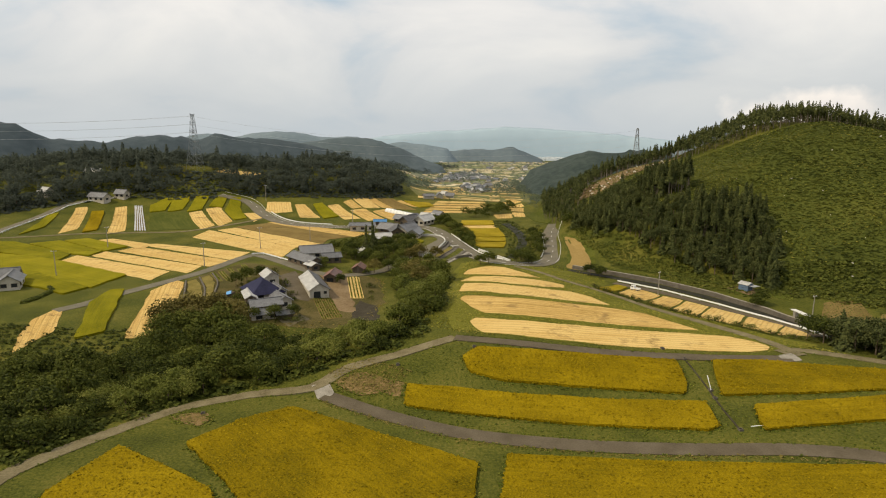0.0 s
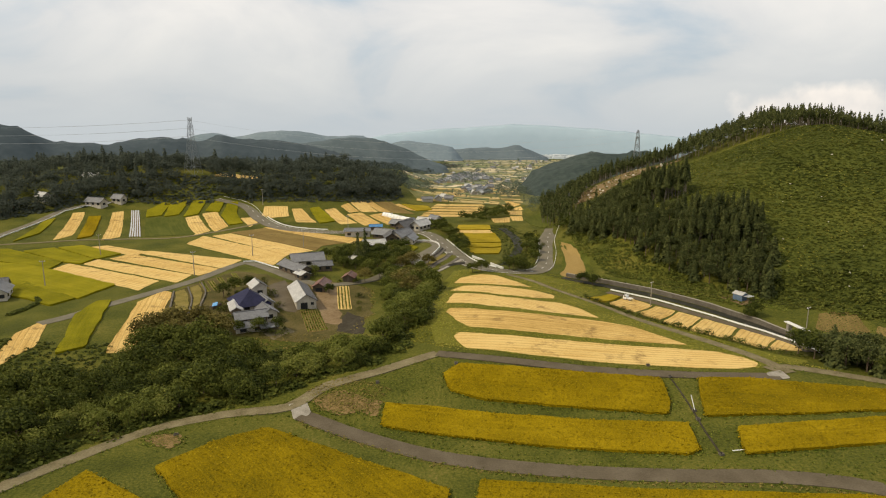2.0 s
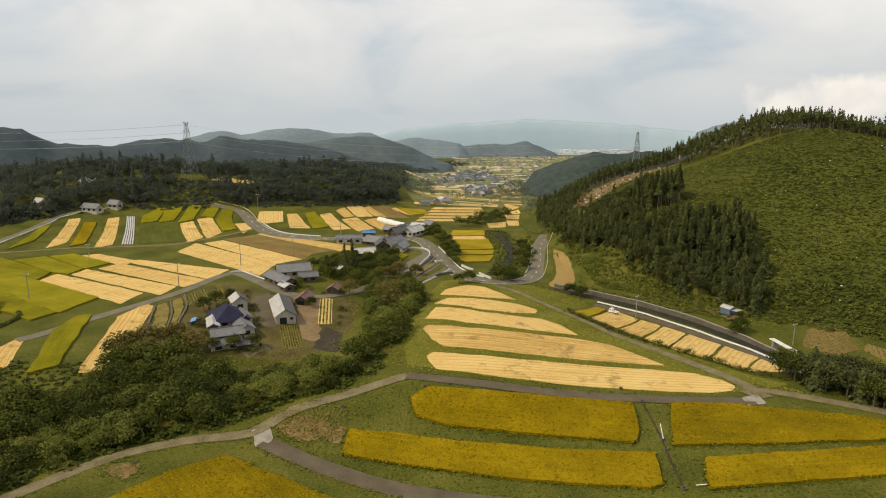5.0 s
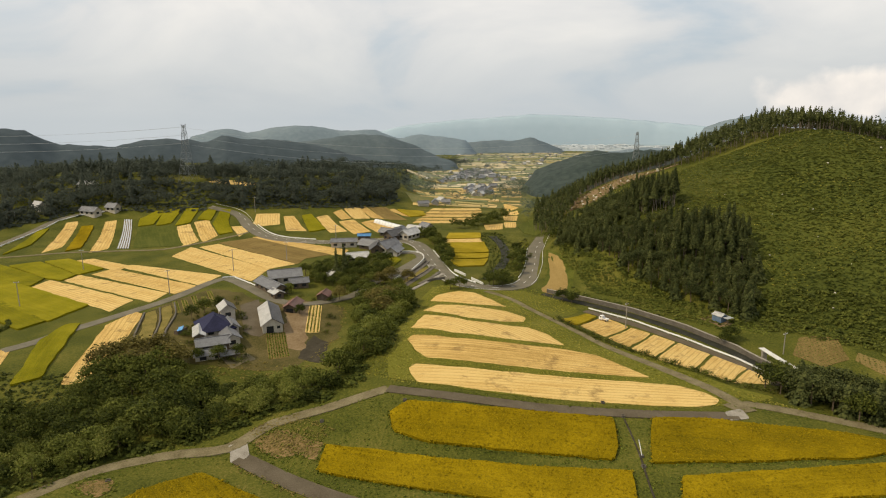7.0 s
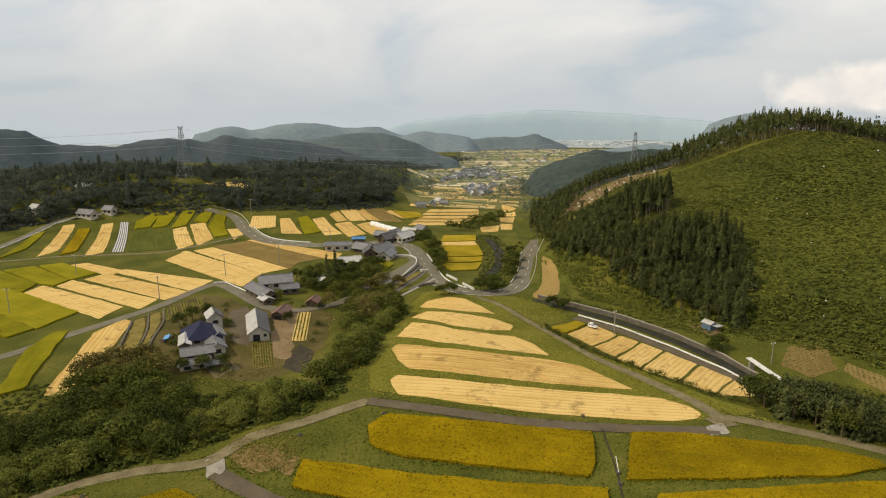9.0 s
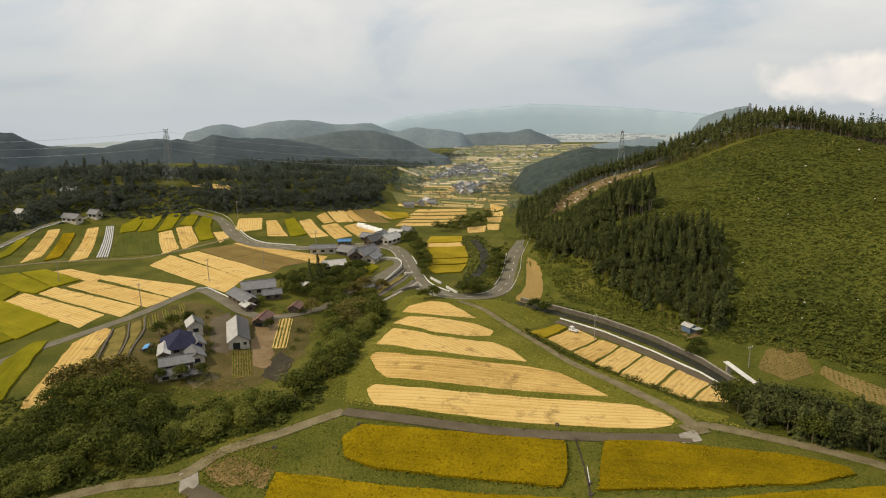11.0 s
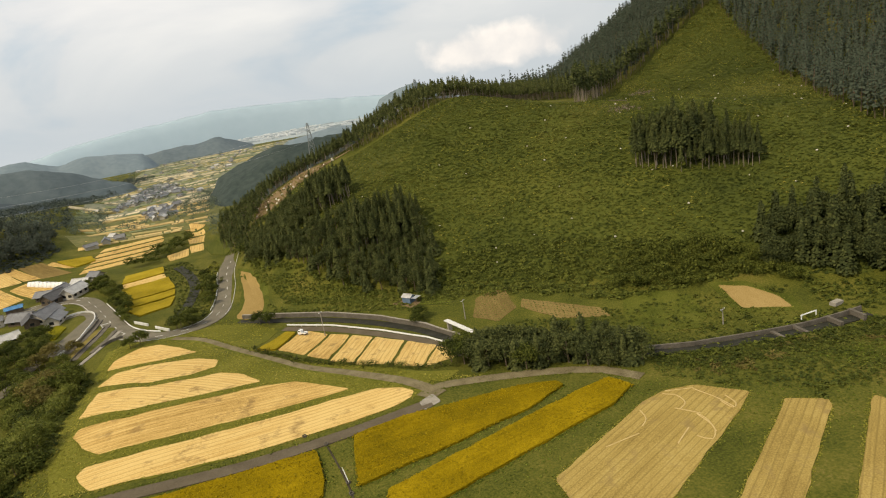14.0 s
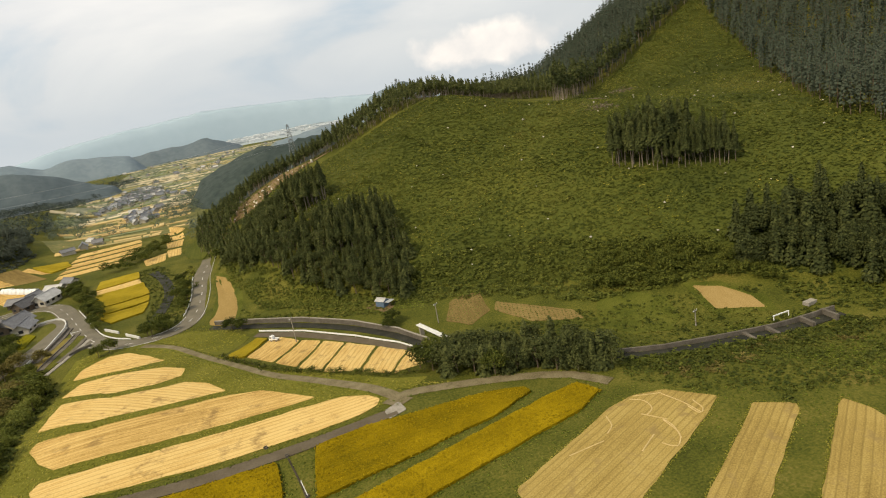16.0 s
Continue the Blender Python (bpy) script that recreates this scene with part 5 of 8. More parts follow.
brush("bank_brush", scatter([(66, 268), (72, 250), (112, 226), (108, 214), (84, 233), (66, 250)], 1.6, 56), 57, HILL_BRUSH, "green scrub on the bank above the walled stream", 0.6, 1.6, 12, 0.4)
brush("gully_brush", clear_of_fields(scatter([(145, 139), (173, 131), (190, 128), (196, 146), (178, 155), (160, 163), (140, 176), (128, 182)], 1.5, 58)), 59, HILL_BRUSH, "rough green growth between the garden plots", 0.4, 1.3, 12, 0.36)
gully_clumps = scatter([(145, 141), (173, 135), (196, 130), (200, 146), (180, 154), (168, 168), (140, 176), (130, 180)], 9.0, 158)
brush("gully_shrubs", clear_of_fields(np.array([c + d for c in gully_clumps for d in np.random.default_rng(int(c[0] * 11)).normal(0, 1.3, (6, 2))])), 159, LEAF, "clumps of dark shrubs in the rough meadow", 0.7, 1.7, 20, 0.25)
KNOLL = [(3, 160.5), (30, 153.5), (60, 151), (86, 151.5), (90, 158), (66, 192), (54, 214), (43, 240), (33, 256), (18, 261), (8, 260), (3, 244), (1, 222), (0, 195), (0, 178)]
tagged(draped("knoll_turf", KNOLL, KNOLL_TURF, 0.08, 0.5, 3.0, 1.0, 5.0), "yellow-green mown turf round the knoll's strips", "turf", kind="structure")
tagged(draped("knoll_turf", [(33, 257), (45, 262), (58, 250), (64, 236), (52, 218), (66, 196), (90, 164), (98, 158), (92, 154), (67, 194), (55, 215), (44, 241)], KNOLL_TURF, 0.08, 0.5, 3.0, 1.0, 5.0), "yellow-green mown turf beside the farm track", "turf", kind="structure")
brush("verge_grass", clear_of_fields(scatter([(-8, 166), (8, 157), (86, 151), (104, 148), (90, 162), (60, 200), (32, 256), (10, 262), (3, 230), (0, 195)], 0.85, 60)), 61, VERGE, "tall grass on the field margins", 0.25, 0.7, 9, 0.36, 0.0, 0.3)
brush("verge_grass", clear_of_fields(scatter([(32, 258), (44, 244), (54, 218), (52, 214), (66, 192), (88, 168), (84, 160), (60, 200), (40, 246)], 1.0, 165)), 166, VERGE, "yellow-green grass between the farm track and the plots", 0.25, 0.7, 9, 0.36, 0.0, 0.3)
brush("verge_grass", clear_of_fields(scatter([(34, 258), (48, 268), (60, 252), (64, 238), (52, 226), (42, 246)], 1.2, 167)), 168, VERGE, "yellow-green grass beside the bridge", 0.25, 0.8, 9, 0.36, 0.0, 0.3)
NEAR_VERGES = [(-75, 88), (-52, 122), (-28, 128), (0, 112), (40, 103), (90, 96), (120, 96), (150, 80), (165, 92), (140, 112), (128, 128), (90, 142), (60, 150), (5, 156), (-22, 140), (-45, 128), (-70, 100)]
brush("verge_grass", clear_of_fields(scatter(NEAR_VERGES, 1.5, 64), 0.3), 65, BRUSH, "grass and weeds on the paddy banks", 0.2, 0.6, 9, 0.32)
# seedlings in rows on the straw-mulched plots
for plot, turn in zip([o for o, k in zip(FIELDS, FIELD_KINDS) if k == "seedling_field"], (0.5, -0.4)):
    c, d = math.cos(turn), math.sin(turn)
    local = [(x * c + y * d, y * c - x * d) for x, y in plot]
    seedlings = scatter(local, 1.25, 99, 0.12)
    brush("seedlings", np.stack([seedlings[:, 0] * c - seedlings[:, 1] * d, seedlings[:, 0] * d + seedlings[:, 1] * c], 1), 98, LEAF, "rows of small dark seedlings on a straw-mulched plot", 0.35, 0.6, 9, 0.4, 0.1)
tagged(draped("meadow", [(164.4, 172.6), (172.8, 165.0), (177.5, 155.5), (171.8, 144.0), (163.9, 139.2), (155.2, 144.0), (151.3, 154.7)], MEADOW, 0.16, 0.6, 3.0, 1.0, 8.0), "bright green rough meadow above the upper stream", "meadow")
brush("bank_brush", scatter([(205, 141), (222, 122), (232, 100), (216, 98), (206, 112), (197, 127)], 1.9, 101), 102, LEAF, "tall dark green growth below the mixed wood", 0.7, 2.2, 16, 0.3)
STREAM_SIDE = [(138, 131.5), (151, 125.4), (166, 121.2), (181, 117.2), (199, 114.4), (206, 104), (190, 106), (176, 110), (162, 112.5), (148, 116.5), (136, 124)]
brush("bank_brush", scatter(STREAM_SIDE, 1.6, 107), 108, LEAF, "dark tangled shrubs on the near bank of the upper stream", 1.0, 2.6, 30, 0.18)
brush("bank_brush", scatter([(140, 136.5), (152, 131.5), (167, 128), (183, 124), (199, 121), (200, 124), (184, 128), (168, 132), (153, 136), (141, 141)], 1.5, 109), 111, LEAF, "dark shrubs along the wall of the upper stream", 0.5, 1.3, 20, 0.25)
for k, (cx, cy, r) in enumerate(((147, 117, 3.2), (151, 113.5, 2.4), (168, 115.5, 2.6), (176.5, 114.8, 2.4), (160, 113, 2.0), (186, 106, 2.2))):
    brush("dry_shrubs", np.random.default_rng(600 + k).normal((cx, cy), r * 0.6, (26, 2)), 610 + k, LEAF_BROWN, "brown withered shrubs on the bank of the upper stream", 0.8, 1.7, 16, 0.26)
west_bank = np.concatenate([np.linspace(a, b, 16) for a, b in zip(np.array(CANAL_EAST)[:-2], np.array(CANAL_EAST)[1:-1])])
brush("bank_shrubs", west_bank + [0.4, -2.8] + np.random.default_rng(622).normal(0, 0.8, west_bank.shape), 623, LEAF, "dark shrubs leaning over the upper stream", 1.0, 2.2, 22, 0.22)
brush("bank_shrubs", west_bank[::2] + [-0.5, 2.9] + np.random.default_rng(624).normal(0, 0.7, west_bank[::2].shape), 625, LEAF, "dark shrubs on the wall of the upper stream", 0.7, 1.6, 20, 0.24)
shrub_row = [(150, 94.5), (154.7, 95.8), (162, 94.6), (169.3, 94.9), (177, 95.4), (184, 96.4), (192, 99)]
row_points = np.concatenate([np.linspace(a, b, 12) for a, b in zip(np.array(shrub_row)[:-1], np.array(shrub_row)[1:])])
brush("bank_shrubs", row_points + np.random.default_rng(620).normal(0, 0.8, row_points.shape), 621, LEAF, "row of dark shrubs along the foot of the grassy slope", 0.8, 1.7, 20, 0.24)
for k, (cx, cy, r) in enumerate(((243, 259, 5.5), (306, 318, 7.0), (262, 286, 4.0))):
    brush("felled_twigs", np.random.default_rng(630 + k).normal((cx, cy), r * 0.55, (110, 2)), 640 + k, FELLED, "grey-brown heap of felled branches on the clearing", 0.4, 0.9, 7, 0.5, 0.25)
for k, line in enumerate(([(150, 342), (164, 326), (170, 306), (173, 296)], [(173, 296), (192, 284), (214, 262), (234, 240)], [(128, 300), (150, 282), (176, 262), (196, 240)])):
    track = np.concatenate([np.linspace(a, b, 40) for a, b in zip(np.array(line)[:-1], np.array(line)[1:])])
    brush("grassy_track", track + np.random.default_rng(650 + k).normal(0, 0.5, track.shape), 660 + k, BAMBOO, "pale grassy line of an old forestry track over the hill", 0.4, 0.8, 7, 0.6, 0.35, 1.0)
# grass growing into the edges of the farm roads
verge = []
rng_r = np.random.default_rng(112)
for line, width in ROADS[:5]:
    for (x0, y0), (x1, y1) in zip(line, line[1:]):
        n = int(math.hypot(x1 - x0, y1 - y0) / 0.32)
        t, side = rng_r.uniform(0, 1, n), rng_r.choice([-1.0, 1.0], n)
        nx, ny = (y1 - y0) / math.hypot(x1 - x0, y1 - y0), (x0 - x1) / math.hypot(x1 - x0, y1 - y0)
        off = side * (width / 2 + rng_r.normal(0.12, 0.22, n))
        verge.append(np.stack([x0 + (x1 - x0) * t + nx * off, y0 + (y1 - y0) * t + ny * off], 1))
brush("road_verge", np.concatenate(verge), 113, BRUSH, "ragged grass along the edges of the farm roads", 0.2, 0.55, 8, 0.32, 0.05)
straw_edge = [(x0 + (x1 - x0) * t, y0 + (y1 - y0) * t - 2.9) for (x0, y0), (x1, y1) in zip(LOWER_ROAD, LOWER_ROAD[1:]) for t in np.linspace(0, 1, 45)]
brush("dry_edge", np.array(straw_edge) + np.random.default_rng(700).normal(0, 0.4, (len(straw_edge), 2)), 701, DRY_GRASS, "pale dry grass along the edge of the farm road", 0.25, 0.55, 8, 0.35, 0.05)
brush("dry_tufts", scatter([(-27, 141), (-17, 146), (-7, 140), (-10, 132), (-22, 132)], 0.75, 114), 115, DRY_GRASS, "dry brown tufts beside the road junction", 0.25, 0.6, 9, 0.35, 0.1)
hedge_line = [(-129.7, 189.0), (-128.9, 194.6), (-129.3, 203.2), (-133.0, 207.3)]
hedge_row = np.concatenate([np.stack([x0 + (x1 - x0) * np.linspace(0, 1, 22), y0 + (y1 - y0) * np.linspace(0, 1, 22)], 1) for (x0, y0), (x1, y1) in zip(hedge_line, hedge_line[1:])])
brush("hedge", hedge_row, 116, LEAF, "dense clipped dark green hedge beside a farmhouse", 1.8, 2.2, 40, 0.16)
brush("slope_grass", scatter([(166, 108), (200, 102), (222, 92), (214, 78), (190, 82), (170, 90)], 1.3, 120), 121, BRUSH, "bright tall grass on the slope beside the stream", 0.4, 1.2, 12, 0.3)
SLOPE_EDGE = [(66, 330), (72, 302), (79, 282), (88, 260), (97, 243), (110, 229), (121, 214)]
slope_band = []
for (x0, y0), (x1, y1) in zip(SLOPE_EDGE, SLOPE_EDGE[1:]):
    n = int(math.hypot(x1 - x0, y1 - y0) * 0.9)
    t = np.linspace(0, 1, n)
    slope_band.append(np.stack([x0 + (x1 - x0) * t, y0 + (y1 - y0) * t], 1) + np.random.default_rng(int(x0)).normal(0, 1.3, (n, 2)))
brush("plantation_edge", np.concatenate(slope_band), 123, LEAF, "dark leafy edge at the foot of the plantation", 1.6, 3.6, 34, 0.18)
# leafy edge of the thicket, down to the ground
EDGE = [(-112, 112), (-74, 99), (-68, 113), (-59, 128), (-46, 136), (-34, 140), (-25, 148), (-12, 153), (-6, 163), (-9, 172), (-1, 178), (-1, 195), (0, 222), (1, 244), (-4, 254)]
edge_band = []
rng_e = np.random.default_rng(88)
for (x0, y0), (x1, y1) in zip(EDGE, EDGE[1:]):
    n = int(math.hypot(x1 - x0, y1 - y0) * 2.0)
    t = rng_e.uniform(0, 1, n)
    edge_band.append(np.stack([x0 + (x1 - x0) * t, y0 + (y1 - y0) * t], 1) + rng_e.normal(0, 1.2, (n, 2)))
brush("thicket_edge", clear_of_roads(np.concatenate(edge_band)), 89, LEAF, "leafy undergrowth hiding the trunks at the thicket's edge", 1.4, 3.4, 30, 0.17)
# low scrub between the western plots and the thicket
brush("slope_scrub", clear_of_fields(scatter([(-124, 140), (-104, 140), (-80, 148), (-74, 158), (-76, 168), (-84, 168), (-92, 166), (-104, 166), (-122, 168), (-130, 150)], 1.7, 781)), 782, LEAF, "low dark scrub on the bank above the thicket", 0.6, 1.6, 18, 0.27)
# scrub over the banks of the streams
UPPER_BANKS = [(138, 138), (150, 133), (166, 131), (178, 130), (192, 124), (200, 120), (202, 112), (196, 111), (180, 116), (165, 120), (150, 123), (138, 128)]
brush("bank_brush", scatter(UPPER_BANKS, 1.9, 70), 71, BRUSH, "green scrub hanging over the walls of the upper stream", 0.4, 1.2, 12, 0.35)
brush("bank_brush", scatter([(24, 372), (40, 372), (47, 345), (50, 318), (48, 290), (40, 272), (26, 272), (30, 290), (33, 310), (34, 330), (30, 350)], 1.9, 72), 73, LEAF, "dark green scrub on the banks of the lower stream", 0.6, 1.5, 20, 0.26)
brush("bank_brush", scatter([(48, 300), (52, 330), (56, 350), (50, 352), (46, 330), (44, 305)], 2.0, 74), 75, VERGE, "green scrub between the stream and the climbing road", 0.5, 1.4, 12, 0.35)
brush("slope_grass", clear_of_fields(scatter([(68, 322), (72, 290), (84, 262), (96, 244), (108, 230), (104, 226), (88, 240), (72, 258), (70, 280), (66, 300)], 1.0, 76)), 77, HILL_BRUSH, "rough green growth between the bare field and the plantation", 0.5, 1.3, 10, 0.4)
brush("dry_weeds", clear_of_fields(scatter([(-56, 176), (-44, 180), (-38, 184), (-30, 180), (-22, 176), (-18, 200), (-24, 226), (-30, 238), (-22, 236), (-19, 210), (-26, 172), (-50, 168)], 1.7, 78)), 79, DRY_GRASS, "dry brown weeds and stalks round the gardens", 0.3, 1.0, 8, 0.35)
grove(bush_kinds, clear_of_fields(scatter([(-66, 190), (-58, 182), (-50, 178), (-42, 181), (-41, 186), (-50, 184), (-60, 190), (-66, 206), (-66, 226), (-70, 222), (-70, 200)], 3.4, 80)), 81, "garden bushes of the farmstead", 0.7, 1.2)
grove(bush_kinds, [(-55.5, 214), (-59, 220), (-62, 228), (-64, 234), (-50, 204), (-48.5, 199), (-36, 238), (-30, 240), (-41, 240), (-47, 243), (-25, 214), (-24, 206), (-26, 222)], 82, "garden bushes of the farmstead", 0.7, 1.3)
# ears standing over the near paddies
near_rice = [o for o, k in zip(FIELDS, FIELD_KINDS) if k == "rice_field" and all(y < 150 and x > -64 for x, y in o)]
brush("rice_ears", np.concatenate([scatter(o, 0.62, 680 + k) for k, o in enumerate(near_rice)]), 690, RICE_EARS, "dense drooping ears over the ripe paddies", 0.28, 0.55, 5, 0.6, 0.48)
# ragged growth along the rims of the plots
def rim_points(kinds, spacing, spread, seed):
    """Plan points along the edges of the fields of the given kinds."""
    rng = np.random.default_rng(seed)
    out = []
    for kind, outline in zip(FIELD_KINDS, FIELDS):
        if kind not in kinds:
            continue
        for (x0, y0), (x1, y1) in zip(outline, outline[1:] + outline[:1]):
            if max(y0, y1) > 300 or min(x0, x1) < -64 or (min(x0, x1) > 50 and min(y0, y1) > 165):
                continue
            n = int(math.hypot(x1 - x0, y1 - y0) / spacing) + 1
            t = (np.arange(n) + rng.uniform(0, 1, n)) / n
            out.append(np.stack([x0 + (x1 - x0) * t, y0 + (y1 - y0) * t], 1) + rng.normal(0, spread, (n, 2)))
    return np.concatenate(out)


brush("rim_grass", clear_of_roads(rim_points(("stubble_field", "fallow_field", "bare_field", "green_field"), 0.3, 0.24, 66)), 67, VERGE, "tufts of grass on the ridges between the harvested plots", 0.2, 0.42, 8, 0.36)
brush("rim_grass", clear_of_roads(rim_points(("rice_field",), 0.3, 0.42, 68)), 69, BRUSH, "grass growing against the rims of the rice paddies", 0.3, 0.65, 9, 0.32)
# stumps and pale boulders left on the clearing
rng_s = np.random.default_rng(62)
for x, y in scatter(CLEARING, 22, 63)[:70]:
    b = bmesh.new()
    bmesh.ops.create_icosphere(b, subdivisions=1, radius=rng_s.uniform(0.22, 0.58))
    for v in b.verts:
        v.co *= 1 + noise.noise(v.co * 2 + Vector((x, y, 0))) * 0.4
        v.co.z *= 0.7
    o = mesh_object("boulder", b, PALE_ROCK)
    o.location = (x, y, land(x, y) + 0.5)
    tagged(o, "pale weathered boulder lying on the cleared hillside", "boulder", "boulders on the clearing")
# the built ones stand out of sight below their groves
for proto in thicket_kinds + cedar_kinds + full_cedar_kinds + evergreen_kinds + pole_cedar_kinds + bush_kinds:
    for o in [*proto.children, proto]:
        bpy.data.objects.remove(o)
# ---------------------------------------------------------------- buildings
def slab(points, thick):
    """A roof plane with thickness, from its outline in space."""
    bm = bmesh.new()
    up = [Vector(p) for p in points]
    nrm = (up[1] - up[0]).cross(up[2] - up[1]).normalized()
    if nrm.z < 0:
        up, nrm = up[::-1], -nrm
    top = [bm.verts.new(p + nrm * thick / 2) for p in up]
    low = [bm.verts.new(p - nrm * thick / 2) for p in up]
    bm.faces.new(top), bm.faces.new(low[::-1])
    n = len(up)
    for k in range(n):
        bm.faces.new((low[k], low[(k + 1) % n], top[(k + 1) % n], top[k]))
    return bm


def block(name, size, at, mat, parent, label="", turn=0.0):
    bm = bmesh.new()
    bmesh.ops.create_cube(bm, size=1)
    bmesh.ops.scale(bm, vec=size, verts=bm.verts)
    bmesh.ops.rotate(bm, cent=(0, 0, 0), matrix=Matrix.Rotation(radians(turn), 3, "Z"), verts=bm.verts)
    bmesh.ops.translate(bm, vec=at, verts=bm.verts)
    return part(name, bm, mat, parent, label)


def house(name, x, y, turn, w, d, eave, ridge, roof, wall, label, category="house", style="gable", over=0.6, lit_roof=None, windows=True, base=None, group=""):
    """A building: walls, roof planes with eaves, ridge, door and windows. w runs along its own x, d along y; the ridge along y."""
    root = tagged(new(name), label, category, group)
    z = min(land(x, y), land(x - d / 3, y), land(x + d / 3, y)) if base is None else base
    root.matrix_world = pose(x, y, z, 0, 0, turn)
    a, b = w / 2, d / 2
    walls = bmesh.new()
    lo = [walls.verts.new(p) for p in ((-a, -b, -1), (a, -b, -1), (a, b, -1), (-a, b, -1))]
    hi = [walls.verts.new(p) for p in ((-a, -b, eave), (a, -b, eave), (a, b, eave), (-a, b, eave))]
    for k in range(4):
        walls.faces.new((lo[k], lo[(k + 1) % 4], hi[(k + 1) % 4], hi[k]))
    slope = (ridge - eave) / a
    drop = over * slope
    if style == "gable":
        top = [walls.verts.new((0, -b, ridge - 0.1)), walls.verts.new((0, b, ridge - 0.1))]
        walls.faces.new((hi[0], hi[1], top[0])), walls.faces.new((hi[2], hi[3], top[1]))
        planes = [((-a - over, -b - over, eave - drop), (0, -b - over, ridge), (0, b + over, ridge), (-a - over, b + over, eave - drop)),
                  ((a + over, -b - over, eave - drop), (a + over, b + over, eave - drop), (0, b + over, ridge), (0, -b - over, ridge))]
        ends = (-b - over, b + over)
    else:
        walls.faces.new(hi)
        r = max(0.1, b - a * 0.85)
        e = [(-a - over, -b - over, eave - drop), (a + over, -b - over, eave - drop), (a + over, b + over, eave - drop), (-a - over, b + over, eave - drop)]
        p, q = (0, -r, ridge), (0, r, ridge)
        planes = [(e[0], p, q, e[3]), (e[1], e[2], q, p), (e[0], e[1], p), (e[2], e[3], q)]
        ends = (-r, r)
    part("wall", walls, wall, root)
    # the first slope can take a paler roof, painting the sunlight on it
    for k, pl in enumerate(planes):
        part("roof", slab(pl, 0.16), lit_roof if lit_roof and k == 0 else roof, root)
    block("ridge_cap", (0.35, ends[1] - ends[0], 0.26), (0, (ends[0] + ends[1]) / 2, ridge + 0.1), roof, root)
    if windows:
        for s, n in ((-1, max(1, int(w / 3))), (1, max(1, int(w / 3)))):
            for k in range(n):
                u = -a + w * (k + 0.5) / n
                pane = block("window", (min(1.6, w / n * 0.6), 0.08, 1.1), (u, s * (b + 0.02), eave * 0.52), GLASS_DARK, root)
                block("window_frame", (min(1.6, w / n * 0.6) + 0.24, 0.05, 1.34), (u, s * (b + 0.012), eave * 0.52), TIMBER, pane)
        for s in (-1, 1):
            n = max(1, int(d / 3.5))
            for k in range(n):
                u = -b + d * (k + 0.5) / n
                pane = block("window", (0.08, min(1.7, d / n * 0.6), 1.1), (s * (a + 0.02), u, eave * 0.52), GLASS_DARK, root)
                block("window_frame", (0.05, min(1.7, d / n * 0.6) + 0.24, 1.34), (s * (a + 0.012), u, eave * 0.52), TIMBER, pane)
    return root


# the large farmhouse with the dark blue roof, and its wings
house("farmhouse", -59.2, 201.5, 33, 8.8, 10.8, 3.0, 6.1, ROOF_BLUE, PLASTER, "large farmhouse with a dark blue hipped roof", style="hip", over=1.2)
house("farmhouse_wing", -54.6, 188.2, 118, 4.6, 9.0, 2.6, 4.0, ROOF_GREY, TIMBER, "low grey-tiled front wing of the farmhouse")
house("farmhouse_wing", -61.6, 195.0, 24, 2.8, 9.0, 2.6, 3.3, ROOF_LIGHT, TIMBER, "lean-to wing with a pale sheet roof beside the farmhouse", windows=False)
house("farmhouse_wing", -51.2, 193.6, 33, 4.4, 7.5, 2.8, 4.1, ROOF_GREY, PLASTER, "grey-tiled side wing of the farmhouse")
house("farmhouse_wing", -54.4, 202.6, 33, 3.4, 8.0, 2.7, 3.8, ROOF_GREY, PLASTER, "grey-tiled side wing of the farmhouse")
house("storehouse", -60.2, 214.4, 30, 4.6, 6.4, 4.0, 5.6, ROOF_DARK, PLASTER, "white-walled storehouse with its sunlit roof slope painted pale", category="storehouse", lit_roof=ROOF_LIGHT)
house("farmhouse_wing", -53.2, 182.6, 118, 3.4, 8.4, 2.0, 2.9, ROOF_GREY, PLASTER, "low grey-tiled veranda wing of the farmhouse")
house("shed", -47.6, 183.4, 118, 2.6, 4.4, 2.0, 2.6, ROOF_GREY, TIMBER, "small grey-roofed lean-to shed beside the farmhouse", category="shed", windows=False)
# the long barn
barn = house("barn", -44.6, 212.9, 21.5, 6.4, 20.5, 2.9, 5.0, ROOF_DARK, PLASTER, "long white-walled barn, its sunlit roof slope painted pale, the other dark", category="barn", over=0.5, lit_roof=ROOF_LIGHT, windows=False)
# a dark slab stands in for the shade within the doorway
block("door", (2.2, 0.14, 2.2), (-0.8, -10.3, 1.1), GLASS_DARK, barn, "dark panel standing for the unlit inside of the barn doorway")
block("window", (1.0, 0.1, 0.9), (1.9, -10.3, 1.7), GLASS_DARK, barn)
for k in range(4):
    block("window", (0.1, 1.6, 1.0), (-3.13, -7 + k * 4.6, 2.0), GLASS_DARK, barn)
# the grey-roofed farmstead above the lane
house("farmhouse", -53.6, 261.4, 112, 7.2, 12.5, 3.3, 5.4, ROOF_GREY, PLASTER, "farmhouse with a broad grey tiled roof above the lane", over=0.8)
house("farmhouse_wing", -55.4, 248.6, 42, 6.0, 17.0, 2.8, 4.3, ROOF_GREY, TIMBER, "long grey-roofed wing of the upper farmstead", over=0.7)
house("shed", -50.6, 239.6, 42, 3.6, 5.0, 2.3, 3.1, ROOF_LIGHT, TIMBER, "small pale-roofed shed of the upper farmstead", category="shed")
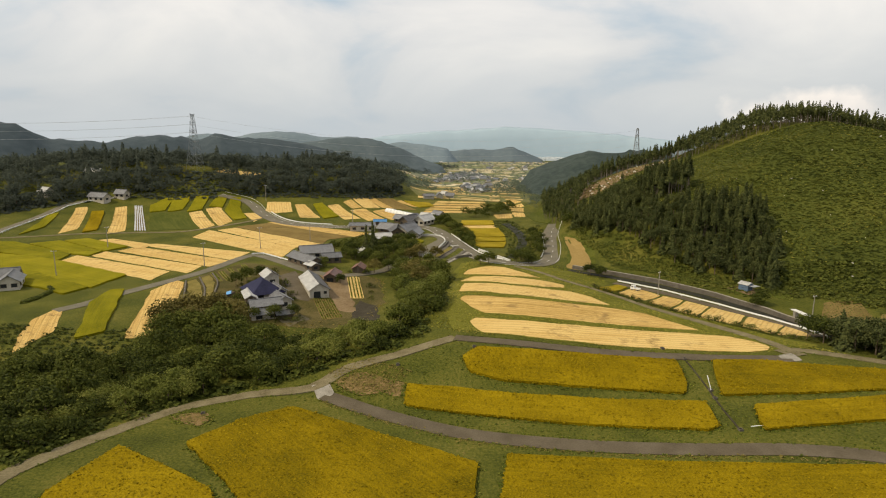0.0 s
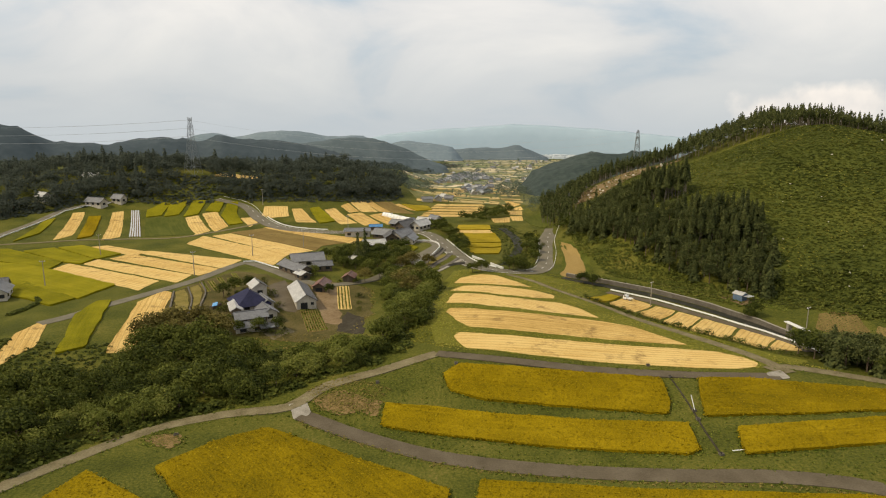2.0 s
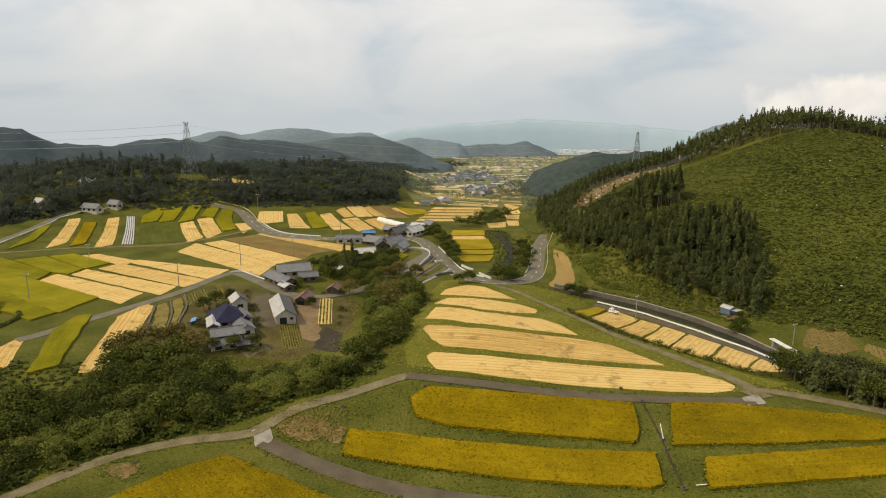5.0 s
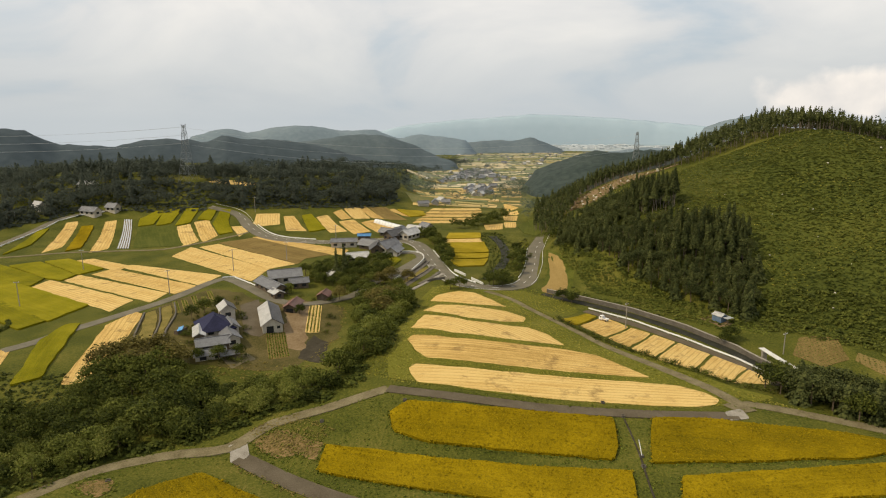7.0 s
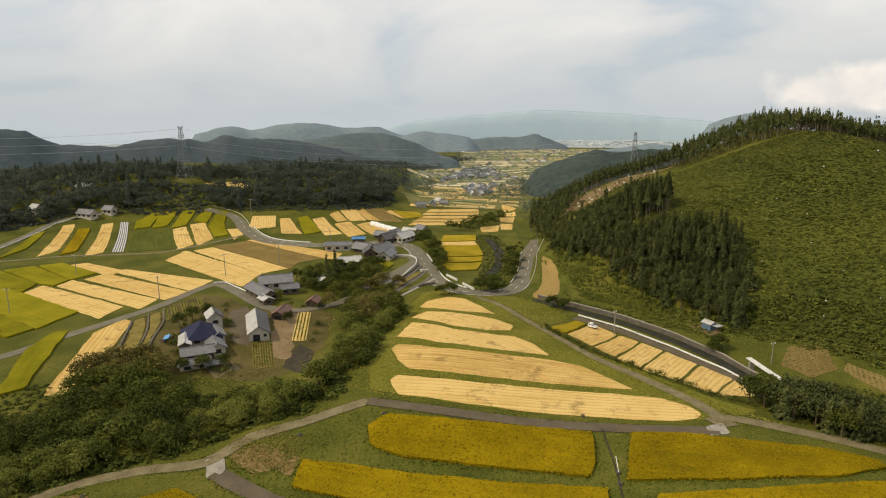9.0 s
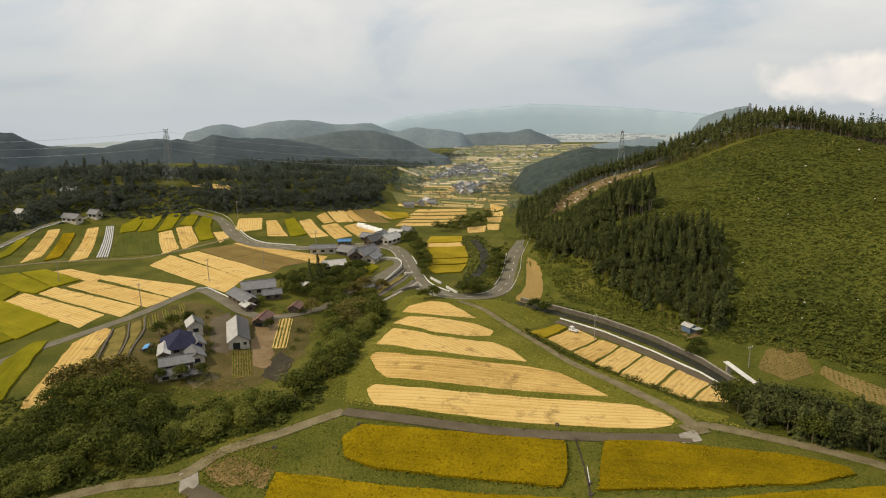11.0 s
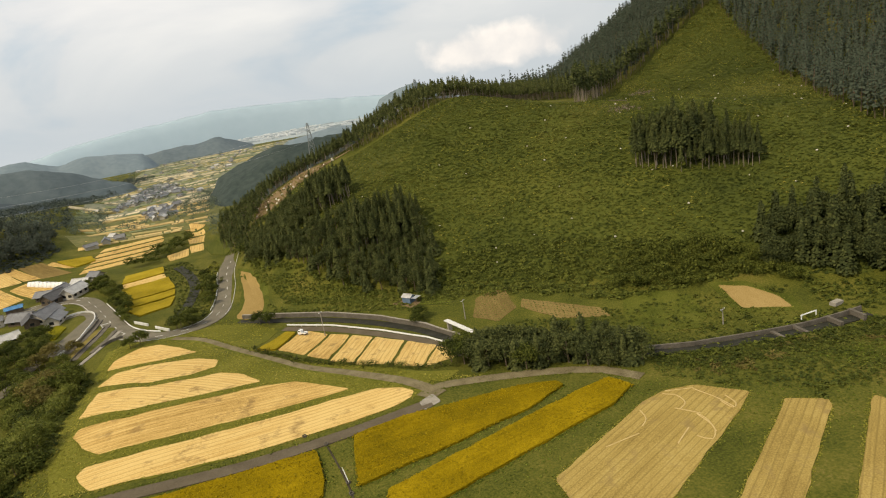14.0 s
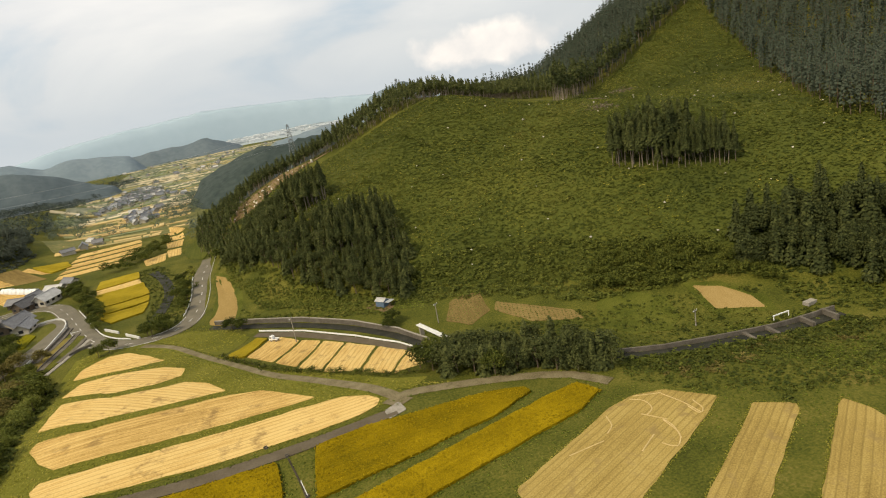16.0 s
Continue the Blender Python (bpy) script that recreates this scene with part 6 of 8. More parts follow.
house("farmhouse_wing", -45.8, 254.2, 112, 4.6, 7.0, 2.6, 3.8, ROOF_GREY, TIMBER, "low grey-roofed wing of the upper farmstead")
# red-roofed sheds
red = house("shed", -40.6, 227.0, -2, 4.4, 8.6, 2.4, 3.6, ROOF_RED, TIMBER, "small timber shed with a rust-red gabled roof", category="shed", windows=False)
# dark slab in place of the shaded inside of the shed
block("door", (2.4, 0.12, 1.7), (0, -4.35, 0.9), GLASS_DARK, red, "dark panel standing for the shade inside the shed's open front")
house("shed", -32.8, 242.4, -4, 4.2, 5.6, 2.2, 3.3, ROOF_RED, TIMBER, "small timber shed with a rust-red gabled roof", category="shed", windows=False)
# hamlet along the valley road
long_shop = house("shop", -43.0, 333.5, 98, 9.0, 13.0, 3.0, 4.0, ROOF_GREY, PLASTER, "long low grey-roofed shop beside the valley road", category="shop", over=0.5)
block("awning", (9.5, 0.9, 0.14), (0, 7.0, 2.6), ROOF_GREY, long_shop)
house("shed", -35.3, 351.0, 95, 4.0, 6.5, 2.4, 3.1, ROOF_SKY, TIMBER, "shed with a bright blue sheet roof in the hamlet", category="shed", windows=False)
for x, y, turn, w, d, e, r, roof, wall in (
    (-28.2, 327.5, 62, 6.4, 9.5, 2.7, 4.8, ROOF_GREY, TIMBER), (-24.0, 320.0, 12, 5.6, 8.0, 2.6, 4.4, ROOF_DARK, TIMBER), (-18.6, 322.5, -32, 7.4, 11.5, 3.0, 5.6, ROOF_GREY, PLASTER),
    (-14.2, 313.5, -12, 5.6, 9.0, 2.8, 4.6, ROOF_GREY, PLASTER), (-18.8, 352.0, -38, 6.4, 10.0, 3.2, 5.4, ROOF_DARK, TIMBER), (-10.6, 354.5, -30, 6.0, 11.5, 3.4, 5.6, ROOF_LIGHT, PLASTER), (-9.0, 371.5, 58, 4.4, 8.0, 2.8, 4.2, ROOF_LIGHT, PLASTER), (-3.0, 380.0, 40, 4.2, 7.0, 2.8, 4.2, ROOF_GREY, PLASTER), (-17.5, 365.5, -35, 4.4, 7.0, 2.8, 4.4, ROOF_GREY, PLASTER),
    (-23.5, 361.0, 60, 5.0, 8.0, 2.8, 4.4, ROOF_GREY, TIMBER), (-30.1, 299.5, 112, 5.2, 9.5, 2.7, 4.2, ROOF_LIGHT, TIMBER), (-34.4, 267.5, 20, 4.0, 6.0, 2.6, 4.0, ROOF_LIGHT, TIMBER)):
    house("village_house", x, y, turn, w, d, e, r, roof, wall, "grey-roofed village house beside the valley road", group="houses of the hamlet", over=0.95)
tagged(draped("rice_field", [(-15.6, 300.7), (-13.3, 308.0), (-9.2, 301.1), (-11.6, 288.3), (-14.1, 289.7)], GREENRICE, 0.5, 0.6, 3.0, 0.4, 4.0), "small bright yellow-green paddy below the hamlet", "rice field", "fields of the valley")


def greenhouse(x, y, turn, w, d):
    """A vinyl tunnel: arched film with hoops."""
    root = tagged(new("greenhouse"), "white vinyl greenhouse tunnel behind the hamlet", "greenhouse", "greenhouses")
    root.matrix_world = pose(x, y, land(x, y), 0, 0, turn)
    bm = bmesh.new()
    rings = []
    for j in range(7):
        v = -d / 2 + d * j / 6
        rings.append([bm.verts.new((w / 2 * math.cos(math.pi * k / 10), v, 2.4 * math.sin(math.pi * k / 10))) for k in range(11)])
    for r0, r1 in zip(rings, rings[1:]):
        for k in range(10):
            bm.faces.new((r0[k], r0[k + 1], r1[k + 1], r1[k]))
    bm.faces.new(rings[0]), bm.faces.new(rings[-1][::-1])
    part("film", bm, VINYL, root)
    for j in range(0, 7, 2):
        v = -d / 2 + d * j / 6
        bm = bmesh.new()
        rows = []
        for k in range(11):
            c, e = math.cos(math.pi * k / 10), math.sin(math.pi * k / 10)
            rows.append([bm.verts.new(((w / 2 + r) * c, v + q, (2.4 + r) * e)) for r, q in ((0.0, -0.06), (0.1, -0.06), (0.1, 0.06), (0.0, 0.06))])
        for r0, r1 in zip(rows, rows[1:]):
            for k in range(4):
                bm.faces.new((r0[k], r0[(k + 1) % 4], r1[(k + 1) % 4], r1[k]))
        part("hoop", bm, STEEL, root)


for k in range(4):
    greenhouse(-33 + 4.1 * k, 395 - 4.0 * k, 50, 3.4, 7)
# houses on the western wood edge and the farm at the left of the paddies
for x, y, turn, w, d, roof, lab in (
    (-228, 414, 80, 6, 10, ROOF_LIGHT, "pale-roofed house among the western woods"), (-209, 383, 68, 5.0, 13, ROOF_GREY, "long grey-roofed house at the western wood edge"),
    (-198, 389, 70, 4.6, 7.5, ROOF_GREY, "grey-roofed house at the western wood edge"), (-243, 386, 60, 5, 8, ROOF_LIGHT, "pale-roofed house at the western wood edge"),
    (-252, 372, 40, 4.6, 7, ROOF_GREY, "grey-roofed house at the western wood edge"), (-146, 208, 25, 6, 10, ROOF_GREY, "grey-roofed house behind a clipped hedge"),
    (-152, 214, 115, 5, 8, ROOF_GREY, "grey-roofed house behind a clipped hedge")):
    house("village_house", x, y, turn, w, d, 3.2, 5.2, roof, PLASTER, lab, over=0.7)
# the little blue and white hut below the hill
hut = house("hut", 109.0, 221.0, 30, 2.8, 3.6, 2.3, 2.9, ROOF_LIGHT, HUT_WALL, "small hut with dull blue walls and a pale sheet roof", category="hut", over=0.3, windows=False)
block("porch_roof", (3.2, 2.0, 0.12), (0.4, -3.2, 2.0), STEEL, hut)
block("door", (0.1, 1.2, 1.8), (1.44, -0.4, 0.9), GLASS_DARK, hut)
for dx in (-1.0, 1.8):
    block("post", (0.12, 0.12, 2.2), (dx, -4.0, 0.95), TIMBER, hut)


# vegetable gardens of the farmsteads
def garden(x, y, turn, w, d, rows, label, mat=None):
    base = draped("vegetable_garden", [tuple(Vector((x, y)) + Matrix.Rotation(radians(turn), 2) @ Vector(p)) for p in ((-w / 2, -d / 2), (w / 2, -d / 2), (w / 2, d / 2), (-w / 2, d / 2))], mat or FALLOW, 0.1, 0.5, 3.0, 0.2, 1.0)
    tagged(base, label, "garden")
    for k in range(rows):
        u = -w / 2 + w * (k + 0.5) / rows
        rng = np.random.default_rng(900 + k + int(abs(x)))
        n = int(d / 0.22)
        local = np.stack([u + rng.uniform(-0.12, 0.12, n), np.linspace(-d / 2 + 0.4, d / 2 - 0.4, n)], 1)
        c, s = math.cos(radians(turn)), math.sin(radians(turn))
        world = np.stack([x + local[:, 0] * c - local[:, 1] * s, y + local[:, 0] * s + local[:, 1] * c], 1)
        zz = land_z(world[:, 0], world[:, 1]) + 0.2
        v, f = cards(rng, np.column_stack([world, zz]), rng.uniform(0.25, 0.45, n), 0.1, 1.2, np.tile([0, 0, 1.0], (n, 1)))
        row = array_object("bed", v, f, BRUSH)
        row.parent, row.matrix_parent_inverse = base, base.matrix_world.inverted()


garden(-36.8, 194.6, 20, 6.2, 20, 8, "vegetable garden with straight green rows below the barn")
garden(-31.4, 220.0, 11, 4.6, 28, 4, "long pale vegetable bed between hedges", STUBBLE)
for x, y in ((-83.0, 225.2), (-80.3, 226.8), (-79.1, 232.3), (-74.9, 231.7), (-75.8, 239.1)):
    garden(x, y, 29, 2.1, 16, 2, "narrow tilled garden bed beside the lane", DRY_GRASS)
garden(117, 214, 45, 6, 12, 5, "small garden with green rows beside the hut", LAWN)
tarp = mesh_object("tarp", slab([(-69.5, 196.5, land(-69, 197) + 1.3), (-68.1, 197.2, land(-69, 197) + 1.5), (-69.4, 201.4, land(-69, 201) + 1.4), (-70.8, 200.7, land(-69, 201) + 1.1)], 0.12), BLUE_SHEET)
tagged(tarp, "bright blue tarpaulin over a stack beside the farmhouse", "tarp")
stack = block("wood_stack", (1.5, 4.4, 1.3), (-69.4, 199, land(-69.4, 199) + 0.55), TIMBER, None, turn=-17)
tagged(stack, "stack of weathered timber under a blue tarpaulin", "wood stack")
# dry weedy patches, grown over at their edges
DRY_PATCHES = ([(-25, 136.6), (-21, 139.6), (-17, 139.2), (-12, 137), (-8.3, 135), (-9.2, 130.2), (-13, 131.8), (-17, 130.8), (-22, 132.4)], [(-55, 119), (-52, 122), (-48.5, 121.6), (-45.5, 118), (-47.5, 115), (-51, 116)])
for k, outline in enumerate(DRY_PATCHES):
    rng_d = np.random.default_rng(710 + k)
    rim = np.concatenate([np.linspace(a, b, int(math.dist(a, b) / 0.22)) for a, b in zip(outline, outline[1:] + outline[:1])])
    brush("patch_grass", rim + rng_d.normal(0, 0.75, rim.shape), 720 + k, BRUSH, "ragged grass creeping over the edge of dry soil", 0.25, 0.65, 9, 0.32, 0.05)
    brush("patch_weeds", scatter(outline, 1.0, 730 + k), 740 + k, DRY_GRASS, "dry brown weeds on the bare patch", 0.25, 0.55, 9, 0.32, 0.08)
# dirt yards and the grey barn yard
farm_ground = draped("farm_ground", [(-92, 214), (-81, 181), (-62, 179), (-44, 177), (-26, 177), (-19, 200), (-24, 236), (-40, 238), (-54, 232), (-66, 244), (-80, 250), (-88, 230)], FARM_SOIL, 0.05, 0.5, 3.0, 1.5, 3.0)
tagged(farm_ground, "brown and olive trodden ground round the farmsteads", "farm ground", kind="structure")
for outline, m, lab in (
    ([(-49.5, 201), (-43.5, 199), (-47.5, 214), (-53, 228), (-57, 236), (-60.5, 228), (-54.5, 214)], ASPHALT, "grey gravel yard beside the barn"),
    ([(-48.2, 235.5), (-40.5, 218.9), (-38.6, 208), (-33.2, 193), (-27, 190.5), (-30.5, 207), (-33.5, 220), (-37, 236)], BARE_EARTH, "bare brown earth yard below the red shed"),
    ([(-27.8, 204.0), (-20.7, 195.9), (-18.6, 177.6), (-28.0, 184.4)], DARK_SOIL, "dark tilled plot with black sheeting at the garden's end"),
    ([(-48.5, 181), (-44, 188), (-40, 184), (-45, 177)], GRAVEL, "worn gravel forecourt of the farmhouse"),
    ([(103, 224), (108, 216), (113, 217), (110, 226)], BARE_EARTH, "bare brown earth around the small hut"),
    (DRY_PATCHES[0], DRY_SOIL, "dry brown soil beside the road junction"),
    (DRY_PATCHES[1], DRY_SOIL, "dry brown soil at a paddy's corner"),
    ([(-29.5, 134.6), (-25.5, 136), (-23.5, 131), (-27, 129.2)], CONCRETE, "pale concrete slab where the roads meet"),
    ([(82.5, 148.2), (86.6, 149.2), (87, 146), (83, 145)], CONCRETE, "pale concrete slab where the farm roads meet")):
    tagged(draped("yard", outline, m, 0.17 if m in (CONCRETE,) else 0.09, 0.4, 2.0, 1.4, 2.0), lab, "yard", kind="structure")
# dark terrace walls curving round the slope beside the farmhouse
for line in ([(-88.3, 223.4), (-80.6, 207.7), (-75.7, 193.2), (-74.4, 186.0)], [(-85.9, 229.7), (-79.1, 216.0), (-74.7, 200.1), (-70.2, 187.3)], [(-90.8, 217.4), (-80.9, 190.8), (-76.3, 179.4)]):
    w_, _ = ribbon("terrace_wall", line, 0.5, DARKWALL, lift=0.55, depth=0.8, step=2.0)
    tagged(w_, "low dark stone wall holding a garden terrace", "terrace wall", kind="structure")
for outline in ([(-87.6, 223.5), (-80.2, 208.5), (-75.2, 193.2), (-74, 187), (-71, 188), (-75.4, 200.4), (-79.8, 215.6), (-86, 227)], [(-90.2, 217.8), (-83, 200), (-79.5, 190.6), (-75.4, 186), (-76.4, 193.3), (-81.2, 207.4), (-88.6, 221)]):
    tagged(draped("terrace", outline, DRY_GRASS, 0.25, 0.5, 2.5, 0.8, 5.0), "olive terrace strip of dry grass between low walls", "terrace", kind="structure")
SCAR = [(81, 378), (87, 395), (100, 394), (116, 398), (132, 394), (148, 392), (131, 389), (113, 380), (98, 370), (87, 369)]
tagged(draped("bare_slope", SCAR, BARE_EARTH, 0.35, 0.5, 3.0, 1.5, 4.0), "strip of bare orange earth below the crest trees", "slope", kind="structure")
brush("scar_tufts", scatter(SCAR, 2.0, 670), 671, DRY_GRASS, "dry tufts growing on the bare earth strip", 0.4, 1.1, 7, 0.45, 0.35)
brush("scar_tufts", scatter(SCAR, 3.0, 672), 673, HILL_BRUSH, "green tufts creeping over the bare earth strip", 0.5, 1.4, 9, 0.45, 0.35)
rng_q = np.random.default_rng(674)
for x, y in scatter(SCAR, 6.5, 675):
    b = bmesh.new()
    bmesh.ops.create_icosphere(b, subdivisions=1, radius=rng_q.uniform(0.4, 1.0))
    for v in b.verts:
        v.co *= 1 + noise.noise(v.co * 2 + Vector((x, y, 0))) * 0.45
    o = mesh_object("boulder", b, PALE_ROCK)
    o.location = (x, y, land(x, y) + 0.45)
    tagged(o, "pale broken rock lying on the bare earth slope", "boulder", "boulders on the earth scar")
# ---------------------------------------------------------------- rails, walls, poles
def offset_line(path, off):
    out = []
    for k, p in enumerate(path):
        way = (path[min(k + 1, len(path) - 1)] - path[max(k - 1, 0)]).normalized()
        out.append(p + Vector((way.y, -way.x)) * off)
    return out


def band(line, z0, z1, thick, base=None):
    """An upright band along plan points, between two heights over the land."""
    bm = bmesh.new()
    rows = []
    for k, p in enumerate(line):
        way = (line[min(k + 1, len(line) - 1)] - line[max(k - 1, 0)]).normalized()
        n = Vector((way.y, -way.x)) * thick / 2
        h = land(*p) if base is None else base
        rows.append([bm.verts.new((p.x + s * n.x, p.y + s * n.y, h + z)) for s, z in ((-1, z0), (1, z0), (1, z1), (-1, z1))])
    for a, b in zip(rows, rows[1:]):
        for k in range(4):
            bm.faces.new((a[k], a[(k + 1) % 4], b[(k + 1) % 4], b[k]))
    bm.faces.new(rows[0][::-1]), bm.faces.new(rows[-1])
    bmesh.ops.recalc_face_normals(bm, faces=bm.faces[:])
    return bm


def guard_rail(line, label):
    """A white rail on posts."""
    root = tagged(new("guard_rail"), label, "guard rail", "guard rails of the roads")
    part("rail", band(line, 0.45, 0.95, 0.14), WHITE, root)
    run, post = 0.0, None
    for a, b in zip(line, line[1:]):
        run += (b - a).length
        if run > 4.0:
            run = 0.0
            if post is None:
                bm = bmesh.new()
                bmesh.ops.create_cone(bm, segments=6, radius1=0.09, radius2=0.09, depth=1.3, cap_ends=True)
                post = part("post", bm, WHITE, root)
                post.location = (b.x, b.y, land(*b) + 0.3)
            else:
                o = new("post", post.data)
                o.parent, o.location = root, (b.x, b.y, land(*b) + 0.3)


def stretch_of(path, lo, hi):
    return [p for k, p in enumerate(path) if lo <= k / (len(path) - 1) <= hi]


east_side = offset_line(main_path, -4.4)
guard_rail(stretch_of(east_side, 0.12, 0.30), "white guard rail along the curve of the valley road")
guard_rail(stretch_of(east_side, 0.50, 0.69), "white guard rail along the outer curve of the valley road")
guard_rail(stretch_of(east_side, 0.78, 0.93), "white guard rail where the road climbs past the stream")
canal_path = [Vector(p) for p in CANAL_ROAD]
canal_fine = [a.lerp(b, k / 6) for a, b in zip(canal_path, canal_path[1:]) for k in range(6)] + canal_path[-1:]
guard_rail(offset_line(canal_fine, -2.0), "long white guard rail between the lane and the walled stream")
lane = [Vector(p) for p in VILLAGE_ROAD]
lane_fine = [a.lerp(b, k / 6) for a, b in zip(lane, lane[1:]) for k in range(6)] + lane[-1:]
guard_rail(offset_line(lane_fine[34:47], -2.6), "low white rail along the bend of the village lane")
west_lane = [Vector(p) for p in WEST_ROAD]
guard_rail(offset_line([a.lerp(b, k / 5) for a, b in zip(west_lane, west_lane[1:]) for k in range(5)], 2.8), "white guard rail along the western road")
# markings
dashes = tagged(new("road_markings"), "worn white centre dashes and edge lines on the valley road", "road marking", kind="structure")
n_main = len(main_path)
for k in range(0, n_main - 2, 3):
    a, b = main_path[k], main_path[k + 1]
    part("dash", band([a, a.lerp(b, 0.9)], 0.1, 0.19, 0.22), PAINT, dashes)
for off in (-3.6, 3.6):
    part("edge_line", band(offset_line(main_path, off), 0.0, 0.155, 0.16), PAINT, dashes)
for k in (0.585, 0.64):
    p = main_path[int(k * n_main)]
    way = (main_path[int(k * n_main) + 1] - p).normalized()
    across = Vector((way.y, -way.x))
    part("stop_line", band([p - across * 3.5, p + across * 3.5], 0.05, 0.2, 0.45), PAINT, dashes)
# ramp and retaining walls below the village bend
RAMP = [(-15.5, 313.5), (-12.4, 315.6), (-9.0, 317.0), (-4.8, 317.6), (-1.9, 313.0), (-0.9, 302.3), (-2.9, 289.5), (-5.2, 279.2), (-10.5, 270)]
ramp, ramp_path = ribbon("road_ramp", RAMP, 3.2, ROAD_GREY, lift=0.2)
tagged(ramp, "narrow grey ramp curling down from the valley road", "road", kind="structure")
tagged(mesh_object("kerb_wall", band(offset_line(ramp_path, -1.9)[3:], -1.5, 0.85, 0.4), PAINT), "pale concrete kerb wall round the ramp", "wall", "walls below the bend")
lower_lane, _ = ribbon("lane_steps", [(11.6, 278.5), (9.1, 272.7), (3.2, 262.7), (-1.6, 256.7)], 1.6, CONCRETE, lift=0.25)
tagged(lower_lane, "short pale concrete lane running down from the bend", "lane", kind="structure")
for line, lo, hi, m, lab in (
    ([(5.6, 288), (3.4, 279), (-0.4, 270), (-4.4, 262)], -1.5, 0.7, DARKWALL, "stained concrete retaining wall below the bend"),
    ([(2.6, 300), (0.6, 288), (-2.2, 278), (-6.5, 269)], -1.5, 1.1, DARKWALL, "stained concrete retaining wall below the ramp"),
    ([(12.6, 270), (8.4, 268.6), (5.4, 266)], -1.5, 1.0, DARKWALL, "dark concrete wall beside the stepped lane"),
    ([(16.4, 285.2), (21.4, 277.6)], -1.0, 1.0, PAINT, "pale concrete wall beside the bridge"),
    ([(24.0, 272.4), (28.8, 264.6)], -1.0, 1.0, PAINT, "pale concrete wall beside the bridge")):
    pts_ = [Vector(p) for p in line]
    fine_ = [a.lerp(b, k / 4) for a, b in zip(pts_, pts_[1:]) for k in range(4)] + pts_[-1:]
    tagged(mesh_object("retaining_wall", band(fine_, lo, hi, 0.45), m), lab, "wall", "walls below the bend")
for outline, m in (([(4.6, 286), (2.8, 279.5), (-0.9, 270.6), (-4.2, 263.5), (-6.2, 268), (-1.8, 277.5), (1.2, 287)], DRY_GRASS), ([(9.5, 284), (8.4, 274), (2.6, 264), (-1.6, 258.6), (-3.6, 261.8), (0.2, 269.6), (4, 278.6), (6.2, 287)], GRASS)):
    tagged(draped("terrace", outline, m, 0.3, 0.5, 2.0, 0.3, 2.0), "small walled terrace below the road bend", "terrace", kind="structure")
brush("terrace_weeds", clear_of_roads(scatter([(8, 290), (10, 276), (2, 262), (-8, 262), (-6, 275), (2, 300)], 2.0, 105)), 106, VERGE, "weeds on the terraces below the road bend", 0.3, 0.9, 8, 0.4)
for line, wide in (([(6.6, 290), (4.2, 279), (0.4, 269.6), (-3.4, 261.6)], 2.2), ([(3.2, 300), (1.4, 288), (-1.4, 278), (-5.6, 268.6)], 2.0), ([(9.6, 280), (7.0, 271.6), (2.0, 263.2)], 1.6)):
    apron, _ = ribbon("wall_apron", line, wide, DARKWALL, lift=0.38)
    tagged(apron, "stained concrete apron on the walled bank below the bend", "apron", kind="structure")
# the walled stream
canal_line = [Vector(p) for p in CANAL]
canal_pts = [a.lerp(b, k / 5) for a, b in zip(canal_line, canal_line[1:]) for k in range(5)] + canal_line[-1:]
bed, _ = ribbon("canal_bed", CANAL, 3.4, WATER, lift=0.1)
tagged(bed, "dark shallow stream between concrete walls", "stream", kind="structure")
tagged(mesh_object("retaining_wall", band(offset_line(canal_pts, -2.4), -1.0, 1.6, 0.5), DARKWALL), "long stained concrete wall on the far bank of the stream", "wall")
tagged(mesh_object("wall_coping", band(offset_line(canal_pts, -2.5), 1.6, 1.75, 0.6), CONCRETE), "pale concrete coping along the stream wall", "coping")
east_line = [Vector(p) for p in CANAL_EAST]
east_pts = [a.lerp(b, k / 5) for a, b in zip(east_line, east_line[1:]) for k in range(5)] + east_line[-1:]
bed2, _ = ribbon("canal_bed", CANAL_EAST, 3.4, WATER, lift=0.3)
tagged(bed2, "dark shallow upper stream between concrete walls", "stream", kind="structure")
tagged(mesh_object("retaining_wall", band(offset_line(east_pts, -2.2), -1.0, 1.5, 0.5), DARKWALL), "stained concrete bank wall of the upper stream", "wall")
weir = tagged(new("weir"), "grey concrete weir with cross walls and a white gate frame", "weir")
for k, (u, h) in enumerate(((0.60, 0.9), (0.74, 1.3), (0.86, 1.7), (0.96, 2.0))):
    p = east_pts[int(u * (len(east_pts) - 1))]
    block("cross_wall", (0.9, 5.2, h * 0.9), (p.x, p.y, land(*p) + h * 0.4), DARKWALL, weir, turn=-12)
p = east_pts[int(0.82 * (len(east_pts) - 1))]
for dx, dy in ((-2.5, 4.2), (2.5, 3.7)):
    block("gate_post", (0.2, 0.2, 1.2), (p.x + dx, p.y + dy, land(*p) + 2.1), WHITE, weir)
block("gate_beam", (5.4, 0.22, 0.25), (p.x, p.y + 4.0, land(*p) + 2.75), WHITE, weir, turn=-5)
block("gate_house", (3.4, 1.8, 1.0), (p.x + 14, p.y + 6, land(p.x + 14, p.y + 6) + 0.5), CONCRETE, weir, "low railed grey concrete intake")
slabm = mesh_object("footbridge", band([Vector((110.6, 192.5)), Vector((111.5, 186.5)), Vector((112.5, 180)), Vector((113.6, 174.5))], 2.7, 2.95, 1.6, land(112, 184)), PAINT)
tagged(slabm, "long pale concrete footbridge slab over the stream", "footbridge")
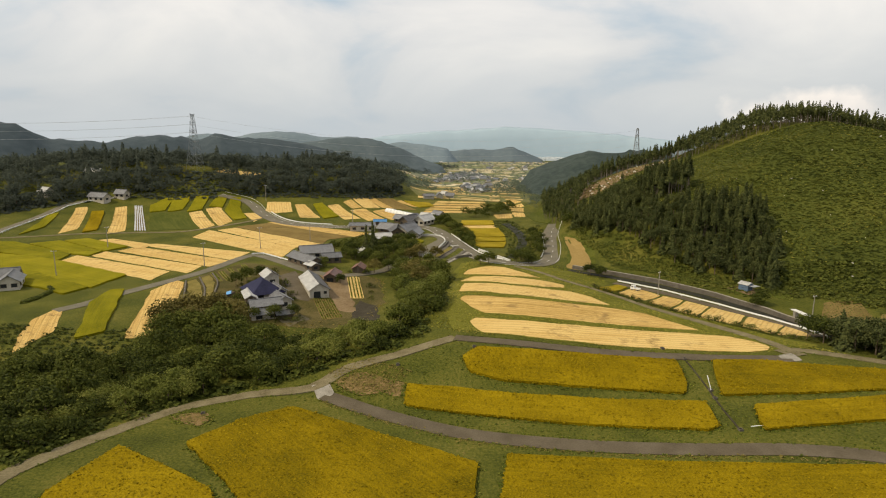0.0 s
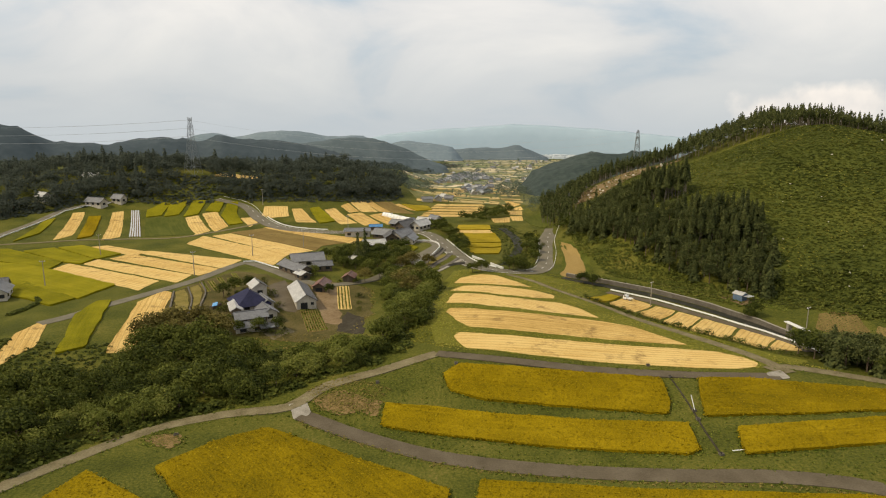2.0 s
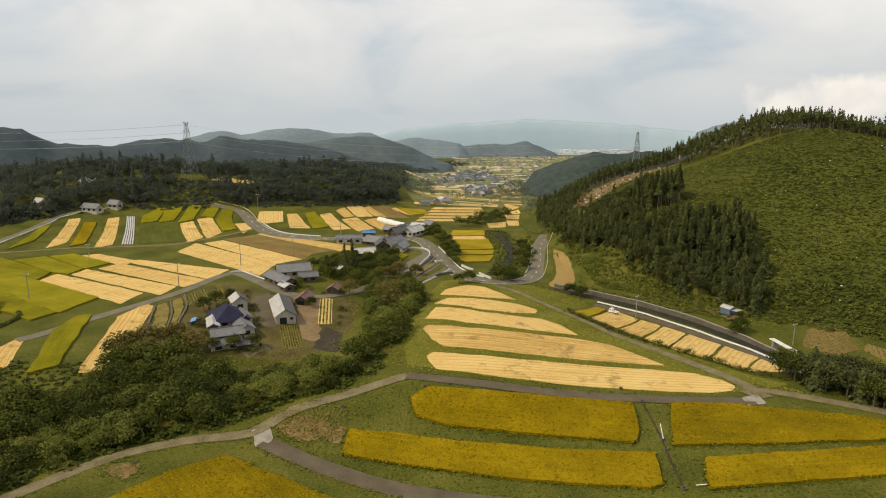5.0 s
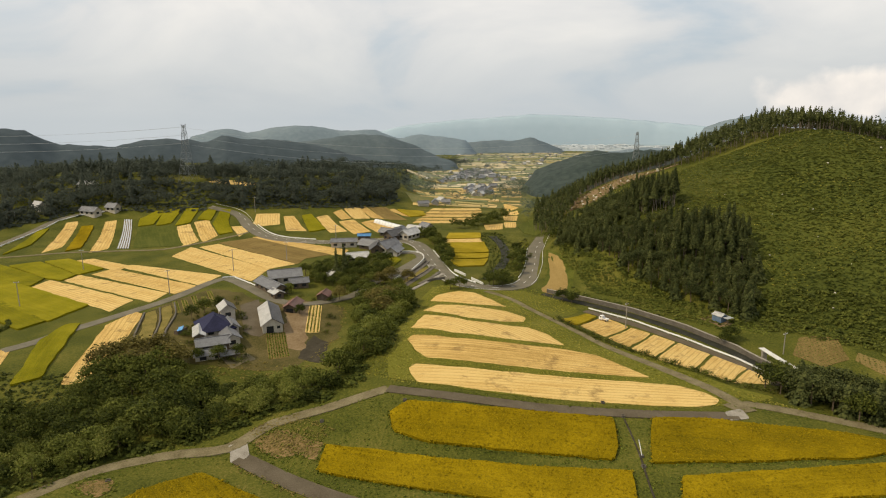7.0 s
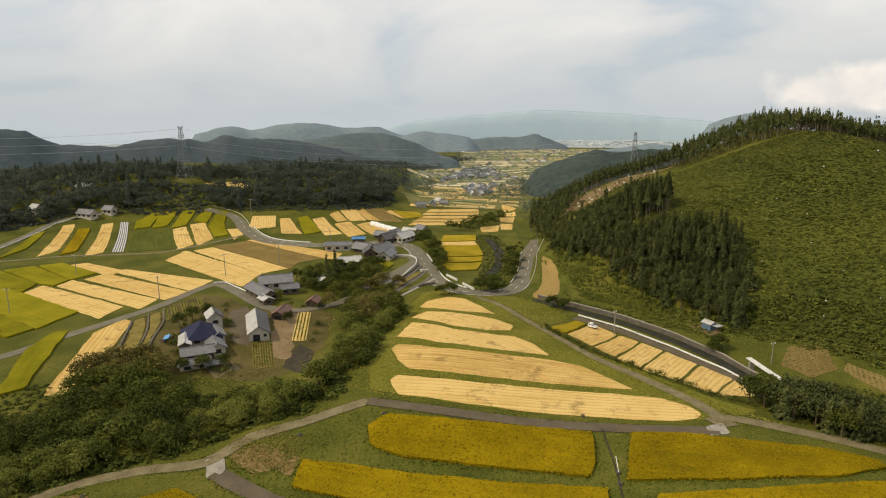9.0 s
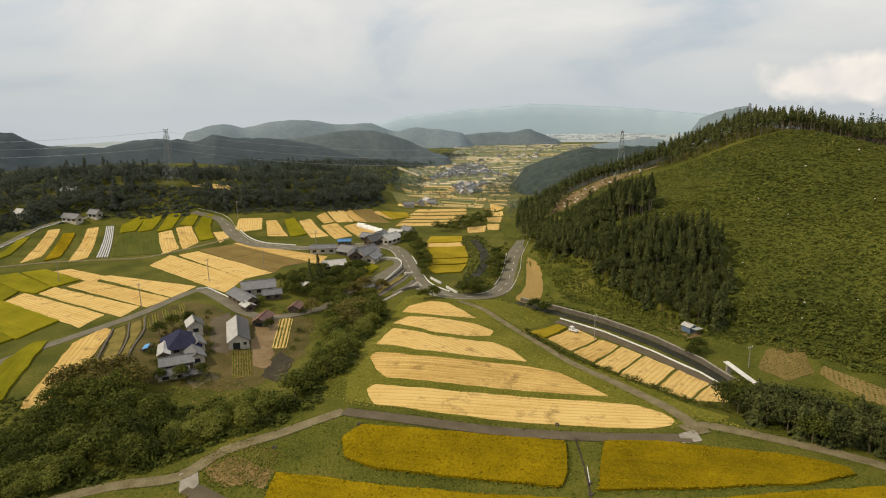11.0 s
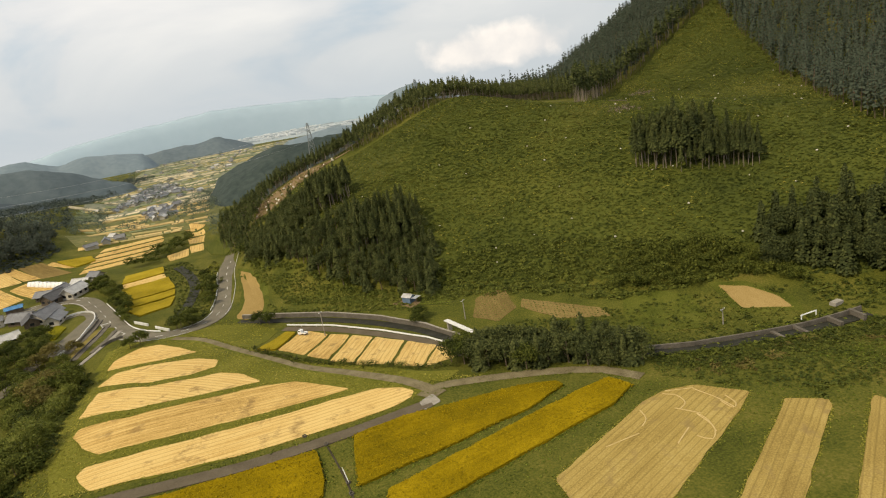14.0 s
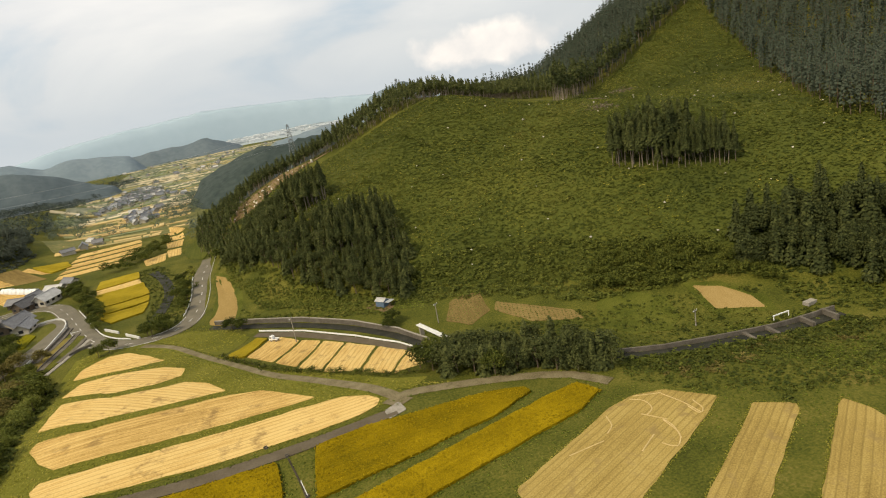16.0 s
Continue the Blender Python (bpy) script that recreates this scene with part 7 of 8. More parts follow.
for x, y in ((110.9, 191), (113.2, 176.5)):
    block("pier", (1.2, 1.2, 3.2), (x, y, land(112, 184) + 1.1), CONCRETE, slabm)


def utility_pole(x, y, height=9.5, turn=0.0, steps=True):
    root = tagged(new("utility_pole"), "grey concrete utility pole with a cross arm", "utility pole", "utility poles")
    root.matrix_world = pose(x, y, land(x, y), 0, 0, turn)
    bm = bmesh.new()
    bmesh.ops.create_cone(bm, segments=8, radius1=0.19, radius2=0.11, depth=height + 1, cap_ends=True)
    bmesh.ops.translate(bm, vec=(0, 0, (height - 1) / 2), verts=bm.verts)
    part("pole", bm, CONCRETE, root)
    block("cross_arm", (1.9, 0.12, 0.14), (0, 0, height - 0.5), STEEL, root)
    for dx in (-0.8, 0.0, 0.8):
        block("insulator", (0.12, 0.12, 0.25), (dx, 0, height - 0.3), WHITE, root)
    return Vector((x, y, land(x, y) + height - 0.3))


tops = [utility_pole(*p) for p in ((-140, 223, 10, 20), (-149.4, 277, 10, 10), (-93, 241, 10, 30), (-82, 279, 10, 30), (-64, 300, 9, 20), (76.5, 217.5, 9, 45), (118.4, 194.8, 7, 30), (-112, 398, 10, 0), (-50, 346, 9, 0), (170, 137, 5, 10))]


def wire(name, a, b, sag, radius, mat, label):
    """A hanging wire."""
    n = 24
    pts = [a.lerp(b, k / n) - Vector((0, 0, sag * 4 * (k / n) * (1 - k / n))) for k in range(n + 1)]
    bm = bmesh.new()
    rows = []
    for p in pts:
        rows.append([bm.verts.new(p + Vector((0, radius * c, radius * s))) for c, s in ((1, 0), (-0.5, 0.87), (-0.5, -0.87))])
    for r0, r1 in zip(rows, rows[1:]):
        for k in range(3):
            bm.faces.new((r0[k], r0[(k + 1) % 3], r1[(k + 1) % 3], r1[k]))
    return tagged(mesh_object(name, bm, mat), label, "wire", "overhead wires")


for a, b in ((0, 2), (2, 3), (3, 4), (5, 6)):
    wire("utility_wire", tops[a], tops[b], 0.9, 0.025, RUBBER, "thin dark overhead wire between utility poles")


def strut(bm, a, b, r):
    a, b = Vector(a), Vector(b)
    way = (b - a).normalized()
    side = way.cross(Vector((0.3, 0.9, 0.1))).normalized() * r
    other = way.cross(side).normalized() * r
    lo = [bm.verts.new(a + s) for s in (side, other, -side, -other)]
    hi = [bm.verts.new(b + s) for s in (side, other, -side, -other)]
    for k in range(4):
        bm.faces.new((lo[k], lo[(k + 1) % 4], hi[(k + 1) % 4], hi[k]))


def pylon(x, y, z, height, turn, width):
    """A lattice pylon: four legs, bracing and arms."""
    root = tagged(new("pylon"), "tall grey steel lattice pylon of a power line", "pylon", "pylons")
    root.matrix_world = pose(x, y, z, 0, 0, turn)

    def half(t):
        return width / 2 * (1 - t) ** 1.15 + width * 0.055 + (0.03 * width if t > 0.7 else 0)

    corners = ((-1, -1), (1, -1), (1, 1), (-1, 1))
    levels = [0, 0.16, 0.3, 0.42, 0.53, 0.62, 0.70, 0.78, 0.86, 0.93, 1.0]
    for cx, cy in corners:
        bm = bmesh.new()
        for t0, t1 in zip(levels, levels[1:]):
            strut(bm, (cx * half(t0), cy * half(t0), t0 * height), (cx * half(t1), cy * half(t1), t1 * height), 0.12)
        part("leg", bm, PYLON_STEEL, root)
    for (ax, ay), (bx, by) in zip(corners, corners[1:] + corners[:1]):
        bm = bmesh.new()
        for t0, t1 in zip(levels, levels[1:]):
            strut(bm, (ax * half(t0), ay * half(t0), t0 * height), (bx * half(t1), by * half(t1), t1 * height), 0.06)
            strut(bm, (bx * half(t0), by * half(t0), t0 * height), (ax * half(t1), ay * half(t1), t1 * height), 0.06)
            strut(bm, (ax * half(t1), ay * half(t1), t1 * height), (bx * half(t1), by * half(t1), t1 * height), 0.06)
        part("bracing", bm, PYLON_STEEL, root)
    for t, reach in ((0.72, 0.36), (0.86, 0.30), (1.0, 0.24)):
        for s in (-1, 1):
            bm = bmesh.new()
            tip = (s * reach * width * 1.25, 0, t * height + 0.6)
            for cy in (-1, 1):
                strut(bm, (s * half(t), cy * half(t), t * height), tip, 0.11)
                strut(bm, (s * half(t), cy * half(t), t * height - 2.0), tip, 0.09)
            part("arm", bm, PYLON_STEEL, root)
    m = root.matrix_world
    return [m @ Vector((s * reach * width * 1.25, 0, t * height - 1)) for t, reach in ((0.72, 0.36), (0.86, 0.30), (1.0, 0.24)) for s in (-1, 1)]


west_arms = pylon(-168, 431, land(-168, 431) - 1, 38, 75, 8.0)
east_arms = pylon(139, 462, land(139, 462) - 2, 54 - land(139, 462) + 2, 80, 8.0)
pylon(222, 458, land(222, 458) - 1, 72 - land(222, 458), 80, 7.0)
for k in range(6):
    wire("power_line", west_arms[k], west_arms[k] + Vector((-420, 10, 14)), 12, 0.05, STEEL, "thin grey power line hanging from the pylon")
    if k % 2 == 0:
        wire("power_line", west_arms[k], east_arms[k], 12, 0.045, STEEL, "thin grey power line hanging across the valley")


# ---------------------------------------------------------------- the small white truck
def truck(x, y, turn):
    root = tagged(new("pickup_truck"), "small white pickup truck parked at the field's edge", "truck")
    root.matrix_world = pose(x, y, land(x, y) + 0.15, 0, 0, turn)
    bm = bmesh.new()
    side = [(-0.72, 0.35), (0.72, 0.35), (0.72, 1.1), (0.42, 1.75), (-0.55, 1.8), (-0.72, 1.7)]
    rows = [[bm.verts.new((s * 0.72, 1.0 + u, v)) for u, v in side] for s in (-1, 1)]
    bm.faces.new(rows[0]), bm.faces.new(rows[1][::-1])
    for k in range(6):
        bm.faces.new((rows[0][k], rows[0][(k + 1) % 6], rows[1][(k + 1) % 6], rows[1][k]))
    bmesh.ops.recalc_face_normals(bm, faces=bm.faces[:])
    bmesh.ops.bevel(bm, geom=bm.edges[:], offset=0.05, segments=2, affect="EDGES")
    part("cab", bm, CARPAINT, root)
    block("windscreen", (1.25, 0.05, 0.55), (0, 1.62, 1.42), GLASS_DARK, root)
    for s in (-1, 1):
        block("side_window", (0.03, 0.75, 0.45), (s * 0.735, 0.95, 1.4), GLASS_DARK, root)
        block("headlight", (0.3, 0.05, 0.18), (s * 0.5, 1.745, 0.75), GLASS_DARK, root)
        block("bed_side", (0.06, 2.0, 0.35), (s * 0.7, -0.75, 0.85), CARPAINT, root)
    block("bed_floor", (1.4, 2.0, 0.12), (0, -0.75, 0.66), STEEL, root)
    block("tailgate", (1.4, 0.06, 0.35), (0, -1.73, 0.85), CARPAINT, root)
    for sx in (-1, 1):
        for v in (1.05, -1.1):
            bm = bmesh.new()
            bmesh.ops.create_cone(bm, segments=14, radius1=0.28, radius2=0.28, depth=0.16, cap_ends=True)
            bmesh.ops.rotate(bm, cent=(0, 0, 0), matrix=Matrix.Rotation(radians(90), 3, "Y"), verts=bm.verts)
            bmesh.ops.translate(bm, vec=(sx * 0.64, v, 0.28), verts=bm.verts)
            wheel = part("wheel", bm, RUBBER, root)
            bm = bmesh.new()
            bmesh.ops.create_cone(bm, segments=10, radius1=0.15, radius2=0.13, depth=0.05, cap_ends=True)
            bmesh.ops.rotate(bm, cent=(0, 0, 0), matrix=Matrix.Rotation(radians(90), 3, "Y"), verts=bm.verts)
            bmesh.ops.translate(bm, vec=(sx * 0.73, v, 0.28), verts=bm.verts)
            part("rim", bm, STEEL, wheel)


truck(70.6, 224.6, 40)
# ---------------------------------------------------------------- ditch, boxes and pipes between the near paddies
ditch_line = [(58.8, 146), (59.2, 138), (59.3, 131), (58.8, 124), (58.2, 114)]
ditch, _ = ribbon("ditch", ditch_line, 0.42, DARK_SOIL, lift=0.06)
tagged(ditch, "narrow dark irrigation ditch between the paddies", "ditch", kind="structure")
for x, y in ((58.8, 145.5), (59.5, 131.6), (59.1, 128.2), (58.2, 114.2), (55.3, 151.2), (8.0, 149.6), (-10.5, 142.5), (-49, 121)):
    box = tagged(new("valve_box"), "small open concrete water box beside a paddy", "water box", "water boxes")
    box.matrix_world = pose(x, y, land(x, y) + 0.1, 0, 0, 8) @ Matrix.Scale(0.65, 4)
    for s in (-1, 1):
        block("box_side", (0.14, 1.2, 0.8), (s * 0.55, 0, 0.1), DARKWALL, box)
        block("box_end", (1.0, 0.14, 0.8), (0, s * 0.55, 0.1), DARKWALL, box)
    block("box_floor", (0.95, 0.95, 0.1), (0, 0, -0.15), RUBBER, box)
pipe = mesh_object("water_pipe", bmesh.new(), WHITE)
bmp = bmesh.new()
strut(bmp, (59.6, 131.6, land(59.6, 131.6) + 0.2), (59.2, 133.2, land(59.6, 131.6) + 3.0), 0.09)
bmp.to_mesh(pipe.data)
tagged(pipe, "white plastic water pipe leaning over the ditch", "pipe")
pipe2 = mesh_object("water_pipe", bmesh.new(), WHITE)
bmp = bmesh.new()
strut(bmp, (60.5, 114.8, land(60, 115) + 0.5), (68.5, 115.6, land(68, 115) + 0.5), 0.1)
bmp.to_mesh(pipe2.data)
tagged(pipe2, "white plastic water pipe lying along a paddy", "pipe")
# pale wheel tracks curling over the harvested field
for line in ([(128, 115.4), (129.8, 113), (129, 109.7), (126.2, 108.4)], [(134.4, 112.7), (135.2, 107.1), (135, 102.2)], [(127.6, 105.1), (126.6, 99.8), (123.4, 97.1), (122, 99.6)], [(120, 113.5), (118.8, 110.3), (116.2, 108.6)], [(122.8, 102.6), (117.4, 100)], [(129.3, 115.9), (134.7, 113)], [(106.3, 107.8), (110.2, 107.5), (114.2, 107.2)], [(134.8, 105.6), (134.6, 102.3), (136.4, 103.1), (137.2, 106.6)], [(125.9, 109.5), (128.4, 104.7)], [(127.8, 105.3), (127.6, 102.3), (125.8, 98.4)]):
    t_, _ = ribbon("wheel_track", line, 0.26, STRAW, lift=0.17, depth=0.1, step=1.0)
    tagged(t_, "pale curling wheel track of straw on the stubble", "wheel track", kind="structure")
# ---------------------------------------------------------------- woods and hills beyond
WEST_WOOD = [(-420, 310), (-262, 325), (-246, 352), (-230, 374), (-196, 393), (-172, 393), (-138, 400), (-113, 406), (-82, 414), (-54, 428), (-38, 448), (-30, 470), (-34, 505), (-120, 505), (-240, 500), (-420, 470)]
west_shapes = [broad_shape(400 + k, h, w, 20, 11, 1.25) for k, (h, w) in enumerate(((9, 8), (11, 8.5), (8, 7.5)))] + [cedar_shape(410, 12, 6.4, 0.1, 11, 12, 1.3)]
far_shapes = [broad_shape(430 + k, h, w, 9, 5) for k, (h, w) in enumerate(((9, 8), (11, 8.5), (8, 7.5)))]
west_points = scatter(WEST_WOOD, 6.8, 71)
open_ground = (np.hypot(west_points[:, 0] + 140, (west_points[:, 1] - 438) * 1.6) > 15) & (np.hypot(west_points[:, 0] + 209, west_points[:, 1] - 386) > 9) & (line_distance(west_points[:, 0], west_points[:, 1], [(-170, 434), (-156, 402)])[0] > 8) & (np.hypot(west_points[:, 0] + 245, west_points[:, 1] - 380) > 9)
wood("west_wood", west_shapes, west_points[open_ground], 72, [WEST_LEAF, BARK], "dark mixed woods beyond the western fields", 0.75, 1.2)
WEST_FRONT = [(-300, 318), (-262, 322), (-243, 350), (-228, 370), (-196, 388), (-172, 389), (-138, 396), (-113, 402), (-82, 410), (-52, 424), (-34, 446), (-28, 470), (-40, 490), (-60, 456), (-90, 440), (-140, 432), (-200, 424), (-246, 400), (-280, 360)]
under = scatter(WEST_FRONT, 2.5, 771)
under = under[(np.hypot(under[:, 0] + 140, (under[:, 1] - 438) * 1.6) > 14) & (np.hypot(under[:, 0] + 204, under[:, 1] - 385) > 10)]
brush("wood_undergrowth", clear_of_roads(under), 772, WEST_LEAF, "dark tangled undergrowth at the edge of the western woods", 1.2, 3.0, 18, 0.34)
tagged(draped("stubble_field", [(-155, 432), (-126, 434), (-124, 442), (-152, 441)], STUBBLE, 0.2, 0.6, 4.0, 0.5, 3.0), "harvested pale field in a gap of the woods", "stubble field")


def ridge(name, profile, far, deep, mat, label, lumps=6.0, cell=7.0, eye=(20, 8, 66), base=-6.0, rough=1.0):
    """A ridge of hills: its crest given by heading and height angle, falling to the plain in front and behind."""
    az, el = np.array(profile).T
    n = max(30, int(radians(az[-1] - az[0]) * far / cell))
    a = np.radians(np.linspace(az[0], az[-1], n))
    e = np.interp(np.degrees(a), az, el)
    # uneven tree-clad crest
    e = e + np.array([rough * (0.11 * noise.noise((d * 0.9, far, 0)) + 0.06 * noise.noise((d * 3.1, far, 4)) + 0.03 * noise.noise((d * 9, far, 7))) for d in np.degrees(a)])
    steps = (0, 0.12, 0.24, 0.36, 0.48, 0.6, 0.72, 0.86, 1)
    verts, m = [], len(steps)
    for t in steps:
        d = far + deep * (t - 0.6)
        rise = math.sin(min(1.0, t / 0.6) * math.pi / 2) if t <= 0.6 else math.cos((t - 0.6) / 0.4 * math.pi / 2)
        for k in range(n):
            crest = eye[2] + far * math.tan(radians(e[k]))
            x, y = eye[0] + d * math.sin(a[k]), eye[1] + d * math.cos(a[k])
            bump = lumps * 1.5 * noise.noise((x * 0.009, y * 0.009, 8.0)) * (0.3 if t == 0.6 else 1.0) + lumps * noise.noise((x * 0.03, y * 0.03, 1.7)) * (1 if t < 0.99 else 0) * 0.8 + lumps * 0.7 * noise.noise((x * 0.16, y * 0.16, 5.0))
            side = min(1.0, k / 4, (n - 1 - k) / 4)
            verts.append((x, y, base + (crest - base + bump * (0.25 if t == 0.6 else 1.0) - lumps * 0.2) * rise * (0.25 + 0.75 * side)))
    i = np.arange(m * n).reshape(m, n)
    faces = np.stack([i[:-1, :-1].ravel(), i[:-1, 1:].ravel(), i[1:, 1:].ravel(), i[1:, :-1].ravel()], 1)
    return tagged(array_object(name, verts, faces, mat, True), label, "hills", kind="structure")


EYE_MID = (24, 10, 68.6)
ridge("hills_near", [(-48, -0.6), (-39, -0.8), (-37.1, -1.1), (-35.7, -1.3), (-34, -2.1), (-31.8, -2.3), (-29.6, -2.5), (-28.1, -2.1), (-26.9, -1.9), (-24.3, -2.0), (-23, -2.3), (-21.4, -1.7), (-19.8, -2.0), (-16.6, -2.2), (-13.7, -2.7), (-10.8, -3.5), (-8.6, -4.2), (-6.8, -4.8), (-5.4, -5.4)], 760, 160, HAZE_NEAR, "haze-tinted dark wooded hills beyond the western woods", eye=EYE_MID)
ridge("hills_near", [(-19, -3.2), (-17.6, -2.7), (-13.7, -2.2), (-9.7, -1.8), (-7.8, -2.0), (-5.4, -2.7), (-3.6, -3.5), (-1.6, -4.3), (0.2, -5.4)], 980, 180, HAZE_WEST, "haze-tinted dark wooded hills closing the valley's western side", eye=EYE_MID, base=-45)
ridge("hills_far", [(-26, -2.4), (-23.9, -1.8), (-22.5, -1.4), (-20.9, -1.2), (-19.4, -1.6), (-17.5, -1.2), (-15.6, -1.0), (-13.8, -1.1), (-11.7, -1.5), (-8.7, -1.4), (-6.8, -2.2), (-4.5, -1.9), (-1.7, -2.2), (0.3, -2.6), (1.5, -3.2)], 1650, 240, HAZE_MID, "hills far beyond the valley, tinted pale blue-grey for haze", lumps=6.0, cell=14, eye=EYE_MID, base=-80)
ridge("hills_near", [(-3.0, -3.6), (-1.7, -2.8), (1.3, -2.4), (3.3, -2.5), (5.5, -2.2), (7.0, -2.8), (8.2, -3.3), (9.6, -4.0)], 1800, 260, HAZE_FOOT, "haze-tinted wooded hill beyond the far village", lumps=8.0, cell=12, eye=EYE_MID, base=-60)
ridge("hills_near", [(3.4, -6.1), (5.0, -5.3), (6.4, -4.7), (7.8, -4.2), (9.2, -3.7), (10.7, -3.3), (12.6, -3.5), (16.4, -3.1), (20, -3.5)], 620, 170, HAZE_SPUR, "dark, slightly haze-tinted wooded spur reaching into the valley", eye=EYE_MID, base=-20)
ridge("hills_far", [(9.2, -4.2), (11.0, -3.5), (14.8, -3.0), (17.5, -3.2), (22, -3.0), (23.2, -2.4), (25.5, -3.0)], 1500, 200, HAZE_MID, "hills behind the wooded spur, tinted pale blue-grey for haze", lumps=5.0, cell=12, eye=EYE_MID, base=-50)
ridge("mountains_far", [(-30, -3.0), (-20, -2.3), (-8.7, -1.7), (-5.7, -1.1), (-2.0, -0.7), (1.3, -0.5), (5.0, -0.2), (8.2, -0.3), (12.9, -0.6), (17.5, -1.0), (30, -2.3)], 4300, 260, HAZE_FAR, "faint mountains tinted blue for the haze", lumps=10.0, cell=40, eye=EYE_MID, base=-330, rough=0.6)
ridge("mountains_far", [(18.5, -1.8), (20.4, -1.0), (21.6, -0.6), (22.9, -0.4), (24.2, -1.0), (26, -2.0)], 1400, 150, HAZE_MID, "small peak behind the hill, tinted blue-grey for haze", lumps=4.0, cell=10, eye=EYE_MID)
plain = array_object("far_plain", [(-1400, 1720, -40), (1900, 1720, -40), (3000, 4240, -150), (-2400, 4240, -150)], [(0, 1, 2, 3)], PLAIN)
tagged(plain, "haze-tinted plain with fields and a pale town beyond the valley", "plain", kind="structure")
rng_t = np.random.default_rng(79)
town_v, town_f = [], []
for k in range(220):
    y = rng_t.uniform(2300, 4100)
    x = y * rng_t.normal(0.19, 0.055)
    z = -40 - (y - 1720) * 110 / 2520
    w, d, h = rng_t.uniform(8, 42), rng_t.uniform(8, 24), rng_t.uniform(4, 9)
    base = len(town_v)
    town_v += [(x + sx * w / 2, y + sy * d / 2, z + hz) for hz in (-1, h) for sx, sy in ((-1, -1), (1, -1), (1, 1), (-1, 1))]
    town_f += [(base + 4, base + 5, base + 6, base + 7)] + [(base + j, base + (j + 1) % 4, base + 4 + (j + 1) % 4, base + 4 + j) for j in range(4)]
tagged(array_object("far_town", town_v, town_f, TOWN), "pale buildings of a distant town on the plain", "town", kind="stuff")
# ---------------------------------------------------------------- the far valley: fields, houses and trees
rng_v = np.random.default_rng(80)
VALE_Y = [470, 540, 620, 800, 1157, 1500, 1800]


def valley(u, v):
    """Plan point of the far valley: u from its near end to its far end, v across."""
    y = 472 + 1250 * u
    mid = np.interp(y, VALE_Y, [26, 24, 22, 34, 92, 150, 210])
    half = np.interp(y, VALE_Y, [34, 44, 62, 82, 125, 160, 190])
    return float(mid + half * v), float(y)


for start, stop, m, lab in ((0.0, 0.125, NEAR_FLOOR, "olive grass banks between the plots of the valley"), (0.125, 1.0, HAZE_FLOOR, "patchy straw and olive floor of the far valley, haze-paled")):
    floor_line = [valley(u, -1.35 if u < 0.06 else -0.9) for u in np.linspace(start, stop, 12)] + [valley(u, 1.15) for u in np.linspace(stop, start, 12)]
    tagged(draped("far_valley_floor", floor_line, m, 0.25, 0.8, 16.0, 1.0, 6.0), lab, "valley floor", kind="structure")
far_rows = 64
verts_by = {"near_straw": [], "straw": [], "gold": [], "green": []}
for r in range(far_rows):
    u0, u1 = (r / far_rows) ** 1.25, ((r + 0.78) / far_rows) ** 1.25
    cuts = np.sort(rng_v.uniform(-1.1, 1.05, 7 if u0 < 0.125 else 10))
    for v0, v1 in zip(cuts, cuts[1:]):
        if v1 - v0 < 0.06 or rng_v.random() < 0.25:
            continue
        kind = rng_v.choice(["near_straw", "near_straw", "near_straw", "near_straw", "gold", "green"] if u0 < 0.125 else ["straw", "straw", "straw", "gold", "green", "green", "green"])
        skew = rng_v.uniform(-0.004, 0.004)
        corners = [valley(u0 + skew, v0 + 0.015), valley(u0, v1 - 0.015), valley(u1, v1 - 0.015), valley(u1 + skew, v0 + 0.015)]
        verts_by[kind].append([(x, y, land(x, y) + 0.6) for x, y in corners])
for kind, m, lab in (("near_straw", NEAR_STRAW, "long pale harvested strips before the village"), ("straw", HAZE_STRAW, "patchwork of haze-paled harvested paddies far down the valley"), ("gold", HAZE_GOLD, "patchwork of haze-paled golden paddies far down the valley"), ("green", HAZE_GREEN, "patchwork of haze-paled green plots far down the valley")):
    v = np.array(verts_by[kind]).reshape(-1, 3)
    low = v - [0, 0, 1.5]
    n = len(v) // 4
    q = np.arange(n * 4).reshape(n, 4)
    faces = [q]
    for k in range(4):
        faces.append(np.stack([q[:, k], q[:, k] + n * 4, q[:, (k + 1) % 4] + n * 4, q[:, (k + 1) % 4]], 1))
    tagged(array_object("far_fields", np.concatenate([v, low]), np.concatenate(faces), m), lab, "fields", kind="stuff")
far_green = [(57, 405), (73, 402), (70, 378), (60, 362), (54, 372), (52, 392)]
tagged(draped("meadow", far_green, LAWN, 0.2, 0.6, 4.0, 0.8, 7.0), "bright green meadow beside the climbing road", "meadow")
VILLAGE = [(-16, 672), (-3, 800), (28, 960), (56, 880), (50, 765), (4, 730)]
HAMLET = [(12, 590), (20, 665), (44, 655), (44, 575), (26, 548)]
homes = [tuple(p) for p in scatter(VILLAGE, 9.2, 90)] + [tuple(p) for p in scatter(HAMLET, 10.5, 91)][:40] + [(-3, 474), (5, 481), (-11, 464), (1, 490)]
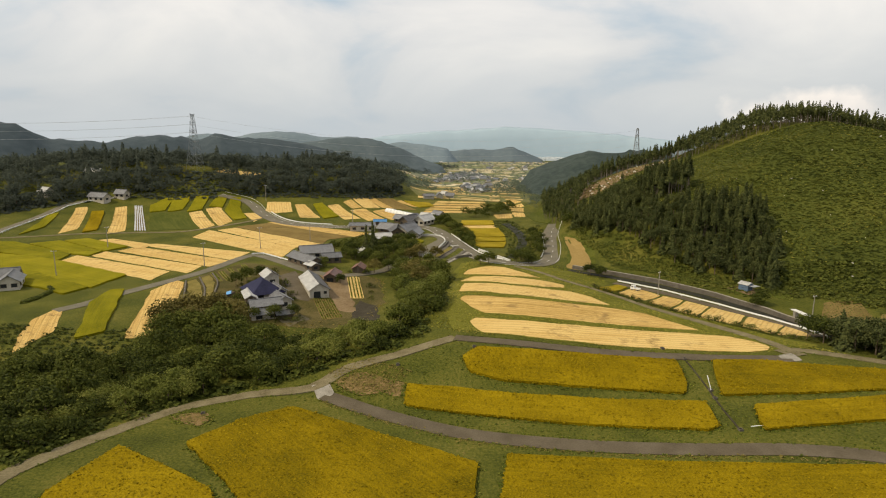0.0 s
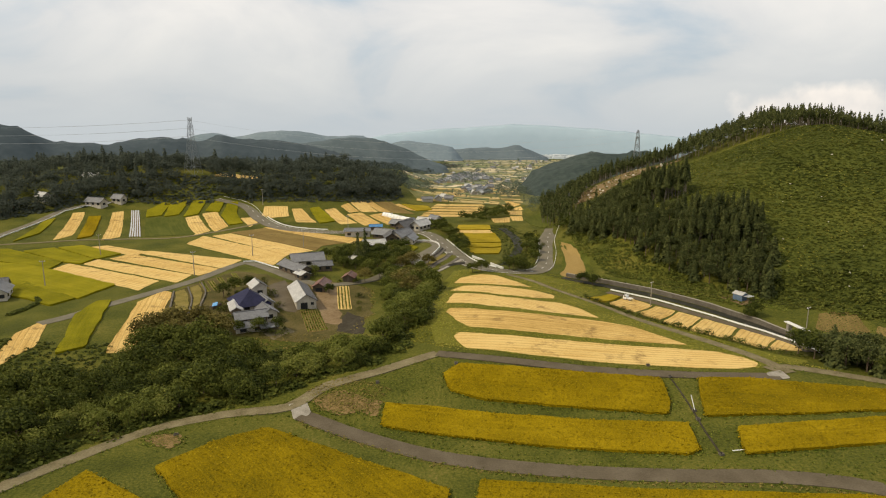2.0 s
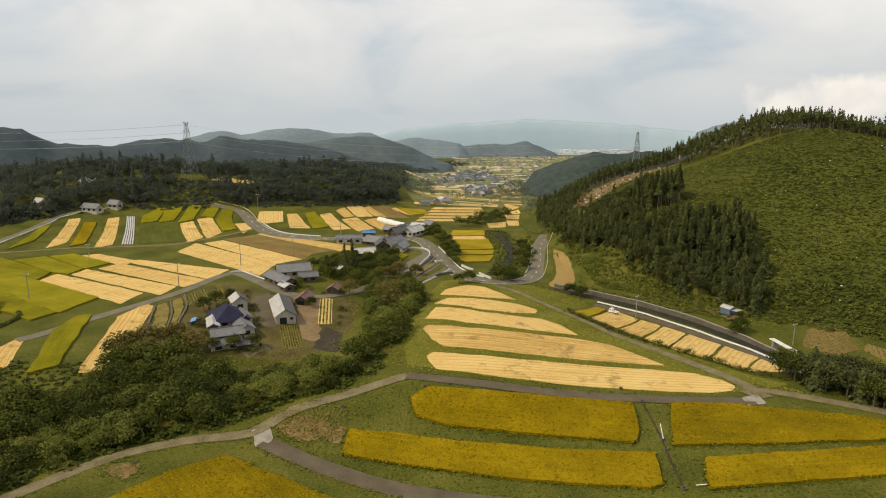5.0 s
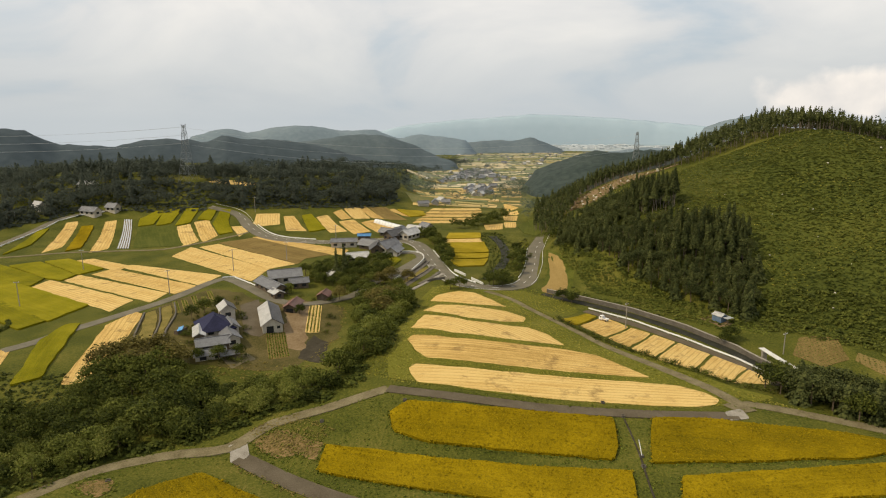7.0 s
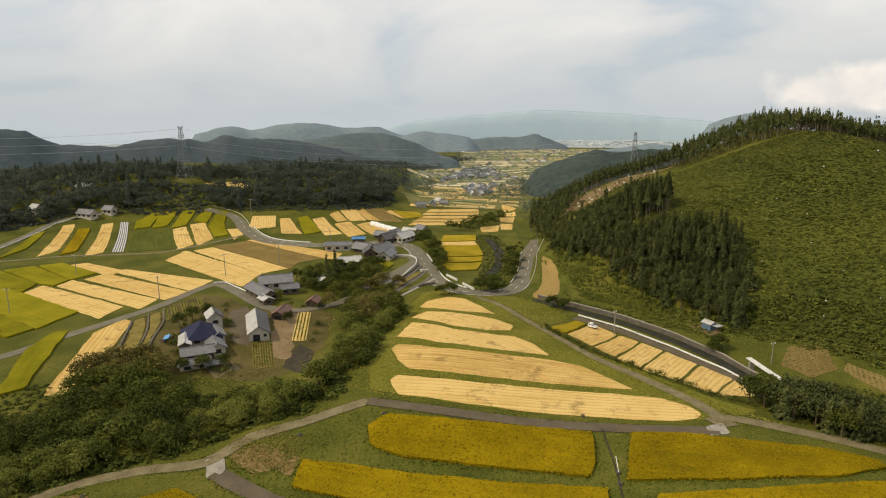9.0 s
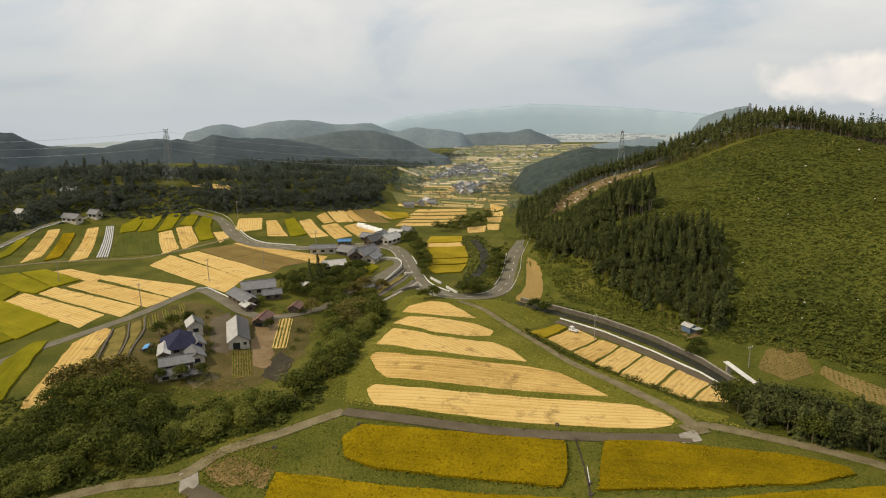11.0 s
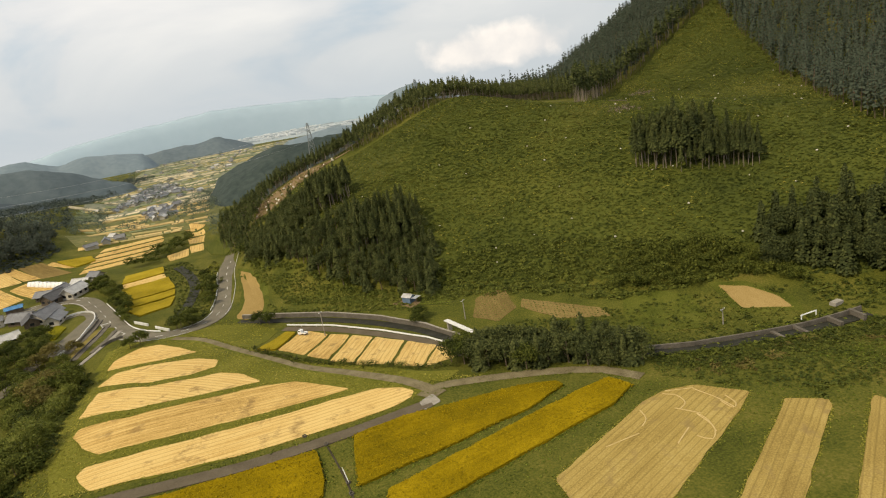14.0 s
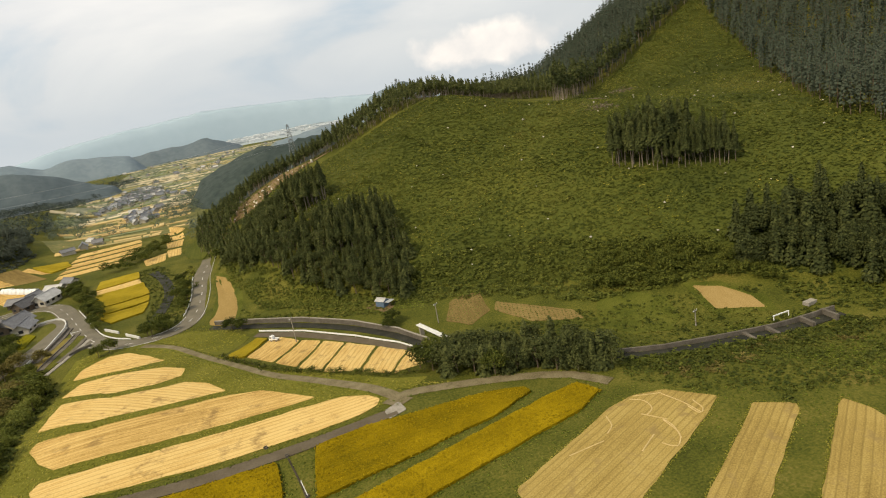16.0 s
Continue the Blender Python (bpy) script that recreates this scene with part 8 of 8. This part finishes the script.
homes += [valley(rng_v.uniform(0.1, 0.95), rng_v.uniform(-1, 1)) for _ in range(46)]
for x, y in homes[:230]:
    house("village_house", x, y, rng_v.uniform(0, 180), rng_v.uniform(3.8, 5.2), rng_v.uniform(5, 8.2), 2.6, rng_v.uniform(3.8, 4.6), [FAR_ROOF, FAR_ROOF, ROOF_LIGHT, ROOF_GREY][rng_v.integers(4)], PLASTER, "small grey-roofed house of the distant village", group="houses of the far village", windows=False)
far_trees = [valley(rng_v.uniform(0.02, 1.0), rng_v.uniform(-1.2, 1.1)) for _ in range(620)]
far_trees += [tuple(p) for p in scatter(VILLAGE, 13.0, 92)]
wood("far_trees", far_shapes, np.array(far_trees), 82, [HAZE_LEAF, BARK], "scattered trees among the far valley's fields", 0.4, 0.8)
for outline, seed in (([(44, 574), (54, 515), (71, 536), (84, 620), (92, 700), (74, 712), (54, 648)], 93), ([(-44, 622), (-18, 720), (-11, 612), (-33, 560)], 94), ([(-110, 640), (-52, 620), (-34, 472), (-56, 443), (-90, 470)], 95), ([(61, 484), (74, 486), (84, 430), (66, 396), (56, 408)], 96)):
    wood("valley_wood", far_shapes, scatter(outline, 6.0, seed), seed + 10, [HAZE_LEAF, BARK], "dark broadleaf wood on the far valley floor", 0.4, 0.75)
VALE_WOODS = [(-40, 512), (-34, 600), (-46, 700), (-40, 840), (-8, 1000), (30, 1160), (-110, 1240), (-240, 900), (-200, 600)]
wood("valley_wood", far_shapes, scatter(VALE_WOODS, 7.6, 97), 98, [VALE_LEAF, BARK], "haze-tinted broadleaf woods along the western side of the valley", 0.6, 1.0)
# roadside and stream trees beyond the golden paddies
wood("stream_trees", west_shapes[:3], scatter([(13, 384), (27, 378), (46, 408), (48, 450), (41, 430), (33, 412), (18, 396)], 4.6, 83), 84, [LEAF, BARK], "broadleaf trees along the stream beyond the paddies", 0.4, 0.7)
wood("stream_trees", west_shapes[:3], scatter([(62, 352), (72, 356), (70, 330), (64, 322)], 5.0, 87), 88, [LEAF, BARK], "broadleaf trees beside the climbing road", 0.6, 1.0)
